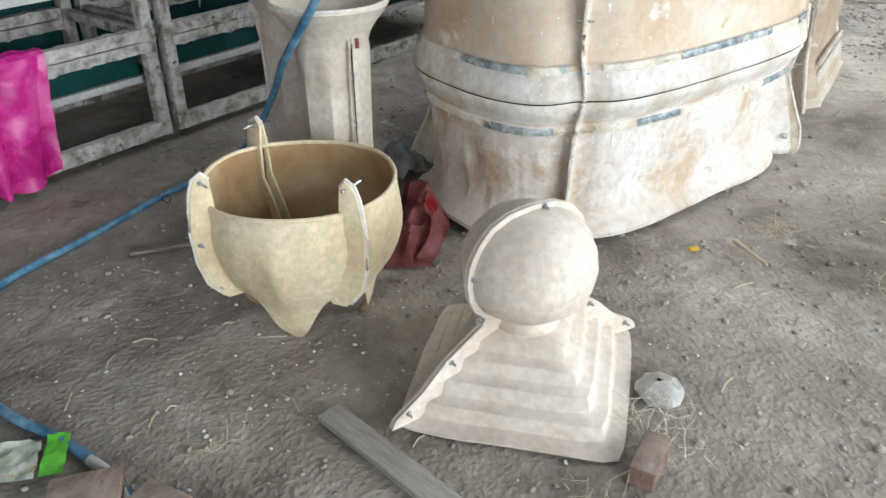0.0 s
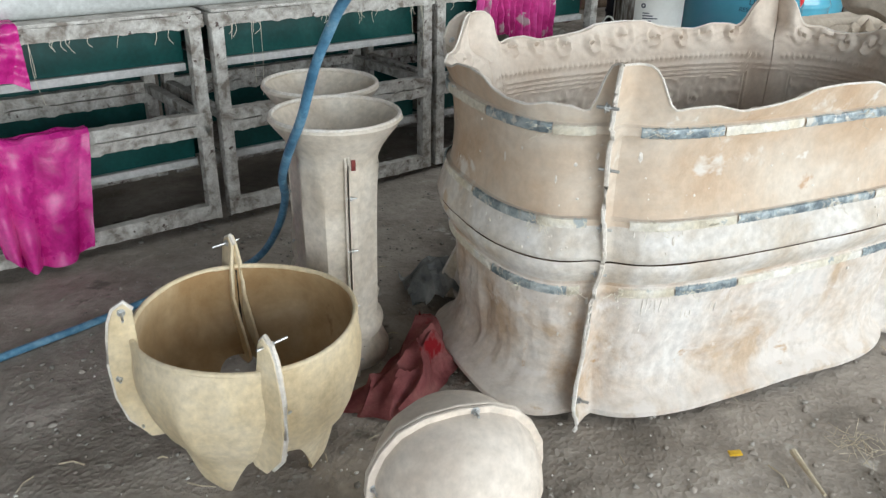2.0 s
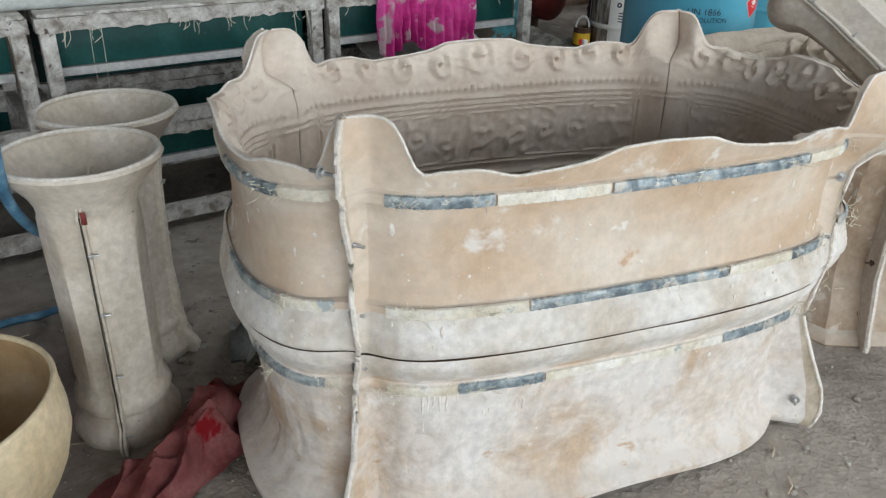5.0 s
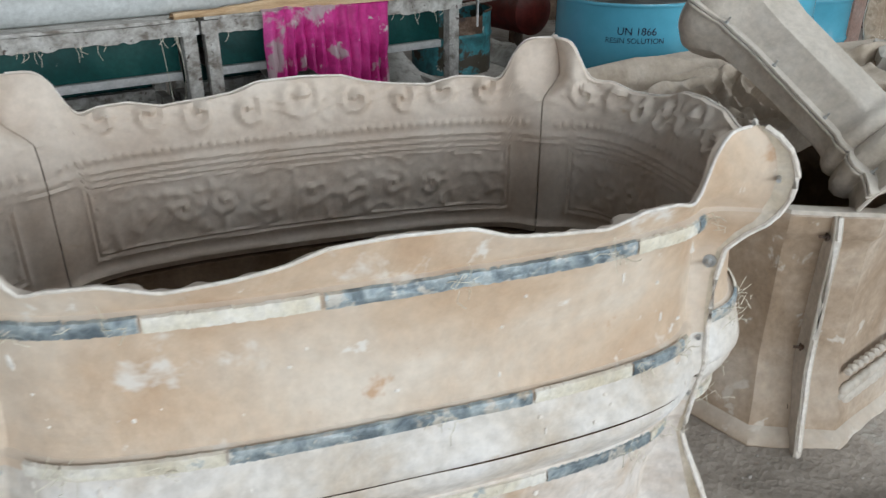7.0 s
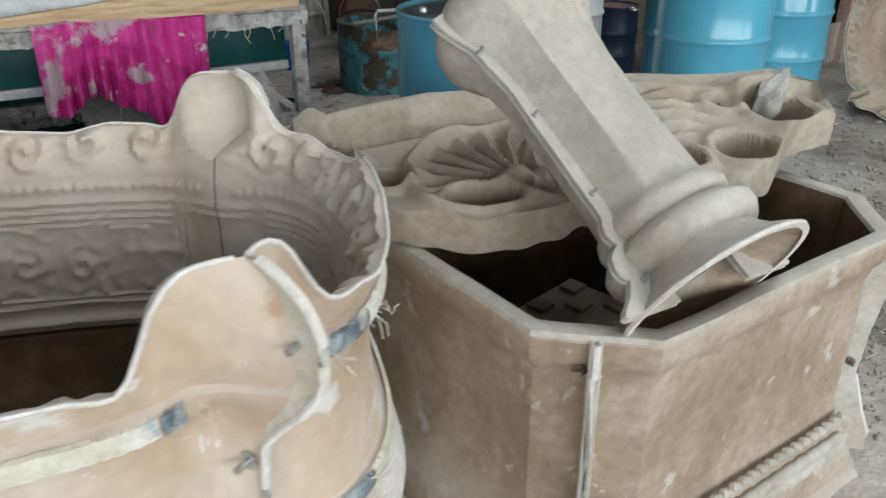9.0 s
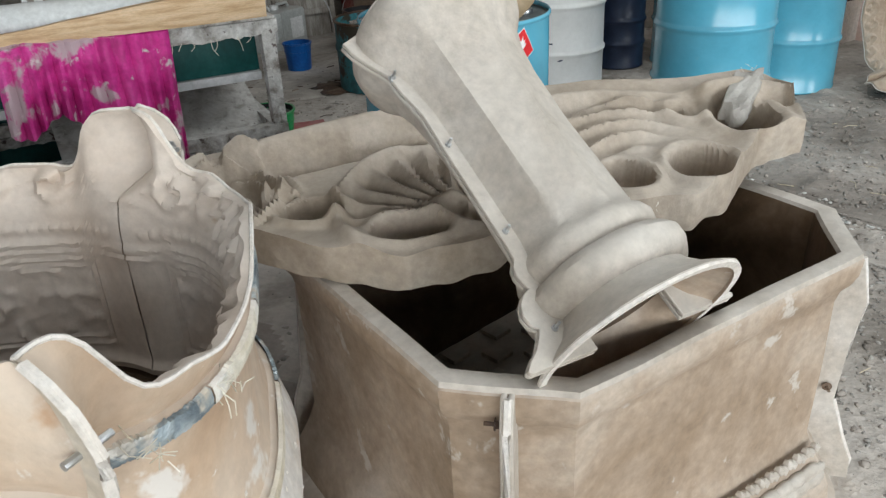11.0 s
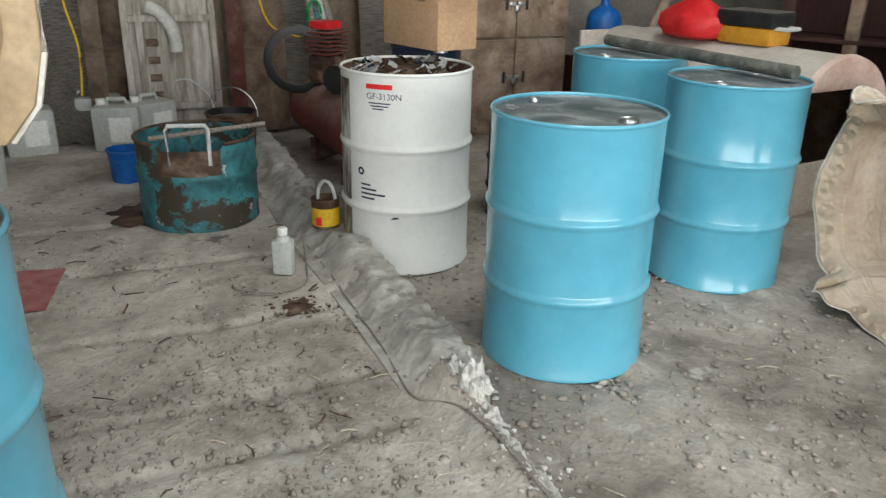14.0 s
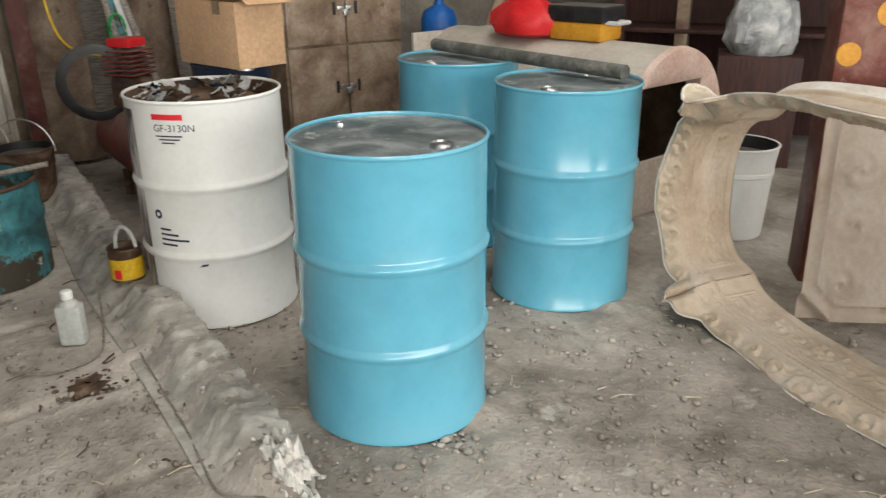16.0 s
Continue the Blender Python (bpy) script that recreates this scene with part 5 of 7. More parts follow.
part("round_mark", wrap(bm_revolve([(0.018, 0), (0.008, 0)], 20), DR + 0.0015, -101, 0.46), "ink", wd)
part("bare_metal_patch", bm_revolve([(DR + 0.002, 0.03), (DR + 0.002, 0.84)], 20, start=-163, sweep=48), "grime", wd, "flaking grimy stripe on its side")
part("paint_chip", wrap(bm_plate_flat([(0, 0), (0.03, 0.004), (0.036, 0.012), (0.012, 0.010)]), DR + 0.0015, -72, 0.26), "ink", wd)


def build_scrap(m, r, n, seed):
    rnd = random.Random(seed)
    ob = thing("scrap_heap", m, "crumpled dark and white rags and scraps heaped in the drum", "scrap")
    heap = bm_revolve([(r, -0.06), (r * 0.7, -0.01), (r * 0.3, 0.012), (0.002, 0.02)], 32, lambda a, z: 0.0, caps=(False, True))
    part("heap", heap, "rust", ob)
    for k in range(n):
        a, d = rnd.uniform(0, 6.28), r * 0.85 * math.sqrt(rnd.random())
        g = []
        w, h = rnd.uniform(0.03, 0.07), rnd.uniform(0.02, 0.05)
        for i in range(5):
            g.append([(w * (i / 4 - 0.5), h * (j / 4 - 0.5), 0.014 * nz(i * 0.9 + k, j * 0.9, k * 3)) for j in range(5)])
        b = bm_grid(g)
        bmesh.ops.solidify(b, geom=b.faces[:], thickness=0.002)
        bmesh.ops.transform(b, matrix=pose(d * math.cos(a), d * math.sin(a), 0.02 + 0.02 * (1 - d / r), rnd.uniform(-35, 35), rnd.uniform(-35, 35), rnd.uniform(0, 360)), verts=b.verts)
        part("scrap", b, rnd.choice(("black", "rust", "strip", "white", "ink", "strip")), ob)
    return ob


build_scrap(pose(0.59, 7.275, 0.855), 0.27, 46, 2)
build_drum(pose(0.40, 7.77, 0.0), "navy", "narrow dark steel drum under the cardboard box", r=0.17, h=0.905, lid="rust")
build_drum(pose(0.80, 8.10, 0.0), "navy", "small navy steel drum behind the white drum", r=0.17, h=0.50, lid="redpaint", group="small drums")


def build_carton():
    m = frame_of((0.227, 7.66, 0.912), (0.389, -0.156)) 
    ob = thing("cardboard_box", m, "plain brown cardboard box with open top flaps", "box")
    w, d, h, t = 0.42, 0.23, 0.26, 0.005
    for nm, sx, sy, x, y in (("front_panel", w, t, w / 2, 0), ("back_panel", w, t, w / 2, d), ("side_panel", t, d - t, t / 2, d / 2), ("side_panel", t, d - t, w - t / 2, d / 2)):
        part(nm, bm_box(sx, sy, h, (x, y, h / 2), 0.001), "card", ob)
    part("bottom", bm_box(w - 0.012, d - 0.012, t, (w / 2, d / 2, t), 0), "card", ob)
    for sx, sy, x, y, rx, ry in ((w - 0.01, 0.10, w / 2, 0.045, -10, 0), (w - 0.01, 0.10, w / 2, d - 0.045, 12, 0), (0.10, d - 0.01, w + 0.035, d / 2, 0, 30)):
        part("flap", bm_box(sx, sy, 0.004, (x, y, h + 0.018), 0.001, Matrix.Rotation(radians(rx), 4, "X") @ Matrix.Rotation(radians(ry), 4, "Y")), "card", ob)
    part("tape", bm_box(0.05, 0.002, 0.05, (0.3, -0.0045, h - 0.025), 0), "brownwood", ob)
    return ob


build_carton()
solid("steel_pipe", bm_tube([(1.10, 8.50, 0.912), (1.6, 8.17, 0.912), (2.10, 7.84, 0.912)], 0.029, 16), "dullsteel", Matrix(), "grey dusty metal pipe lying across two drum lids", "pipe")

# bowl mould on the labelled drum, with a second shell stacked in it
build_bowl(pose(1.05, 4.86, SLAB + 0.868, 0, 0, 0), "tan", "tan", "tan-brown resin basin mould standing on the blue drum lid", -114, 1.1, flanges=(-65.0, 35.0, 125.0, -160.0))


def build_shell_piece():
    b = bm_revolve([(0.215, 0.0), (0.225, 0.05), (0.22, 0.12), (0.18, 0.20), (0.10, 0.25), (0.01, 0.262)], 48, lambda a, z: 0.012 * nz(math.cos(a) * 3, math.sin(a) * 3, z * 9), caps=(False, True))
    return solid("dome_mould", b, "greyres", pose(1.03, 4.86, SLAB + 1.262, 8, 4, 0), "dusty white resin dome resting in the tan mould", "mould")


build_shell_piece()


# ---- teal cut-down drum with grimy rim
def build_pot():
    ob = thing("cut_drum_pot", pose(-0.50, 7.06, SLAB), "grimy teal cut-down drum with notched rim and wire handle", "pot")
    r, h = 0.285, 0.42
    rows = []
    for i in range(96):
        a = 2 * math.pi * i / 96
        notch = 0.135 * float(sm(30, 22, abs((math.degrees(a) + 50 + 180) % 360 - 180)))
        top = h - notch + 0.004 * nz(math.cos(a) * 5, math.sin(a) * 5)
        rows.append([((r + (0.008 if abs(z - 0.26) < 0.012 else 0)) * math.cos(a), (r + (0.008 if abs(z - 0.26) < 0.012 else 0)) * math.sin(a), z) for z in (0, 0.04, 0.15, 0.235, 0.25, 0.26, 0.27, min(0.285, top))] + [(r * math.cos(a), r * math.sin(a), top), ((r - 0.008) * math.cos(a), (r - 0.008) * math.sin(a), top), ((r - 0.012) * math.cos(a), (r - 0.012) * math.sin(a), 0.20)])
    part("shell", bm_grid(rows, close_u=True), "teal", ob)
    part("contents", bm_revolve([(r - 0.011, 0.2), (0.2, 0.205), (0.002, 0.20)], 48, caps=(False, True)), "rust", ob, "dark hardened residue")
    part("rim_crust", bm_tube([(r * math.cos(t), r * math.sin(t), h + 0.002) for t in [radians(-18 + 290 * i / 60) for i in range(61)]], 0.009, 8), "rust", ob, "black crusted rim")
    b = bm_tube([(r * math.cos(radians(t)) * 1.0, r * math.sin(radians(t)), z) for t, z in ((-70, 0.33), (-70, 0.50), (-68, 0.52), (-34, 0.52), (-32, 0.50), (-32, 0.33))], 0.010, 8)
    part("handle", b, "strip", ob, "bent metal bar handle")
    part("notch_patch", bm_revolve([(r + 0.003, 0.27), (r + 0.003, 0.40)], 16, start=-80, sweep=58), "rust", ob)
    part("stirring_stick", bm_tube([(-0.1, -0.20, 0.42), (0.28, 0.20, 0.47)], 0.012, 8), "greywood", ob)
    return ob


build_pot()


def build_pail(m, material, label, r=0.14, h=0.3, handle=True, lid=None, name="pail", content=None):
    ob = thing(name, m, label, "bucket")
    prof = [(r * 0.82, 0.0), (r * 0.84, 0.006), (r * 0.90, h * 0.5), (r * 0.93, h * 0.68), (r * 0.955, h * 0.69), (r * 0.955, h * 0.73), (r * 0.935, h * 0.74), (r, h - 0.01), (r + 0.006, h - 0.006), (r + 0.004, h), (r - 0.006, h), (r * 0.83, 0.02)]
    part("body", bm_revolve(prof, 48, caps=(True, True)), material, ob)
    if content:
        part("contents", bm_revolve([(r - 0.008, h - 0.003), (r * 0.94, h * 0.86), (0.002, h * 0.85)], 32, caps=(False, True)), content, ob)
    if lid:
        part("lid", bm_revolve([(r + 0.010, h - 0.012), (r + 0.012, h + 0.004), (r * 0.9, h + 0.010), (0.002, h + 0.008)], 48, caps=(False, True)), lid, ob)
    if handle:
        pts = [((r + 0.008) * math.cos(t), 0.02, h - 0.03 + 0.75 * r * math.sin(t) * 1.5) for t in [math.pi * i / 16 for i in range(17)]]
        part("handle", bm_tube(pts, 0.004, 6), "steel", ob, "wire handle")
    return ob


build_pail(pose(-1.15, 8.0, SLAB, 0, 0, 20), "rust", "grimy metal bucket with wire handle behind the pot", 0.16, 0.30, content="black", name="bucket")
build_pail(pose(2.585, 8.75, 0), "whitedrum", "white chipped metal bucket with black inside, beyond the mould ring", 0.185, 0.46, handle=False, content="black", name="bucket")
build_pail(pose(-1.80, 6.72, SLAB), "poly", "milky plastic tub with white lid and purple contents", 0.15, 0.34, handle=False, lid="white", name="plastic_tub")
build_pail(pose(-0.46, 5.73, SLAB + 0.006), "greenp", "green plastic bucket on the red mat", 0.14, 0.20, handle=False, content="black", name="bucket")
build_pail(pose(-1.30, 7.28, SLAB), "bluep", "blue plastic can behind the teal pot", 0.10, 0.19, handle=False, name="plastic_can")


def build_tin():
    ob = thing("paint_tin", pose(0.275, 7.075, 0.135), "small yellow and red paint tin with pale handle", "tin")
    part("body", bm_revolve([(0.062, 0), (0.064, 0.004), (0.064, 0.13), (0.067, 0.135), (0.064, 0.14), (0.055, 0.138), (0.054, 0.11), (0.002, 0.11)], 36, caps=(True, True)), "rust", ob)
    part("label", bm_revolve([(0.0655, 0.015), (0.0655, 0.10)], 30, start=-150, sweep=190), "yellow", ob, "yellow printed label")
    part("label_mark", bm_revolve([(0.0665, 0.02), (0.0665, 0.06)], 6, start=-95, sweep=26), "labelred", ob)
    part("handle", bm_tube([(0.05 * math.cos(t), 0.01, 0.12 + 0.095 * math.sin(t)) for t in [math.pi * i / 14 for i in range(15)]], 0.008, 8), "poly", ob)
    return ob


build_tin()


def build_bottle():
    ob = thing("plastic_bottle", pose(0.345, 6.685, SLAB, 0, 0, 25), "small milky white square plastic bottle on the slab", "bottle")
    b = bm_box(0.088, 0.062, 0.155, (0, 0, 0.078), 0.016)
    part("body", b, "poly", ob)
    part("shoulder", bm_revolve([(0.036, 0.150), (0.028, 0.165), (0.018, 0.172), (0.017, 0.182)], 24), "poly", ob)
    part("cap", bm_revolve([(0.021, 0.178), (0.021, 0.202), (0.017, 0.206), (0.001, 0.206)], 24, caps=(False, True)), "white", ob, "white screw cap")
    return ob


build_bottle()


def build_jerrycan(m, label):
    ob = thing("jerrycan", m, label, "canister", "jerrycans")
    b = bm_box(0.30, 0.22, 0.30, (0, 0, 0.15), 0.035)
    part("body", b, "poly", ob)
    part("handle", bm_tube([(-0.06, 0, 0.29), (-0.055, 0, 0.335), (0.05, 0, 0.335), (0.07, 0, 0.29)], 0.014, 8), "poly", ob)
    part("cap", bm_revolve([(0.03, 0.295), (0.03, 0.335), (0.001, 0.338)], 20, caps=(False, True)), "white", ob, "white cap").location = (-0.10, 0, 0)
    part("label_sheet", bm_box(0.14, 0.002, 0.16, (0.03, -0.112, 0.15), 0), "white", ob)
    return ob


for s, d, rz in ((4.28, -6.45, 10), (4.82, -6.42, -12), (5.02, -6.52, 30), (3.95, -6.35, 25), (4.70, -6.8, 0)):
    build_jerrycan(SHED @ pose(s, -d, SLAB - 0.01, 0, 0, rz), "milky plastic jerrycan with chemical residue by the wall")

mat_bm = bm_grid([[(0.42 * (i / 14 - 0.5), 0.36 * (j / 12 - 0.5), 0.006 + 0.004 * abs(nz(i * 0.5, j * 0.5, 3))) for j in range(13)] for i in range(15)])
solid("rubber_mat", mat_bm, "matred", frame_of((-0.45, 5.96, SLAB), (0.66, -0.70)), "dusty red rubber mat on the slab", "mat")

# ---- ring of a tub mould standing on its side, and a relief panel in it
RING_X, RING_Z = Vector((0.645, -0.764, 0)), Vector((-0.764, -0.645, 0))
RC = Vector((2.25, 7.79, 0)) + RING_X * 0.80 - RING_Z * 0.93 + Vector((0, 0, 0.465))
RING = Matrix(((RING_X.x, 0, RING_Z.x, RC.x), (RING_X.y, 0, RING_Z.y, RC.y), (0, 1, 0, RC.z), (0, 0, 0, 1)))
RING = RING @ Matrix.Translation((0, 0, 0.93)) @ Matrix.Diagonal((1, 1, 0.80, 1)) @ Matrix.Translation((0, 0, -0.93))
build_tub(RING, tiers=("upper",), label="tan fibreglass tub mould ring standing on its side, ornate inside", ears=False, straps=False)
for ob in bpy.data.objects:
    if ob.name.startswith("upper_panel") and ob.parent and ob.parent.location.y > 6:
        ob.data.materials[0] = M["ringres"]
        ob.data.materials[1] = M["ringres"]


def build_relief_panel():
    g = []
    for i in range(60):
        row = []
        for j in range(80):
            x, z = 0.62 * i / 59, 0.88 * j / 79
            e = min(x, 0.62 - x, z, 0.88 - z, (x + z - 0.12) * 0.7)
            h = 0.035 * math.exp(-(e / 0.016) ** 2) + 0.012 * math.exp(-((e - 0.06) / 0.008) ** 2)
            for cx, cz, r, t in ((0.15, 0.14, 0.07, 1), (0.16, 0.38, 0.08, -1), (0.16, 0.58, 0.08, 1), (0.4, 0.2, 0.09, -1), (0.42, 0.5, 0.1, 1)):
                h += 0.014 * swirl(x, z, cx, cz, r, t)
            h += 0.006 * max(0, nz(x * 35, z * 35, 2)) * float(sm(0.07, 0.09, e))
            row.append((x, -h, z))
        g.append(row)
    b = bm_grid(g)
    bmesh.ops.solidify(b, geom=b.faces[:], thickness=-0.012)
    m = frame_of((2.82, 7.74, 0.02), (0.97, 0.24)) @ pose(0, 0, 0, -4, 0, 0)
    return solid("relief_panel_mould", b, "mould_in", m, "cream resin panel mould with floral relief, leaning in the ring", "mould")


build_relief_panel()
pl = thing("painted_pillar", pose(2.95, 8.27, 0, 0, 0, 8), "maroon painted square pillar with worn patches and stickers", "pillar", kind="structure")
part("shaft", bm_box(0.20, 0.20, 4.2, (0, 0, 2.1), 0.01), "maroon", pl)
for x, z, r in ((-0.055, 0.965, 0.045), (0.07, 1.12, 0.05)):
    b = bm_revolve([(r, 0), (0.001, 0)], 24)
    bmesh.ops.transform(b, matrix=Matrix.Translation((x, -0.103, z)) @ pose(0, 0, 0, 90, 0, 0), verts=b.verts)
    part("round_sticker", b, "orange", pl, "round orange sticker")


# ---- vaulted mould behind the drums, with a bag and a tool case on it
def build_vault():
    axis = Vector((-0.86, 0.51, 0))
    m = frame_of((2.26, 8.98, 0), axis)
    ob = thing("vault_mould", m, "large pinkish-grey dusty barrel-vaulted mould with dark open end", "mould")
    arc = [(-0.42, 0.0), (-0.42, 0.45)] + [(-0.42 * math.cos(t), 0.45 + 0.42 * math.sin(t)) for t in [math.pi * i / 18 for i in range(1, 18)]] + [(0.42, 0.45), (0.42, 0.0)]
    # the unlit dark of the inside is put into its colour
    for nm, k, mt in (("shell", 1.0, "greyres"), ("inside", 0.955, "boxshade")):
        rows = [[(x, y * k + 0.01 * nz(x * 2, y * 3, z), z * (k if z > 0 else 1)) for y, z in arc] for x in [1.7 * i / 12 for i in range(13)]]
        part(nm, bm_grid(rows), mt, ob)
    rows = []
    for y, z in arc:
        iy, iz = min(max(y, -0.20), 0.35), min(z, 0.70)
        rows.append([(0.08, iy, iz), (-0.010, iy, iz)] + [(-0.014 - 0.006 * math.sin(3.1 * k), iy + (y - iy) * k, iz + (z - iz) * k) for k in (0.05, 0.3, 0.6, 0.92, 1.0)] + [(0.02, y * 1.012, z * 1.012)])
    ring = bm_grid(rows)
    part("rim", ring, "pinkrim", ob, "pinkish smooth rim round the opening")
    part("lip_sheet", bm_box(0.02, 0.84, 0.30, (0.05, 0, 0.15), 0.004), "pinkish", ob)
    # unseen back end, added to keep light out of the vault
    part("end_wall", bm_box(0.02, 0.80, 0.85, (1.69, 0, 0.425), 0.004), "greyres", ob)
    return ob


build_vault()


def crumple(nu, nv, w, h, amp, k, seed):
    return [[(w * (i / (nu - 1) - 0.5), h * (j / (nv - 1) - 0.5), amp * (nz(i * k, j * k, seed) + 0.5 * nz(i * k * 2.3, j * k * 2.3, seed + 4))) for j in range(nv)] for i in range(nu)]


bag = bm_revolve([(0.10, 0.0), (0.17, 0.03), (0.19, 0.09), (0.17, 0.17), (0.11, 0.24), (0.04, 0.29), (0.02, 0.34)], 36, lambda a, z: 0.035 * nz(math.cos(a) * 3, math.sin(a) * 3, z * 9), caps=(True, True))
bmesh.ops.scale(bag, vec=(1.25, 0.8, 0.8), verts=bag.verts)
solid("plastic_bag", bag, "red", pose(1.36, 9.40, 0.86, 0, 0, -20), "crumpled bright red plastic bag on the vaulted mould", "bag")


def build_case():
    ob = thing("tool_case", pose(1.72, 9.30, 0.865, 0, 0, -25), "black and orange plastic power-tool case", "case")
    part("base", bm_box(0.34, 0.22, 0.10, (0, 0, 0.05), 0.02), "orange", ob)
    part("lid", bm_box(0.37, 0.24, 0.09, (0, 0, 0.145), 0.02), "black", ob)
    for i in range(5):
        part("rib", bm_box(0.012, 0.245, 0.07, (-0.13 + 0.065 * i, 0, 0.15), 0.003), "black", ob)
    part("handle", bm_tube([(0.17, -0.06, 0.10), (0.24, -0.06, 0.10), (0.24, 0.06, 0.10), (0.17, 0.06, 0.10)], 0.012, 8), "strip", ob)
    return ob


build_case()


# ---- far wall: cabinet, compressor, leaning boards
def build_cabinet():
    ob = thing("cabinet", SHED @ pose(7.62, 6.2, 0), "dusty brown wooden locker cabinet with four padlocked doors", "cabinet")
    part("body", bm_box(0.90, 0.45, 1.55, (0, 0.24, 0.775), 0.006), "brownwood", ob)
    for x in (-0.222, 0.222):
        for z, h in ((0.375, 0.68), (1.125, 0.78)):
            d = part("door", bm_box(0.425, 0.02, h, (x, 0.002, z), 0.005), "brownwood", ob)
            lz = 0.44 if z < 0.7 else 0.97
            sx = -0.14 if x > 0 else 0.14
            part("vent_slot", bm_box(0.022, 0.004, 0.085, (x + sx, -0.010, lz), 0.001), "black", d)
            part("hasp", bm_box(0.055, 0.010, 0.03, (x + sx * 1.35, -0.013, lz), 0.004), "steel", d, "steel hasp")
    for lz in (0.43, 0.96):
        part("padlock", bm_box(0.04, 0.022, 0.045, (0, -0.026, lz - 0.02), 0.008), "steel", ob, "small padlock")
    return ob


build_cabinet()
cb = bm_revolve([(0.13, 0), (0.135, 0.01), (0.135, 0.30), (0.11, 0.36), (0.04, 0.40), (0.03, 0.45), (0.001, 0.45)], 28, caps=(True, True))
solid("water_bottle", cb, "bluep", SHED @ pose(8.42, 6.25, 0.55), "large blue plastic water bottle on a crate", "bottle")
solid("wooden_crate", bm_box(0.36, 0.4, 0.55, (0, 0, 0.275), 0.01), "darkwood", SHED @ pose(8.42, 6.3, 0), "dark wooden crate under the water bottle", "crate")
solid("leaning_board", bm_box(0.09, 0.035, 1.7, (0, 0, 0.85), 0.005), "brownwood", SHED @ pose(8.62, 6.3, 0, 0, 22, 0), "dusty pale board leaning against the vault mould", "board")


def build_compressor():
    a, b = Vector((-0.95, 8.62, 0.32)), Vector((-0.12, 8.03, 0.32))
    ob = thing("air_compressor", Matrix.Translation((-0.55, 8.33, 0)), "dusty red air compressor with belt guard and tank", "compressor")
    o = Vector((-0.55, 8.33, 0))
    pts = [a - o, b - o]
    d = (b - a).normalized()
    body = bm_tube([a - o + d * t * (b - a).length for t in (-0.06, -0.03, 0, 0.1, 0.5, 0.9, 1, 1.03, 1.06)], 0.19, 32, taper=lambda t: [0.4, 0.8, 1, 1, 1, 1, 1, 0.8, 0.4][round(t * 8)])
    part("tank", body, "redpaint", ob)
    for t in (0.2, 0.8):
        p = a + (b - a) * t - o
        part("foot", bm_box(0.05, 0.3, 0.16, (p.x, p.y, 0.08), 0.005), "rust", ob)
    top = a + (b - a) * 0.25 - o
    part("pump_block", bm_box(0.16, 0.18, 0.18, (top.x, top.y, 0.60), 0.02), "rust", ob)
    for i in range(6):
        part("cooling_fin", bm_box(0.20, 0.20, 0.010, (top.x, top.y, 0.70 + 0.026 * i), 0.002), "redpaint", ob)
    part("cylinder_head", bm_box(0.15, 0.15, 0.05, (top.x, top.y, 0.875), 0.01), "red", ob)
    mo = a + (b - a) * 0.62 - o
    part("motor", bm_tube([(mo.x, mo.y - 0.12, 0.60), (mo.x, mo.y + 0.12, 0.60)], 0.085, 20), "black", ob)
    g = bm_revolve([(0.20, -0.03), (0.215, -0.02), (0.215, 0.02), (0.20, 0.03), (0.16, 0.03), (0.16, -0.03), (0.20, -0.03)], 32)
    bmesh.ops.transform(g, matrix=Matrix.Translation((top.x - 0.14, top.y - 0.12, 0.66)) @ pose(0, 0, 0, 90, 0, 40), verts=g.verts)
    part("belt_wheel", g, "black", ob)
    return ob


build_compressor()


def board(s, d, w, h, lean_deg, turn, material, label, name="leaning_board", thick=0.02, relief=0.0, roll=0):
    g = []
    nx, ny = 14, 24
    for i in range(nx):
        g.append([(w * (i / (nx - 1) - 0.5), -relief * (0.5 + nz(i * 0.4, j * 0.35, s * 3)) + relief * 2 * ((2 * i / (nx - 1) - 1) ** 2), h * j / (ny - 1)) for j in range(ny)])
    b = bm_grid(g)
    bmesh.ops.solidify(b, geom=b.faces[:], thickness=-thick)
    return solid(name, b, material, SHED @ pose(s, -d, 0.03, 0, 0, turn) @ pose(0, 0, 0, -lean_deg, roll, 0), label, "board")


board(3.3, -6.55, 0.75, 1.9, 9, 4, "greywood", "grey dusty panel mould leaning against the wall", relief=0.02)
board(3.95, -6.62, 0.55, 1.55, 10, -4, "brownwood", "brown dusty panel leaning against the wall", relief=0.03)
board(4.42, -6.6, 0.50, 0.85, 14, 3, "greywood", "curved grey mould panel leaning against the wall", relief=0.05, roll=-18)
board(4.35, -6.75, 0.8, 1.9, 6, 0, "greywood", "large grey dusty panel against the wall", relief=0.02)
board(4.72, -6.65, 0.12, 1.9, 7, 0, "brownwood", "narrow dusty plank leaning against the wall")
board(5.66, -6.72, 0.11, 2.0, 4, 0, "maroon", "faded red painted post against the wall", thick=0.06)
board(5.86, -6.75, 0.34, 1.9, 5, 0, "brownwood", "dusty beige board with wooden frame against the wall", relief=0.01)
board(6.10, -6.82, 0.26, 1.9, 4, 0, "greywood", "grey board against the wall")
board(6.80, -6.72, 0.40, 1.6, 6, 2, "greywood", "grey board leaning beside the pipes")
board(2.6, -6.70, 0.8, 2.0, 6, 3, "brownwood", "large brown dusty panel against the wall", relief=0.02)
board(5.45, -6.88, 0.30, 2.0, 3, 0, "boxres", "dark brown resin panel against the wall", relief=0.02)
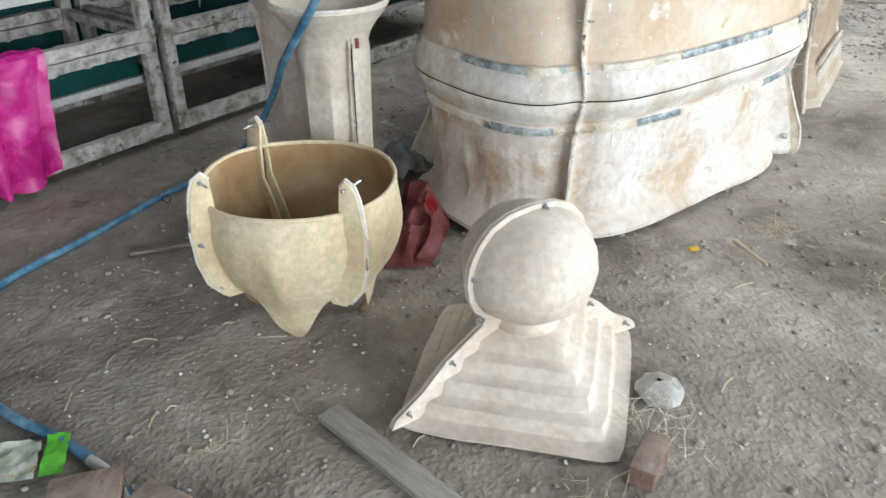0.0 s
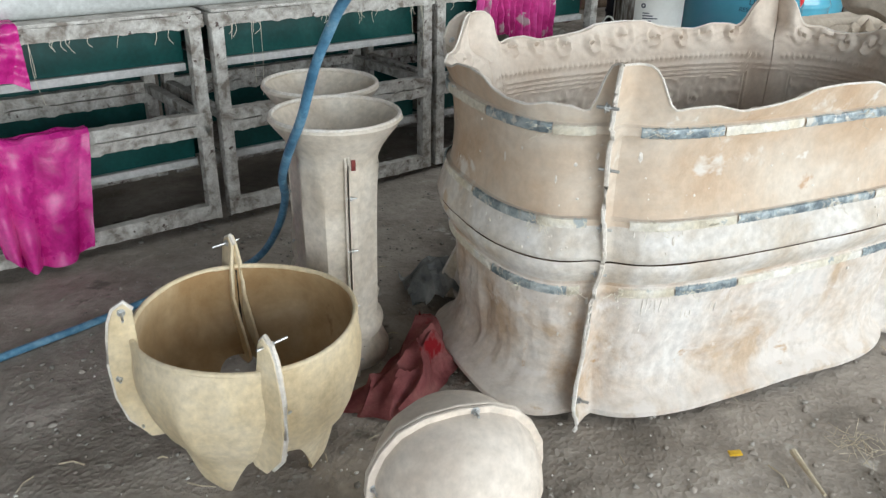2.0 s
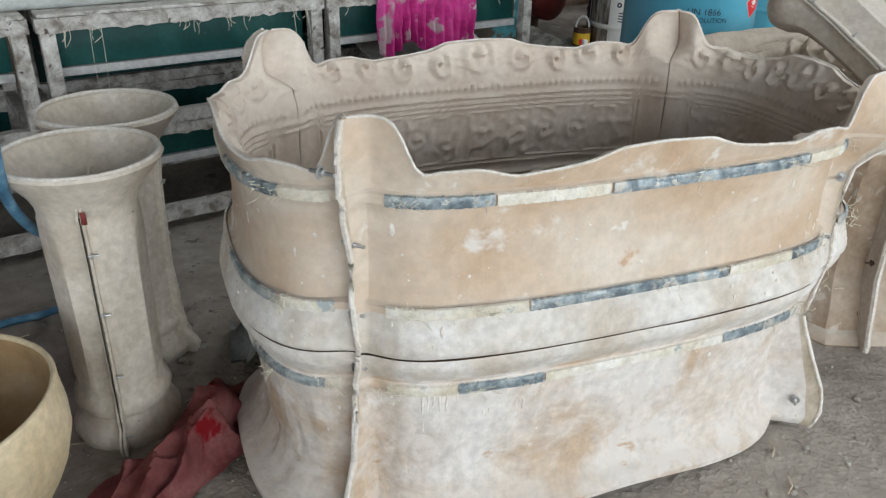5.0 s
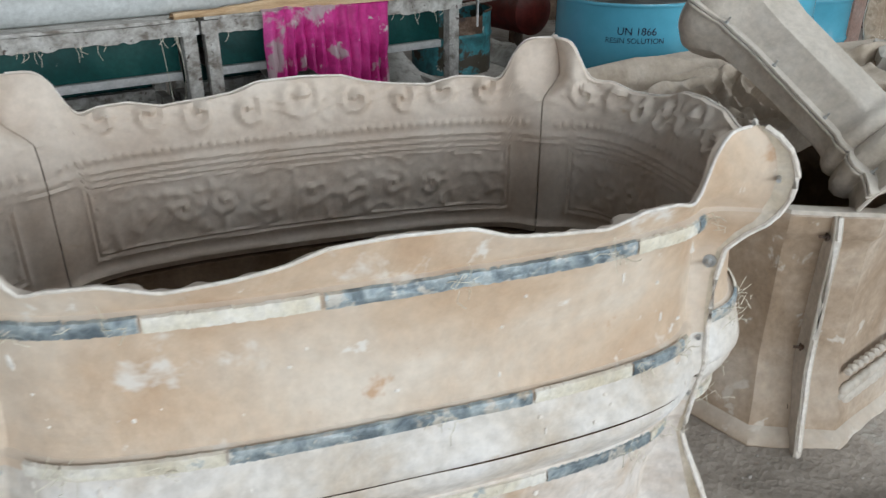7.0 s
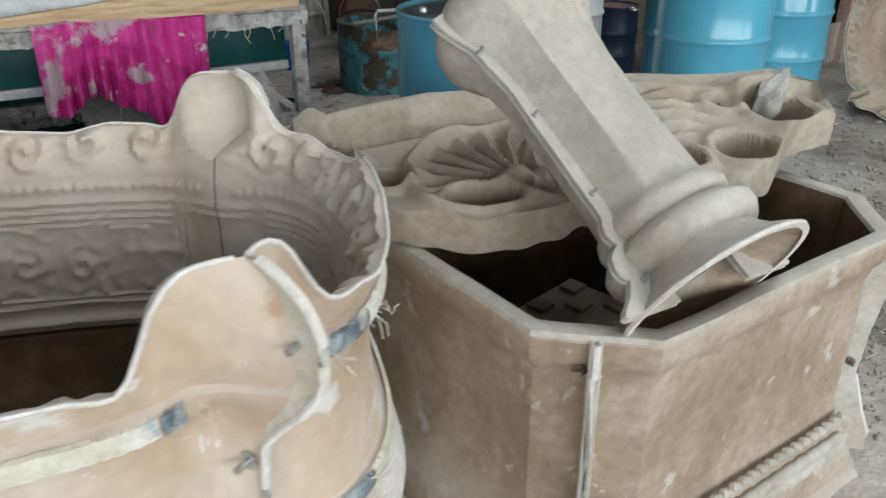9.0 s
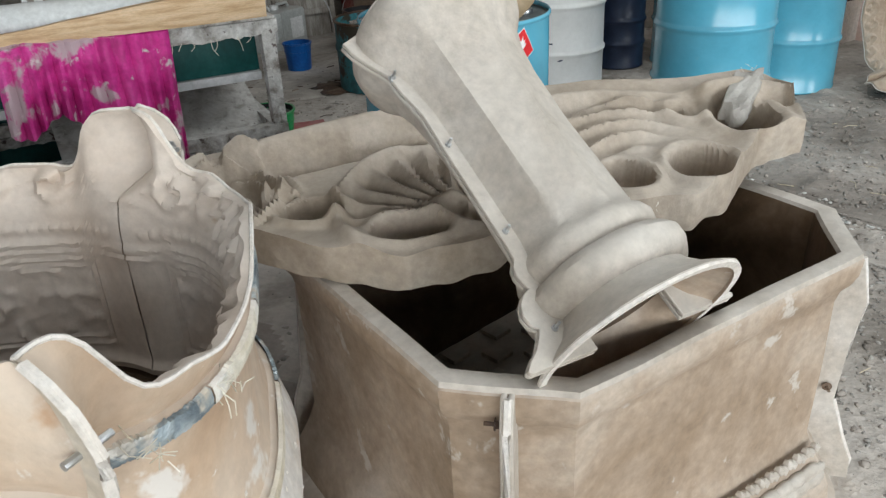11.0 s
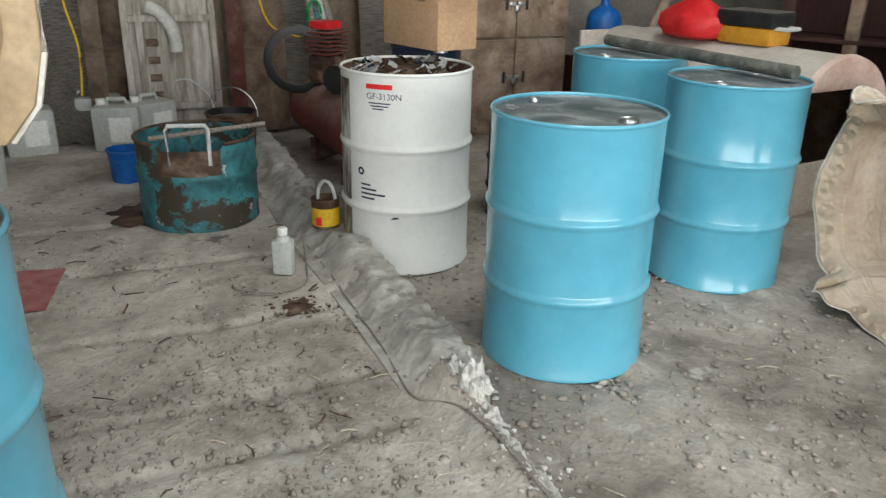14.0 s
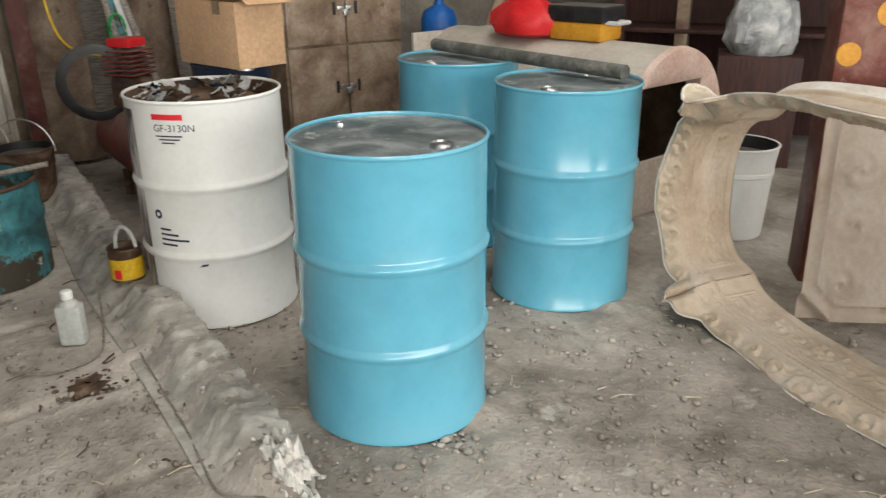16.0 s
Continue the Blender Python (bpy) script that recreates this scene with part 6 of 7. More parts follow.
board(6.45, -6.86, 0.42, 1.5, 4, -3, "brownwood", "beige dusty board behind the pipes", relief=0.02)
board(7.02, -6.70, 0.22, 1.9, 5, 0, "brownwood", "narrow beige plank beside the cabinet")
board(3.62, -6.50, 0.42, 1.2, 14, 8, "boxres", "curved brown mould panel leaning against the wall", relief=0.06)
board(4.9, -6.9, 0.5, 2.1, 3, 0, "brownwood", "dusty beige panel against the wall", relief=0.02)
board(4.6, -6.55, 0.55, 0.35, 40, -25, "greywood", "tilted dusty board end above the jerrycans", roll=35)


def build_door_frame():
    ob = thing("old_door", SHED @ pose(5.22, 6.72, 0.03) @ pose(0, 0, 0, -4, 0, 0), "whitewashed wooden door frame leaning on the wall, paint-crusted", "frame")
    part("backing", bm_box(0.56, 0.012, 1.95, (0, 0.02, 0.975), 0.002), "limewash", ob)
    for x in (-0.29, -0.20, 0.29):
        part("stile", bm_box(0.045, 0.045, 1.95, (x, 0, 0.975), 0.006), "limewash", ob)
    for z in (0.22, 0.82, 1.42):
        part("rail", bm_box(0.60, 0.04, 0.045, (0, -0.004, z), 0.006), "limewash", ob)
    for z in (0.30, 0.42, 0.54, 0.66):
        part("dark_slot", bm_box(0.075, 0.012, 0.05, (-0.12, 0.006, z), 0.004), "rust", ob)
    part("rag", bm_tube(smooth_path([(-0.14, -0.05, 0.90), (-0.06, -0.06, 0.86), (0.02, -0.06, 0.74), (0.03, -0.05, 0.60)], 5), 0.045, 10), "chalk", ob, "crumpled white rag")
    part("cord", bm_tube(smooth_path([(0.0, -0.04, 0.40), (0.10, -0.06, 0.40), (0.22, -0.08, 0.28), (0.25, -0.09, 0.12)], 6), 0.006, 6), "strip", ob)
    return ob


build_door_frame()
for k, (s, mt) in enumerate(((6.30, "greywood"), (6.37, "teal"), (6.44, "strip"), (6.52, "greywood"))):
    solid("metal_pipe", bm_tube([(0, 0, 0), (0, 0, 1.9)], 0.024, 12), mt, SHED @ pose(s, 6.50, 0.03, -6, -8 - 2 * k, 0), "long pipe leaning against the wall", "pipe", "leaning pipes")
solid("hose_coil", merge(bm_tube([(0.05 * math.sin(t), -0.02 * t / 6, 0.10 * math.cos(t)) for t in [0.4 * i for i in range(48)]], 0.010, 6), bm_tube([(0, 0, -0.1), (0.02, 0, -0.4)], 0.01, 6)), "greenp", SHED @ pose(6.20, 6.62, 0.88), "green hose coil hanging on the wall", "hose")
solid("hanging_rope", bm_tube(smooth_path([(0, 0, 1.3), (0.02, -0.02, 0.9), (0.10, -0.03, 0.7), (0.3, 0, 0.62)], 6), 0.008, 6), "yellow", SHED @ pose(5.80, 6.62, 0.1), "thin yellow cord hanging on the wall", "cord")
solid("hanging_rope", bm_tube(smooth_path([(0, 0, 1.0), (-0.03, 0, 0.8), (0.02, 0, 0.5), (0.0, 0, 0.2)], 6), 0.008, 6), "yellow", SHED @ pose(4.62, 6.45, 0.2), "thin yellow cord hanging under the fan", "cord")


def build_fan():
    ob = thing("fan", SHED @ pose(4.33, 6.25, 1.12) @ pose(0, 0, 0, 15, 20, 0), "dusty white wall fan with wire cage, at rest", "fan")
    for i in range(40):
        a = 2 * math.pi * i / 40
        b = bm_tube([(r * math.cos(a + k), -y, r * math.sin(a + k)) for r, y, k in ((0.04, 0.09, 0), (0.12, 0.085, 0.12), (0.19, 0.05, 0.2), (0.215, 0.0, 0.24), (0.19, -0.05, 0.2), (0.05, -0.08, 0))], 0.0022, 4)
        part("cage_wire", b, "strip", ob)
    part("hub", bm_tube([(0, -0.10, 0), (0, 0.16, 0)], 0.05, 16), "strip", ob)
    for k in range(3):
        b = bm_grid([[(0.04 + 0.14 * i / 6, 0.02 * (j - 2) * 0.5, (j / 4 - 0.5) * (0.06 + 0.08 * i / 6)) for j in range(5)] for i in range(7)])
        bmesh.ops.solidify(b, geom=b.faces[:], thickness=0.002)
        bmesh.ops.rotate(b, cent=(0, 0, 0), matrix=Matrix.Rotation(radians(120 * k), 3, "Y"), verts=b.verts)
        part("blade", b, "greywood", ob)
    part("bracket", bm_tube([(0, 0.14, 0), (0, 0.42, 0.12)], 0.02, 8), "strip", ob)
    return ob


build_fan()


# ---- dark shelving beyond the pillar
def build_dark_shelf():
    m = frame_of((1.75, 10.75, 0), (1, -0.12))
    ob = thing("timber_shelf", m, "dark reddish timber shelving with boards and clutter", "shelf")
    for x in (0.0, 0.45, 1.0, 1.9, 2.8):
        part("post", bm_box(0.09, 0.09, 2.4, (x, 0, 1.2), 0.006), "darkwood" if x != 0.45 else "brownwood", ob)
    for z in (0.35, 0.78, 1.3):
        part("board", bm_box(3.0, 0.5, 0.03, (1.4, 0.2, z), 0.004), "darkwood", ob)
    part("back_board", bm_box(3.1, 0.02, 2.4, (1.4, 0.48, 1.2), 0.002), "darkwood", ob)
    return ob


build_dark_shelf()
film = bm_revolve([(0.18, 0.0), (0.22, 0.08), (0.21, 0.2), (0.17, 0.32), (0.09, 0.38), (0.02, 0.40)], 40, lambda a, z: 0.045 * nz(math.cos(a) * 4, math.sin(a) * 4, z * 11), caps=(True, True))
solid("plastic_sack", film, "film", pose(2.70, 10.25, 0.70), "crumpled clear plastic sack on a stand", "sack")
solid("wooden_stand", bm_box(0.5, 0.4, 0.70, (0, 0, 0.35), 0.008), "darkwood", pose(2.70, 10.25, 0), "dark wooden stand under the plastic sack", "stand")


# ---- racks along the shed, crusted white steel with dark green panels
RO = Vector((-1.169, 3.166, 0))
RACK = frame_of(RO, ALONG)      # x along the front, y back into the rack


def bm_bar(x0, x1, y0, y1, z0, z1, seed=0, crust=0.0):
    """A rail with slightly uneven, crusted faces."""
    n = max(2, int((x1 - x0) / 0.02))
    rows = []
    for i in range(n + 1):
        x = x0 + (x1 - x0) * i / n
        c = [crust * max(0, nz(x * 22, k * 3.1, seed)) for k in range(4)]
        drip = crust * 2.2 * max(0, nz(x * 34, 7.7, seed))
        rows.append([(x, y0 - c[0], z0 - drip), (x, y1, z0), (x, y1, z1 + c[2]), (x, y0 - c[3] * 0.5, z1 + c[2])])
    b = bm_grid(rows, close_v=True)
    b.verts.ensure_lookup_table()
    b.faces.new([b.verts[j] for j in range(4)])
    b.faces.new([b.verts[n * 4 + 3 - j] for j in range(4)])
    return b


def build_rack(x0, x1, label, lower=True):
    ob = thing("storage_rack", RACK, label, "rack", "storage racks")
    for x in (x0, x1 - 0.05):
        for y in (0.0, 0.62):
            b = bm_box(0.05, 0.05, 0.80, (x + 0.025, y + 0.025, 0.425 + 0.02), 0.004)
            part("post", b, "rack", ob)
    for y in (-0.004, 0.63):
        part("top_rail", bm_bar(x0 - 0.01, x1 + 0.01, y, y + 0.05, 0.826, 0.872, x0, 0.007), "rack", ob)
        part("mid_rail", bm_bar(x0, x1, y, y + 0.045, 0.452, 0.496, x0 + 1, 0.007), "rack", ob)
        part("mid_rail", bm_bar(x0, x1, y + 0.004, y + 0.04, 0.404, 0.444, x0 + 2, 0.008), "rack", ob)
        part("bottom_rail", bm_bar(x0, x1, y + 0.004, y + 0.045, 0.045, 0.105, x0 + 3, 0.004), "rack", ob)
    for x in (x0 + 0.004, x1 - 0.05):
        for z in (0.826, 0.45):
            part("cross_rail", bm_box(0.04, 0.60, 0.04, (x + 0.02, 0.33, z + 0.02), 0.003), "rack", ob)
    for z0, z1 in ((0.688, 0.822), (0.300, 0.402)):
        part("green_panel", bm_box(x1 - x0 - 0.11, 0.012, z1 - z0, ((x0 + x1) / 2, 0.085, (z0 + z1) / 2), 0.002), "green", ob, "dark green painted panel")
        part("pale_strip", bm_box(x1 - x0 - 0.11, 0.03, 0.03, ((x0 + x1) / 2, 0.075, z0 - 0.017), 0.003), "strip", ob, "pale grey metal strip")
        part("shelf_tray", bm_box(x1 - x0 - 0.11, 0.52, 0.008, ((x0 + x1) / 2, 0.35, z0 - 0.034), 0.002), "greywood", ob)
    part("tabletop", bm_box(x1 - x0, 0.68, 0.012, ((x0 + x1) / 2, 0.325, 0.882), 0.002), "rack", ob)
    part("back_panel", bm_box(x1 - x0, 0.01, 0.78, ((x0 + x1) / 2, 0.70, 0.46), 0.001), "green", ob)
    rnd = random.Random(int(x0 * 10) + 50)
    b = bmesh.new()
    for _ in range(26):
        x = rnd.uniform(x0 + 0.05, x1 - 0.05)
        l = rnd.uniform(0.02, 0.06) if rnd.random() < 0.8 else rnd.uniform(0.1, 0.3)
        bm_tube(smooth_path([(x, -0.012, 0.83), (x + rnd.uniform(-0.01, 0.01), -0.018, 0.83 - l * 0.5), (x + rnd.uniform(-0.02, 0.02), -0.014, 0.83 - l)], 3), 0.0012, 4, b)
    tagged(part("hanging_threads", b, "fibre", ob, "stringy resin threads"), kind="stuff")
    return ob


build_rack(-2.55, -1.30, "crusted white steel rack with dark green panels")
build_rack(-1.24, 0.03, "crusted white steel rack with green panels, pink plastic over rail")
build_rack(0.07, 1.13, "crusted white steel rack with dark green panels and resin threads")
build_rack(1.16, 2.26, "crusted white steel workbench with green panels, cloth over it")
solid("slanted_board", bm_box(0.75, 0.5, 0.012, (0, 0, 0), 0.003), "rack", RACK @ pose(1.85, 0.30, 0.53, 24, 3, 4), "pale dusty board lying slanted on the bench shelf", "board")

pipe = bm_tube([(x, 0.10 + 0.01 * math.sin(x), 0.944) for x in np.linspace(-2.2, 2.02, 24)], 0.056, 24)
solid("plastic_pipe", pipe, "pvc", RACK, "long dusty grey-white plastic pipe lying on the racks", "pipe")
tr = []
for i in range(30):
    x = 1.05 + 1.18 * i / 29
    hgt = 0.02 + 0.085 * float(sm(0.0, 1.0, i / 29)) + 0.004 * nz(i * 0.4)
    tr.append([(x, -0.03 + 0.015 * math.sin(i * 0.2) - 0.02 * t * (1 - t), 0.889 + hgt * t) for t in (0, 0.33, 0.66, 1.0)] + [(x, 0.005 + 0.03 * t, 0.889 + hgt * (1 - t)) for t in (0, 0.5, 1)])
trb = bm_grid(tr, close_v=True)
solid("wooden_trough", trb, "wood", RACK, "pale tan plywood offcut lying along the bench edge", "wood")


def drape(x0, x1, z_top, low, seed, folds=7, amp=0.02, back=0.12, n=60, mz=34, taper=0.0):
    """A cloth hanging over the front rail; low(x) gives its lower edge."""
    rows = []
    for i in range(n + 1):
        x = x0 + (x1 - x0) * i / n
        row = []
        for j in range(mz + 1):
            t = j / mz
            if t < 0.25:
                row.append((x + 0.01 * nz(x * 9, t, seed), back * (1 - t / 0.25) - 0.02 * (t / 0.25), z_top + 0.012 + 0.010 * nz(x * 14, t * 4, seed)))
            else:
                q = (t - 0.25) / 0.75
                f = amp * (0.35 + q) * math.sin(folds * 6.28 * (x - x0) / (x1 - x0) + 2.2 * nz(x * 4, 2, seed) + q)
                row.append((x - taper * q * (x - 0.5 * (x0 + x1)) + 0.03 * q * nz(x * 5, 5, seed), -0.028 - abs(f) * 1.3 - 0.012 * nz(x * 12, q * 6, seed), z_top + 0.006 - (z_top - low(x)) * q + 0.006 * nz(x * 16, 8, seed) * q))
        rows.append(row)
    return bm_grid(rows)


solid("pink_cloth", drape(1.37, 1.90, 0.888, lambda x: 0.63 - 0.30 * float(sm(1.62, 1.78, x)) + 0.03 * math.sin(x * 30), 2, 6, 0.028), "pink", RACK, "magenta cloth stained with plaster, hanging over the bench edge", "cloth")
solid("pink_plastic_sheet", drape(-0.86, -0.44, 0.505, lambda x: 0.03 + 0.05 * float(sm(-0.55, -0.44, x)) + 0.06 * float(sm(-0.72, -0.86, x)), 5, 1.6, 0.03, back=0.03, taper=0.28), "pinkbag", RACK, "shiny magenta plastic sheet hanging from the rack rail", "plastic sheet")
solid("pink_plastic_sheet", drape(-1.0, -0.60, 0.885, lambda x: 0.69 + 0.02 * math.sin(x * 25), 9, 1.5, 0.02, back=0.05), "pinkbag", RACK, "shiny magenta plastic sheet over the top rail", "plastic sheet")


# clutter standing on and behind the racks
def lump(x, y, z, r, h, mt, label, name="small_mould", seed=0, squash=(1, 1)):
    b = bm_revolve([(r * 0.9, 0), (r, h * 0.12), (r * 0.93, h * 0.4), (r * 0.7, h * 0.62), (r * 0.5, h * 0.8), (r * 0.42, h), (r * 0.34, h), (r * 0.4, h * 0.8)], 32, lambda a, zz: 0.12 * r * nz(math.cos(a) * 3 + seed, math.sin(a) * 3, zz * 9), caps=(True, False))
    bmesh.ops.scale(b, vec=(squash[0], squash[1], 1), verts=b.verts)
    return solid(name, b, mt, RACK @ Matrix.Translation((x, y, z)), label, "mould")


for k, (x, y, r, h, mt) in enumerate(((-1.6, 0.38, 0.16, 0.22, "greyres"), (-1.15, 0.42, 0.14, 0.18, "maroon"), (-0.75, 0.40, 0.17, 0.20, "greyres"), (-0.33, 0.38, 0.19, 0.15, "greyres"), (0.12, 0.42, 0.12, 0.26, "greywood"),
                                     (0.42, 0.36, 0.11, 0.20, "column"), (0.75, 0.45, 0.13, 0.22, "greyres"), (1.05, 0.40, 0.12, 0.16, "boxres"))):
    lump(x, y, 0.889, r, h, mt, "dusty resin mould piece standing on the rack top", seed=k * 2.3, squash=(1.2, 0.8))
tin = bm_revolve([(0.06, 0), (0.062, 0.01), (0.062, 0.15), (0.065, 0.155), (0.058, 0.155), (0.056, 0.13), (0.001, 0.13)], 28, caps=(True, True))
solid("red_tin", tin, "redpaint", RACK @ pose(1.30, 0.50, 0.889), "small dull red tin on the workbench", "tin")


def build_crate():
    ob = thing("plastic_crate", RACK @ pose(1.62, 0.52, 0.889), "white perforated plastic crate on the workbench", "crate")
    part("body", bm_box(0.26, 0.2, 0.16, (0, 0, 0.08), 0.01), "white", ob)
    for i in range(5):
        for j in range(3):
            part("hole", bm_box(0.022, 0.004, 0.012, (-0.10 + 0.05 * i, -0.101, 0.04 + 0.04 * j), 0.001), "greywood", ob)
    return ob


build_crate()
solid("white_box", bm_box(0.34, 0.2, 0.15, (0, 0, 0.075), 0.012), "pvc", RACK @ pose(1.98, 0.50, 0.889), "white plastic box on the workbench", "box")

# dark lumber and moulds on the floor far behind the racks
for k, (s, d, w, dp, h, mt, lb) in enumerate(((0.6, -6.3, 0.9, 0.6, 0.9, "greyres", "stack of dusty grey moulds"), (1.9, -6.2, 0.8, 0.7, 0.7, "brownwood", "dusty brown wooden chest"), (-0.8, -6.3, 1.0, 0.6, 1.1, "greywood", "grey wooden chest"),
                                             (2.7, -6.4, 0.5, 0.5, 1.0, "boxres", "tall brown mould box"))):
    b = bm_box(w, dp, h, (0, 0, h / 2), 0.03)
    solid("storage_chest", b, mt, SHED @ pose(s, -d, 0.02, 0, 0, 7 * (k % 3) - 7), lb + " by the far wall", "chest")

# ---- blue hose from above, down past the columns and round over the floor
hose_pts = [(0.14, 1.80, 3.2), (0.12, 1.84, 2.4), (0.03, 1.94, 1.65), (-0.125, 2.055, 1.21), (-0.21, 2.115, 1.075), (-0.28, 2.158, 0.955), (-0.34, 2.20, 0.815), (-0.415, 2.275, 0.695), (-0.49, 2.385, 0.575), (-0.55, 2.52, 0.45), (-0.64, 2.64, 0.29), (-0.76, 2.74, 0.13), (-0.89, 2.77, 0.03), (-1.02, 2.66, 0.013),
            (-1.19, 2.33, 0.013), (-1.34, 2.06, 0.013), (-1.375, 1.85, 0.013), (-1.28, 1.63, 0.013), (-1.07, 1.455, 0.013), (-0.90, 1.36, 0.013), (-0.765, 1.265, 0.013), (-0.66, 1.15, 0.013), (-0.58, 0.95, 0.013), (-0.6, 0.4, 0.013)]
hs = thing("blue_hose", Matrix(), "dusty blue rubber hose hanging down and curving over the floor", "hose")
part("hose", bm_tube(smooth_path(hose_pts, 8), 0.0125, 12), "hose", hs)
part("white_tape", bm_tube(smooth_path([(-0.80, 1.29, 0.0135), (-0.73, 1.235, 0.0135), (-0.665, 1.155, 0.0135)], 6), 0.0138, 12), "pvc", hs, "white wrapped section")
for t in ((-1.352, 1.95, 0.012), (-1.01, 2.59, 0.02)):
    part("wire_tie", bm_tube([(t[0] + 0.016 * math.cos(a), t[1] + 0.004 * math.sin(2 * a), t[2] + 0.016 * math.sin(a)) for a in [i * 0.52 for i in range(13)]], 0.002, 5), "black", hs)


# ---- red rag between column and tub
def build_rag():
    P = [(-0.24, 2.10), (-0.16, 2.00), (-0.03, 2.10), (0.035, 2.42), (-0.12, 2.66), (-0.19, 2.36)]
    rows = []
    for i in range(46):
        row = []
        t = i / 45
        for j in range(40):
            u = j / 39
            a = Vector(P[0]).lerp(Vector(P[2]), u).lerp(Vector(P[4]).lerp(Vector(P[3]), u), t)
            e = min(t, 1 - t, u, 1 - u)
            ridge = 1.3 * abs(nz(t * 2.6 + 1, u * 2.2, 3)) + 0.35 * abs(nz(t * 6, u * 5, 8))
            z = 0.012 + (0.10 * (1 - ridge * 1.3) + 0.07 * float(sm(0.2, 0.9, t))) * float(sm(0, 0.28, e))
            w = 0.035 * Vector((nz(t * 4, u * 4, 11), nz(t * 4, u * 4, 17)))
            row.append((a.x + w.x, a.y + w.y, max(z, 0.008)))
        rows.append(row)
    b = bm_grid(rows)
    bmesh.ops.solidify(b, geom=b.faces[:], thickness=0.004)
    return solid("red_rag", b, "rag", Matrix(), "crumpled dusty red cloth heaped on the floor by the tub", "cloth")


build_rag()
ps = bm_grid([[(x, y, 0.10 * max(0, 1 - (x * x + y * y) * 60) + 0.03 * nz(i * 0.5, j * 0.5, 6) + 0.02) for j in range(14) for y in [0.22 * (j / 13 - 0.5)]] for i in range(18) for x in [0.26 * (i / 17 - 0.5)]])
bmesh.ops.solidify(ps, geom=ps.faces[:], thickness=0.002)
solid("plastic_scrap", ps, "film", pose(-0.13, 2.86, 0.015, 0, 0, 30), "crumpled grey plastic scrap behind the tub", "plastic")

# ---- small things on the floor at the start
solid("wooden_strip", bm_box(0.56, 0.065, 0.018, (0.28, 0, 0.012), 0.003), "palewood", frame_of((-0.283, 1.432, 0.006), (0.69, -0.72)), "grey weathered wooden strip lying on the floor", "wood")
solid("wooden_strip", bm_box(0.34, 0.035, 0.012, (0, 0, 0.008), 0.002), "greywood", frame_of((-0.86, 2.27, 0.004), (0.95, 0.32)), "thin dusty batten half buried in dust", "wood")


def build_brick(m, label, sx=0.11, sy=0.09):
    b = bm_box(sx, sy, 0.055, (0, 0, 0.027), 0.008)
    for v in b.verts:
        v.co += Vector((nz(v.co.x * 30, v.co.y * 30), nz(v.co.y * 30, v.co.z * 30), nz(v.co.z * 30, v.co.x * 30))) * 0.006
    return solid("brick_piece", b, "brick", m, label, "brick", "brick pieces")


build_brick(pose(-0.76, 1.17, 0.0, 0, 0, 15), "broken dusty red brick piece on the floor", 0.15, 0.10)
build_brick(pose(-0.60, 1.13, 0.0, 0, 0, -25), "broken dusty red brick piece on the floor", 0.12, 0.10)
build_brick(pose(-0.44, 1.085, 0.0, 0, 0, 5), "broken dusty red brick piece on the floor", 0.14, 0.09)
build_brick(pose(0.44, 1.25, 0.0, 0, 0, 60), "broken dusty brick piece beside the finial base", 0.13, 0.06)
wr = thing("snack_wrapper", pose(-1.02, 1.265, 0.004, 0, 0, 14), "crumpled green and silver snack wrapper on the floor", "wrapper")
g = crumple(16, 12, 0.22, 0.13, 0.012, 0.5, 3)
part("foil", bm_grid([[(x, y, z + 0.02) for x, y, z in r] for r in g]), "foil", wr)
part("green_end", bm_grid([[(x, y, z + 0.0215) for x, y, z in r] for r in [[(0.12 + 0.05 * i / 5, 0.13 * (j / 9 - 0.5), 0.010 * nz(i, j * 0.6)) for j in range(10)] for i in range(6)]]), "lime", wr, "bright green wrapper end")
fl = bm_plate([(0, 0), (0.16, 0.0), (0.13, 0.06), (0.02, 0.22), (-0.06, 0.24), (-0.09, 0.05)], 0.012, 0.002)
solid("mould_offcut", fl, "pinkish", pose(-1.17, 1.40, 0.0, -25, 0, -35), "pale resin mould offcut with bolt holes propped on the floor", "mould")
solid("yellow_chip", bm_box(0.035, 0.018, 0.006, (0, 0, 0.004), 0.002), "yellow", pose(0.817, 2.191, 0.008, 5, 0, 20), "small yellow plastic chip on the floor", "chip")
solid("pale_stick", bm_tube([(0, 0.07, 0.012), (0.02, 0, 0.014), (0.05, -0.08, 0.010)], 0.007, 8, taper=lambda t: 1.4 - 0.8 * t), "straw", pose(0.965, 2.16, 0.004), "pale splintered stick on the floor", "stick")
solid("plaster_chunk", bm_revolve([(0.055, 0), (0.06, 0.015), (0.045, 0.035), (0.002, 0.045)], 14, lambda a, z: 0.018 * nz(math.cos(a) * 3, math.sin(a) * 3, z * 30), caps=(True, True)), "chalk", pose(0.53, 1.50, 0.0), "white plaster chunk on the dirt floor", "rubble")
solid("fibre_wisp", tuft((0, 0, 0.012), 0.055, 90, 0.09, random.Random(21), 0.1), "fibre", pose(0.50, 1.36, 0.004), "tangled wisp of glass fibre on the floor", "fibre")
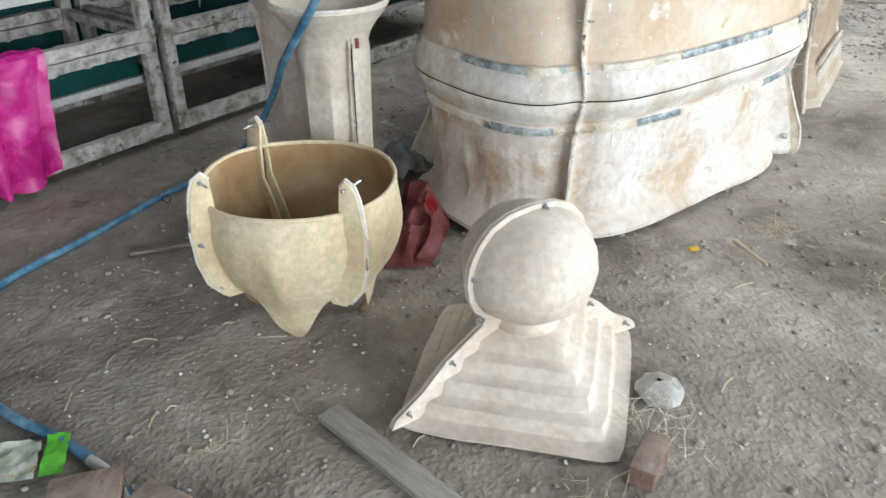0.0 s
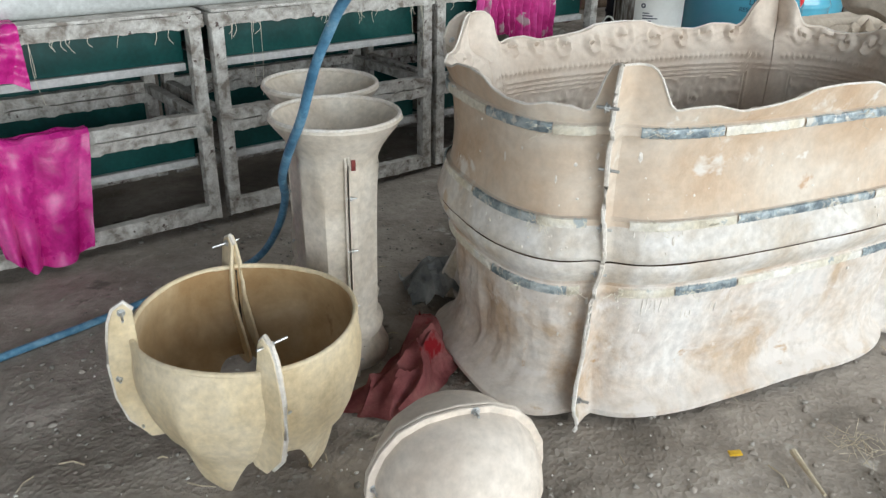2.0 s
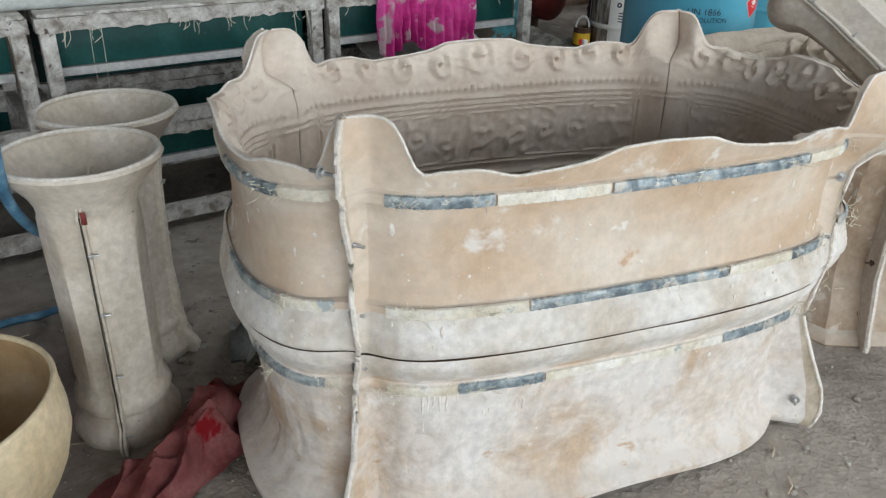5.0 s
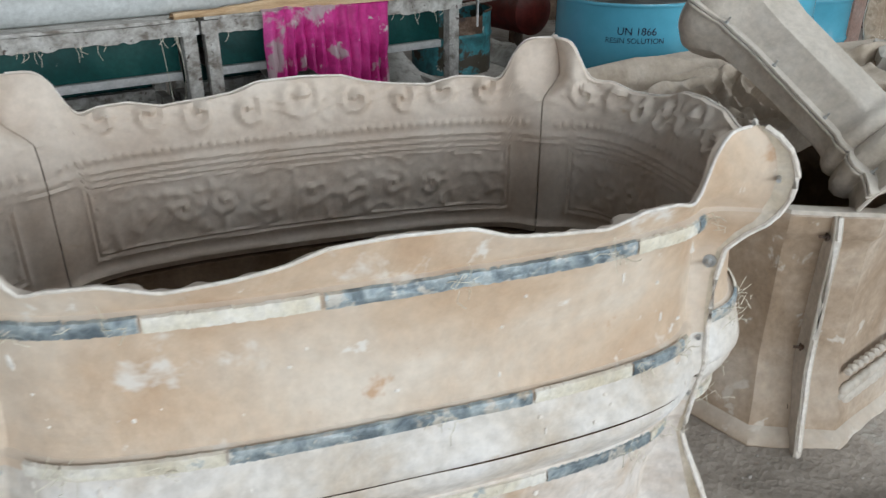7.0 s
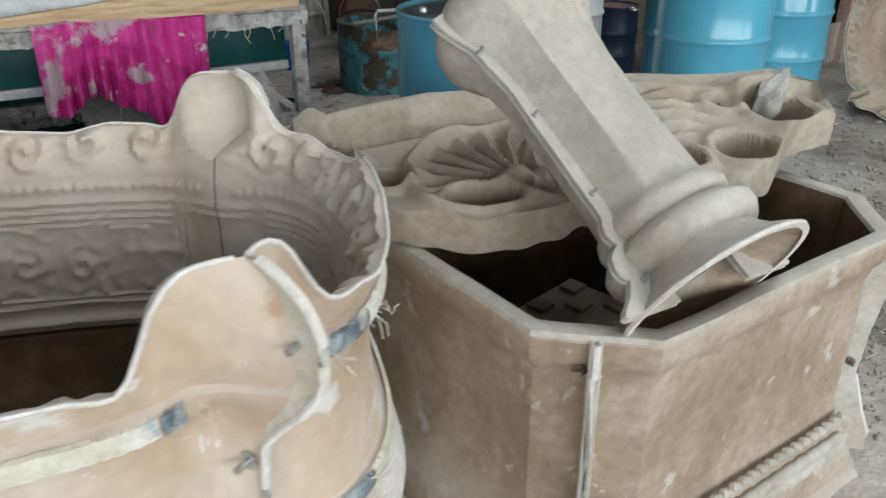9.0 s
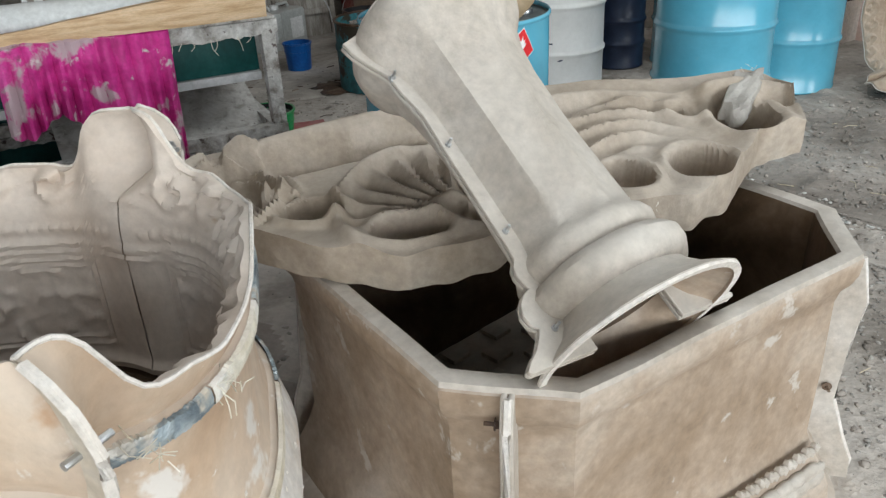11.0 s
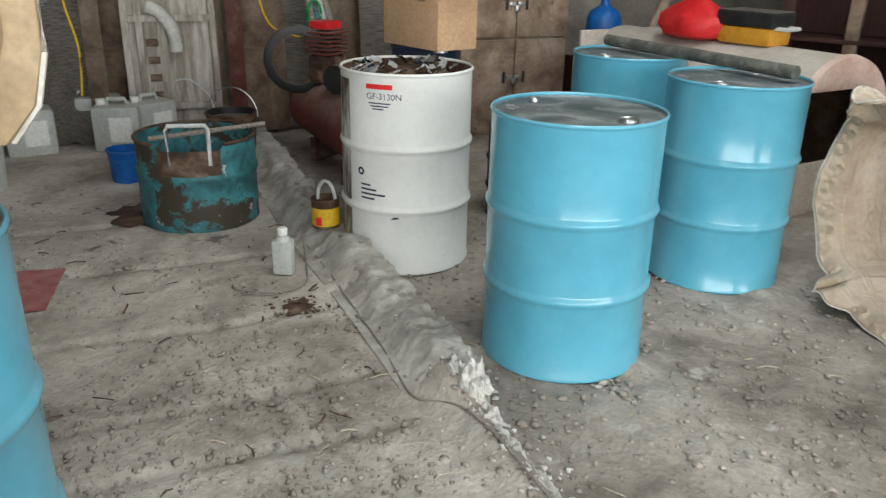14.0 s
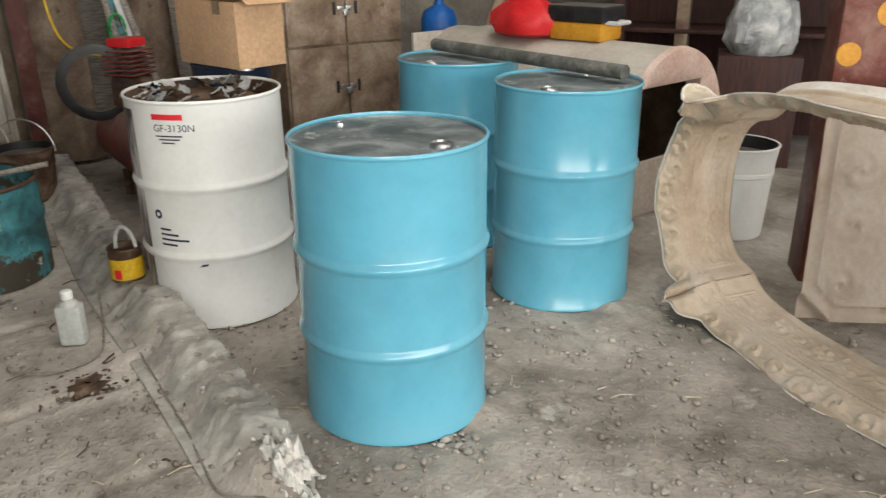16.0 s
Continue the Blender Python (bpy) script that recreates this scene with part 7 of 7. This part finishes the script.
for x, y, n in ((1.13, 2.30, 40), (-0.52, 1.35, 16), (1.30, 1.95, 30), (0.30, 1.13, 30), (1.55, 5.55, 60), (2.1, 3.25, 30), (1.2, 6.2, 30)):
    solid("fibre_wisp", tuft((0, 0, 0.01), 0.035, n, 0.07, random.Random(int(x * 100)), 0.1), "straw", pose(x, y, 0.006), "small tangle of dry straw and fibre on the floor", "fibre", "fibre wisps")

# ---- the cord along the ridge and the white crumbs on it
cord = [(0.02, 7.22), (0.10, 7.08), (0.25, 6.96), (0.55, 6.74), (0.83, 6.52), (1.06, 6.34), (1.22, 6.20), (1.33, 6.12), (1.48, 6.12), (1.65, 6.03), (1.9, 5.84), (2.2, 5.62), (2.5, 5.48), (3.0, 5.25)]


def ground_z(x, y):
    return float(floor_height(np.array([x]), np.array([y]), np.array([0.2]))[0])


solid("cord", bm_tube(smooth_path([(x, y, ground_z(x, y) + 0.010) for x, y in cord], 6), 0.0035, 8), "greywood", Matrix(), "thin dusty cord lying along the concrete ridge", "cord")
solid("cord", bm_tube(smooth_path([(0.20, 6.98, SLAB + 0.10), (0.37, 6.80, SLAB + 0.012), (0.50, 6.62, SLAB + 0.01), (0.44, 6.48, SLAB + 0.01), (0.30, 6.44, SLAB + 0.008)], 8), 0.004, 8), "greywood", Matrix(), "loop of dusty cord on the slab", "cord")
tar = bm_revolve([(0.10, 0), (0.07, 0.006), (0.002, 0.008)], 30, lambda a, z: 0.05 * nz(math.cos(a) * 3, math.sin(a) * 3, 1), caps=(False, True))
solid("tar_stain", tar, "rust", pose(0.60, 6.46, SLAB + 0.002) @ Matrix.Diagonal((0.55, 0.7, 1, 1)), "dark tarry blotch on the slab", "stain")
tar2 = bm_revolve([(0.18, 0), (0.10, 0.006), (0.002, 0.006)], 30, lambda a, z: 0.09 * nz(math.cos(a) * 3, math.sin(a) * 3, 5), caps=(False, True))
solid("tar_stain", tar2, "rust", pose(-0.74, 6.90, SLAB + 0.002), "dark tarry spill under the teal pot", "stain")


def pebble_mesh(seed):
    b = bmesh.new()
    bmesh.ops.create_icosphere(b, subdivisions=1, radius=1)
    for v in b.verts:
        v.co *= 1 + 0.45 * nz(v.co.x * 1.3, v.co.y * 1.3, v.co.z * 1.3 + seed * 7)
        v.co.z *= 0.6
    return b


def scatter(name, label, material, n, seed, place, lo, hi):
    """Joined loose bits lying on the floor."""
    rnd = random.Random(seed)
    base = []
    for k in range(5):
        pb = pebble_mesh(k)
        base.append(([v.co.copy() for v in pb.verts], [[v.index for v in f.verts] for f in pb.faces]))
        pb.free()
    verts, faces = [], []
    k = 0
    while k < n:
        x, y = place(rnd)
        r = lo * (hi / lo) ** (rnd.random() ** 2.2)
        vs, fs = base[rnd.randrange(5)]
        rot = Matrix.Rotation(rnd.uniform(0, 6.28), 3, "Z") @ Matrix.Diagonal((1, rnd.uniform(0.5, 1), rnd.uniform(0.6, 1)))
        o = len(verts)
        c = Vector((x, y, ground_z(x, y) + r * 0.2))
        verts += [c + (rot @ v) * r for v in vs]
        faces += [[o + i for i in f] for f in fs]
        k += 1
    me = bpy.data.meshes.new(name)
    me.from_pydata([tuple(v) for v in verts], [], faces)
    me.shade_smooth()
    me.materials.append(M[material])
    return tagged(new(name, me), label, "rubble", kind="stuff")


def along_ridge(rnd):
    i = rnd.choices(range(3, 9), weights=(0.5, 1, 5, 9, 6, 4))[0]
    (ax, ay), (bx, by) = RIDGE[i], RIDGE[i + 1]
    t = rnd.random()
    o = rnd.gauss(0, 0.07)
    ln = math.hypot(bx - ax, by - ay)
    return ax + (bx - ax) * t - (by - ay) / ln * o, ay + (by - ay) * t + (bx - ax) / ln * o


scatter("loose_grit", "loose grey grit and pebbles on the dirt floor", "stone", 2600, 5, lambda r: (r.uniform(-1.5, 3.4), r.uniform(0.9, 7.2)), 0.003, 0.013)
scatter("drum_side_grit", "loose grey grit round the drums", "stone", 1500, 15, lambda r: (r.gauss(1.7, 0.9), r.gauss(6.4, 0.6)), 0.003, 0.012)
scatter("ridge_crumbs", "white plaster crumbs and grit along the ridge", "chalk", 800, 6, along_ridge, 0.003, 0.016)
scatter("gravel_patch", "pale loose gravel and plaster dust beside the ridge", "mortar", 1300, 44, lambda r: (2.0 + r.gauss(0, 0.42), 5.05 + r.gauss(0, 0.40)), 0.003, 0.011)
scatter("gravel_patch_dark", "grey loose gravel beside the ridge", "stone", 2200, 45, lambda r: (2.0 + r.gauss(0, 0.5), 5.0 + r.gauss(0, 0.45)), 0.003, 0.012)
scatter("dirt_clods", "small grey dirt clods trodden into the floor", "floor", 6500, 48, lambda r: (r.uniform(0.6, 3.6), r.uniform(4.2, 7.9)), 0.004, 0.02)
scatter("start_clods", "crumbled dirt clods trodden into the floor round the moulds", "floor", 1000, 51, lambda r: (r.uniform(-1.5, 2.6), r.uniform(0.9, 3.2)), 0.004, 0.017)
scatter("slab_clods", "grey dirt clods on the slab", "floor", 1500, 49, lambda r: (r.uniform(-1.3, 1.6), r.uniform(4.8, 6.6)), 0.004, 0.016)
scatter("tar_crumbs", "dark tarry crumbs on the slab", "rust", 150, 50, lambda r: (0.60 + r.gauss(0, 0.055), 6.47 + r.gauss(0, 0.06)), 0.004, 0.014)
scatter("slab_crumbs", "dark crumbs and dirt specks on the slab", "stone", 900, 46, lambda r: (r.uniform(-1.6, 1.2), r.uniform(5.0, 7.4)), 0.003, 0.011)
scatter("wall_side_crumbs", "dirt specks near the racks", "stone", 700, 47, lambda r: (r.uniform(-1.3, 0.4), r.uniform(1.8, 3.6)), 0.003, 0.012)
scatter("front_grit", "fine pale grit on the floor near the basin", "chalk", 420, 9, lambda r: (r.gauss(-0.1, 0.6), r.gauss(1.5, 0.5)), 0.003, 0.009)
scatter("drum_foot_crumbs", "white crumbs at the foot of the blue drum", "mortar", 26, 12, lambda r: (1.80 + r.gauss(0, 0.04), 6.60 + r.gauss(0, 0.035)), 0.006, 0.024)
scatter("white_drum_crumbs", "dark and white crumbs at the foot of the white drum", "stone", 40, 13, lambda r: (0.62 + r.gauss(0, 0.10), 6.98 + r.gauss(0, 0.03)), 0.006, 0.02)


def plaster_lump(x, y, sx, sy, h, turn, seed):
    rows = []
    for i in range(26):
        row = []
        for j in range(18):
            u, v = i / 25 * 2 - 1, j / 17 * 2 - 1
            e = max(0.0, 1 - (u * u) ** 1.5 - (v * v) ** 1.5)
            k = noise.fractal(Vector((u * 2.2 + seed, v * 2.2, seed)), 0.5, 2.2, 5)
            row.append((u * sx * (1 + 0.18 * k), v * sy * (1 + 0.18 * k), h * e ** 0.45 * (0.75 + 0.5 * k) - 0.012))
        rows.append(row)
    return solid("plaster_lump", bm_grid(rows), "chalk", Matrix.Translation((x, y, ground_z(x, y) - 0.02)) @ pose(0, 0, 0, 0, 0, turn), "white crumbling plaster lump at the broken ridge end", "rubble", "plaster lumps")


for k, (x, y, sx, sy, h, t) in enumerate(((1.44, 6.25, 0.10, 0.055, 0.085, -38), (1.53, 6.16, 0.08, 0.05, 0.06, -30), (1.66, 6.06, 0.10, 0.04, 0.045, -38), (1.82, 5.94, 0.11, 0.035, 0.04, -38), (2.02, 5.79, 0.12, 0.035, 0.04, -36), (2.22, 5.66, 0.10, 0.03, 0.035, -30), (1.06, 6.53, 0.09, 0.03, 0.03, -38))):
    plaster_lump(x, y, sx, sy, h, t, k * 1.7)


def litter(name, label, material, n, seed, place, lo, hi, r=0.0016):
    rnd = random.Random(seed)
    b = bmesh.new()
    for _ in range(n):
        x, y = place(rnd)
        a, l = rnd.uniform(0, 6.28), rnd.uniform(lo, hi)
        z = ground_z(x, y) + 0.006
        k = rnd.uniform(-0.3, 0.3)
        bm_tube([(x, y, z), (x + 0.5 * l * math.cos(a + k), y + 0.5 * l * math.sin(a + k), z + rnd.uniform(0, 0.006)), (x + l * math.cos(a), y + l * math.sin(a), z)], r * rnd.uniform(0.6, 1.6), 4, b)
    return tagged(part(name, b, material), label, "litter", kind="stuff")


litter("splinters", "pale straw and wood splinters on the dirt floor", "straw", 80, 71, lambda r: (r.uniform(-1.1, 1.6), r.uniform(0.95, 3.0)), 0.02, 0.09)
litter("far_splinters", "pale splinters and fibre bits near the drums", "straw", 55, 72, lambda r: (r.uniform(0.8, 3.0), r.uniform(4.4, 7.2)), 0.02, 0.08)
litter("dark_twigs", "dark twigs and scraps on the slab", "rust", 90, 73, lambda r: (r.uniform(-1.4, 1.2), r.uniform(5.0, 7.6)), 0.02, 0.08, 0.0025)
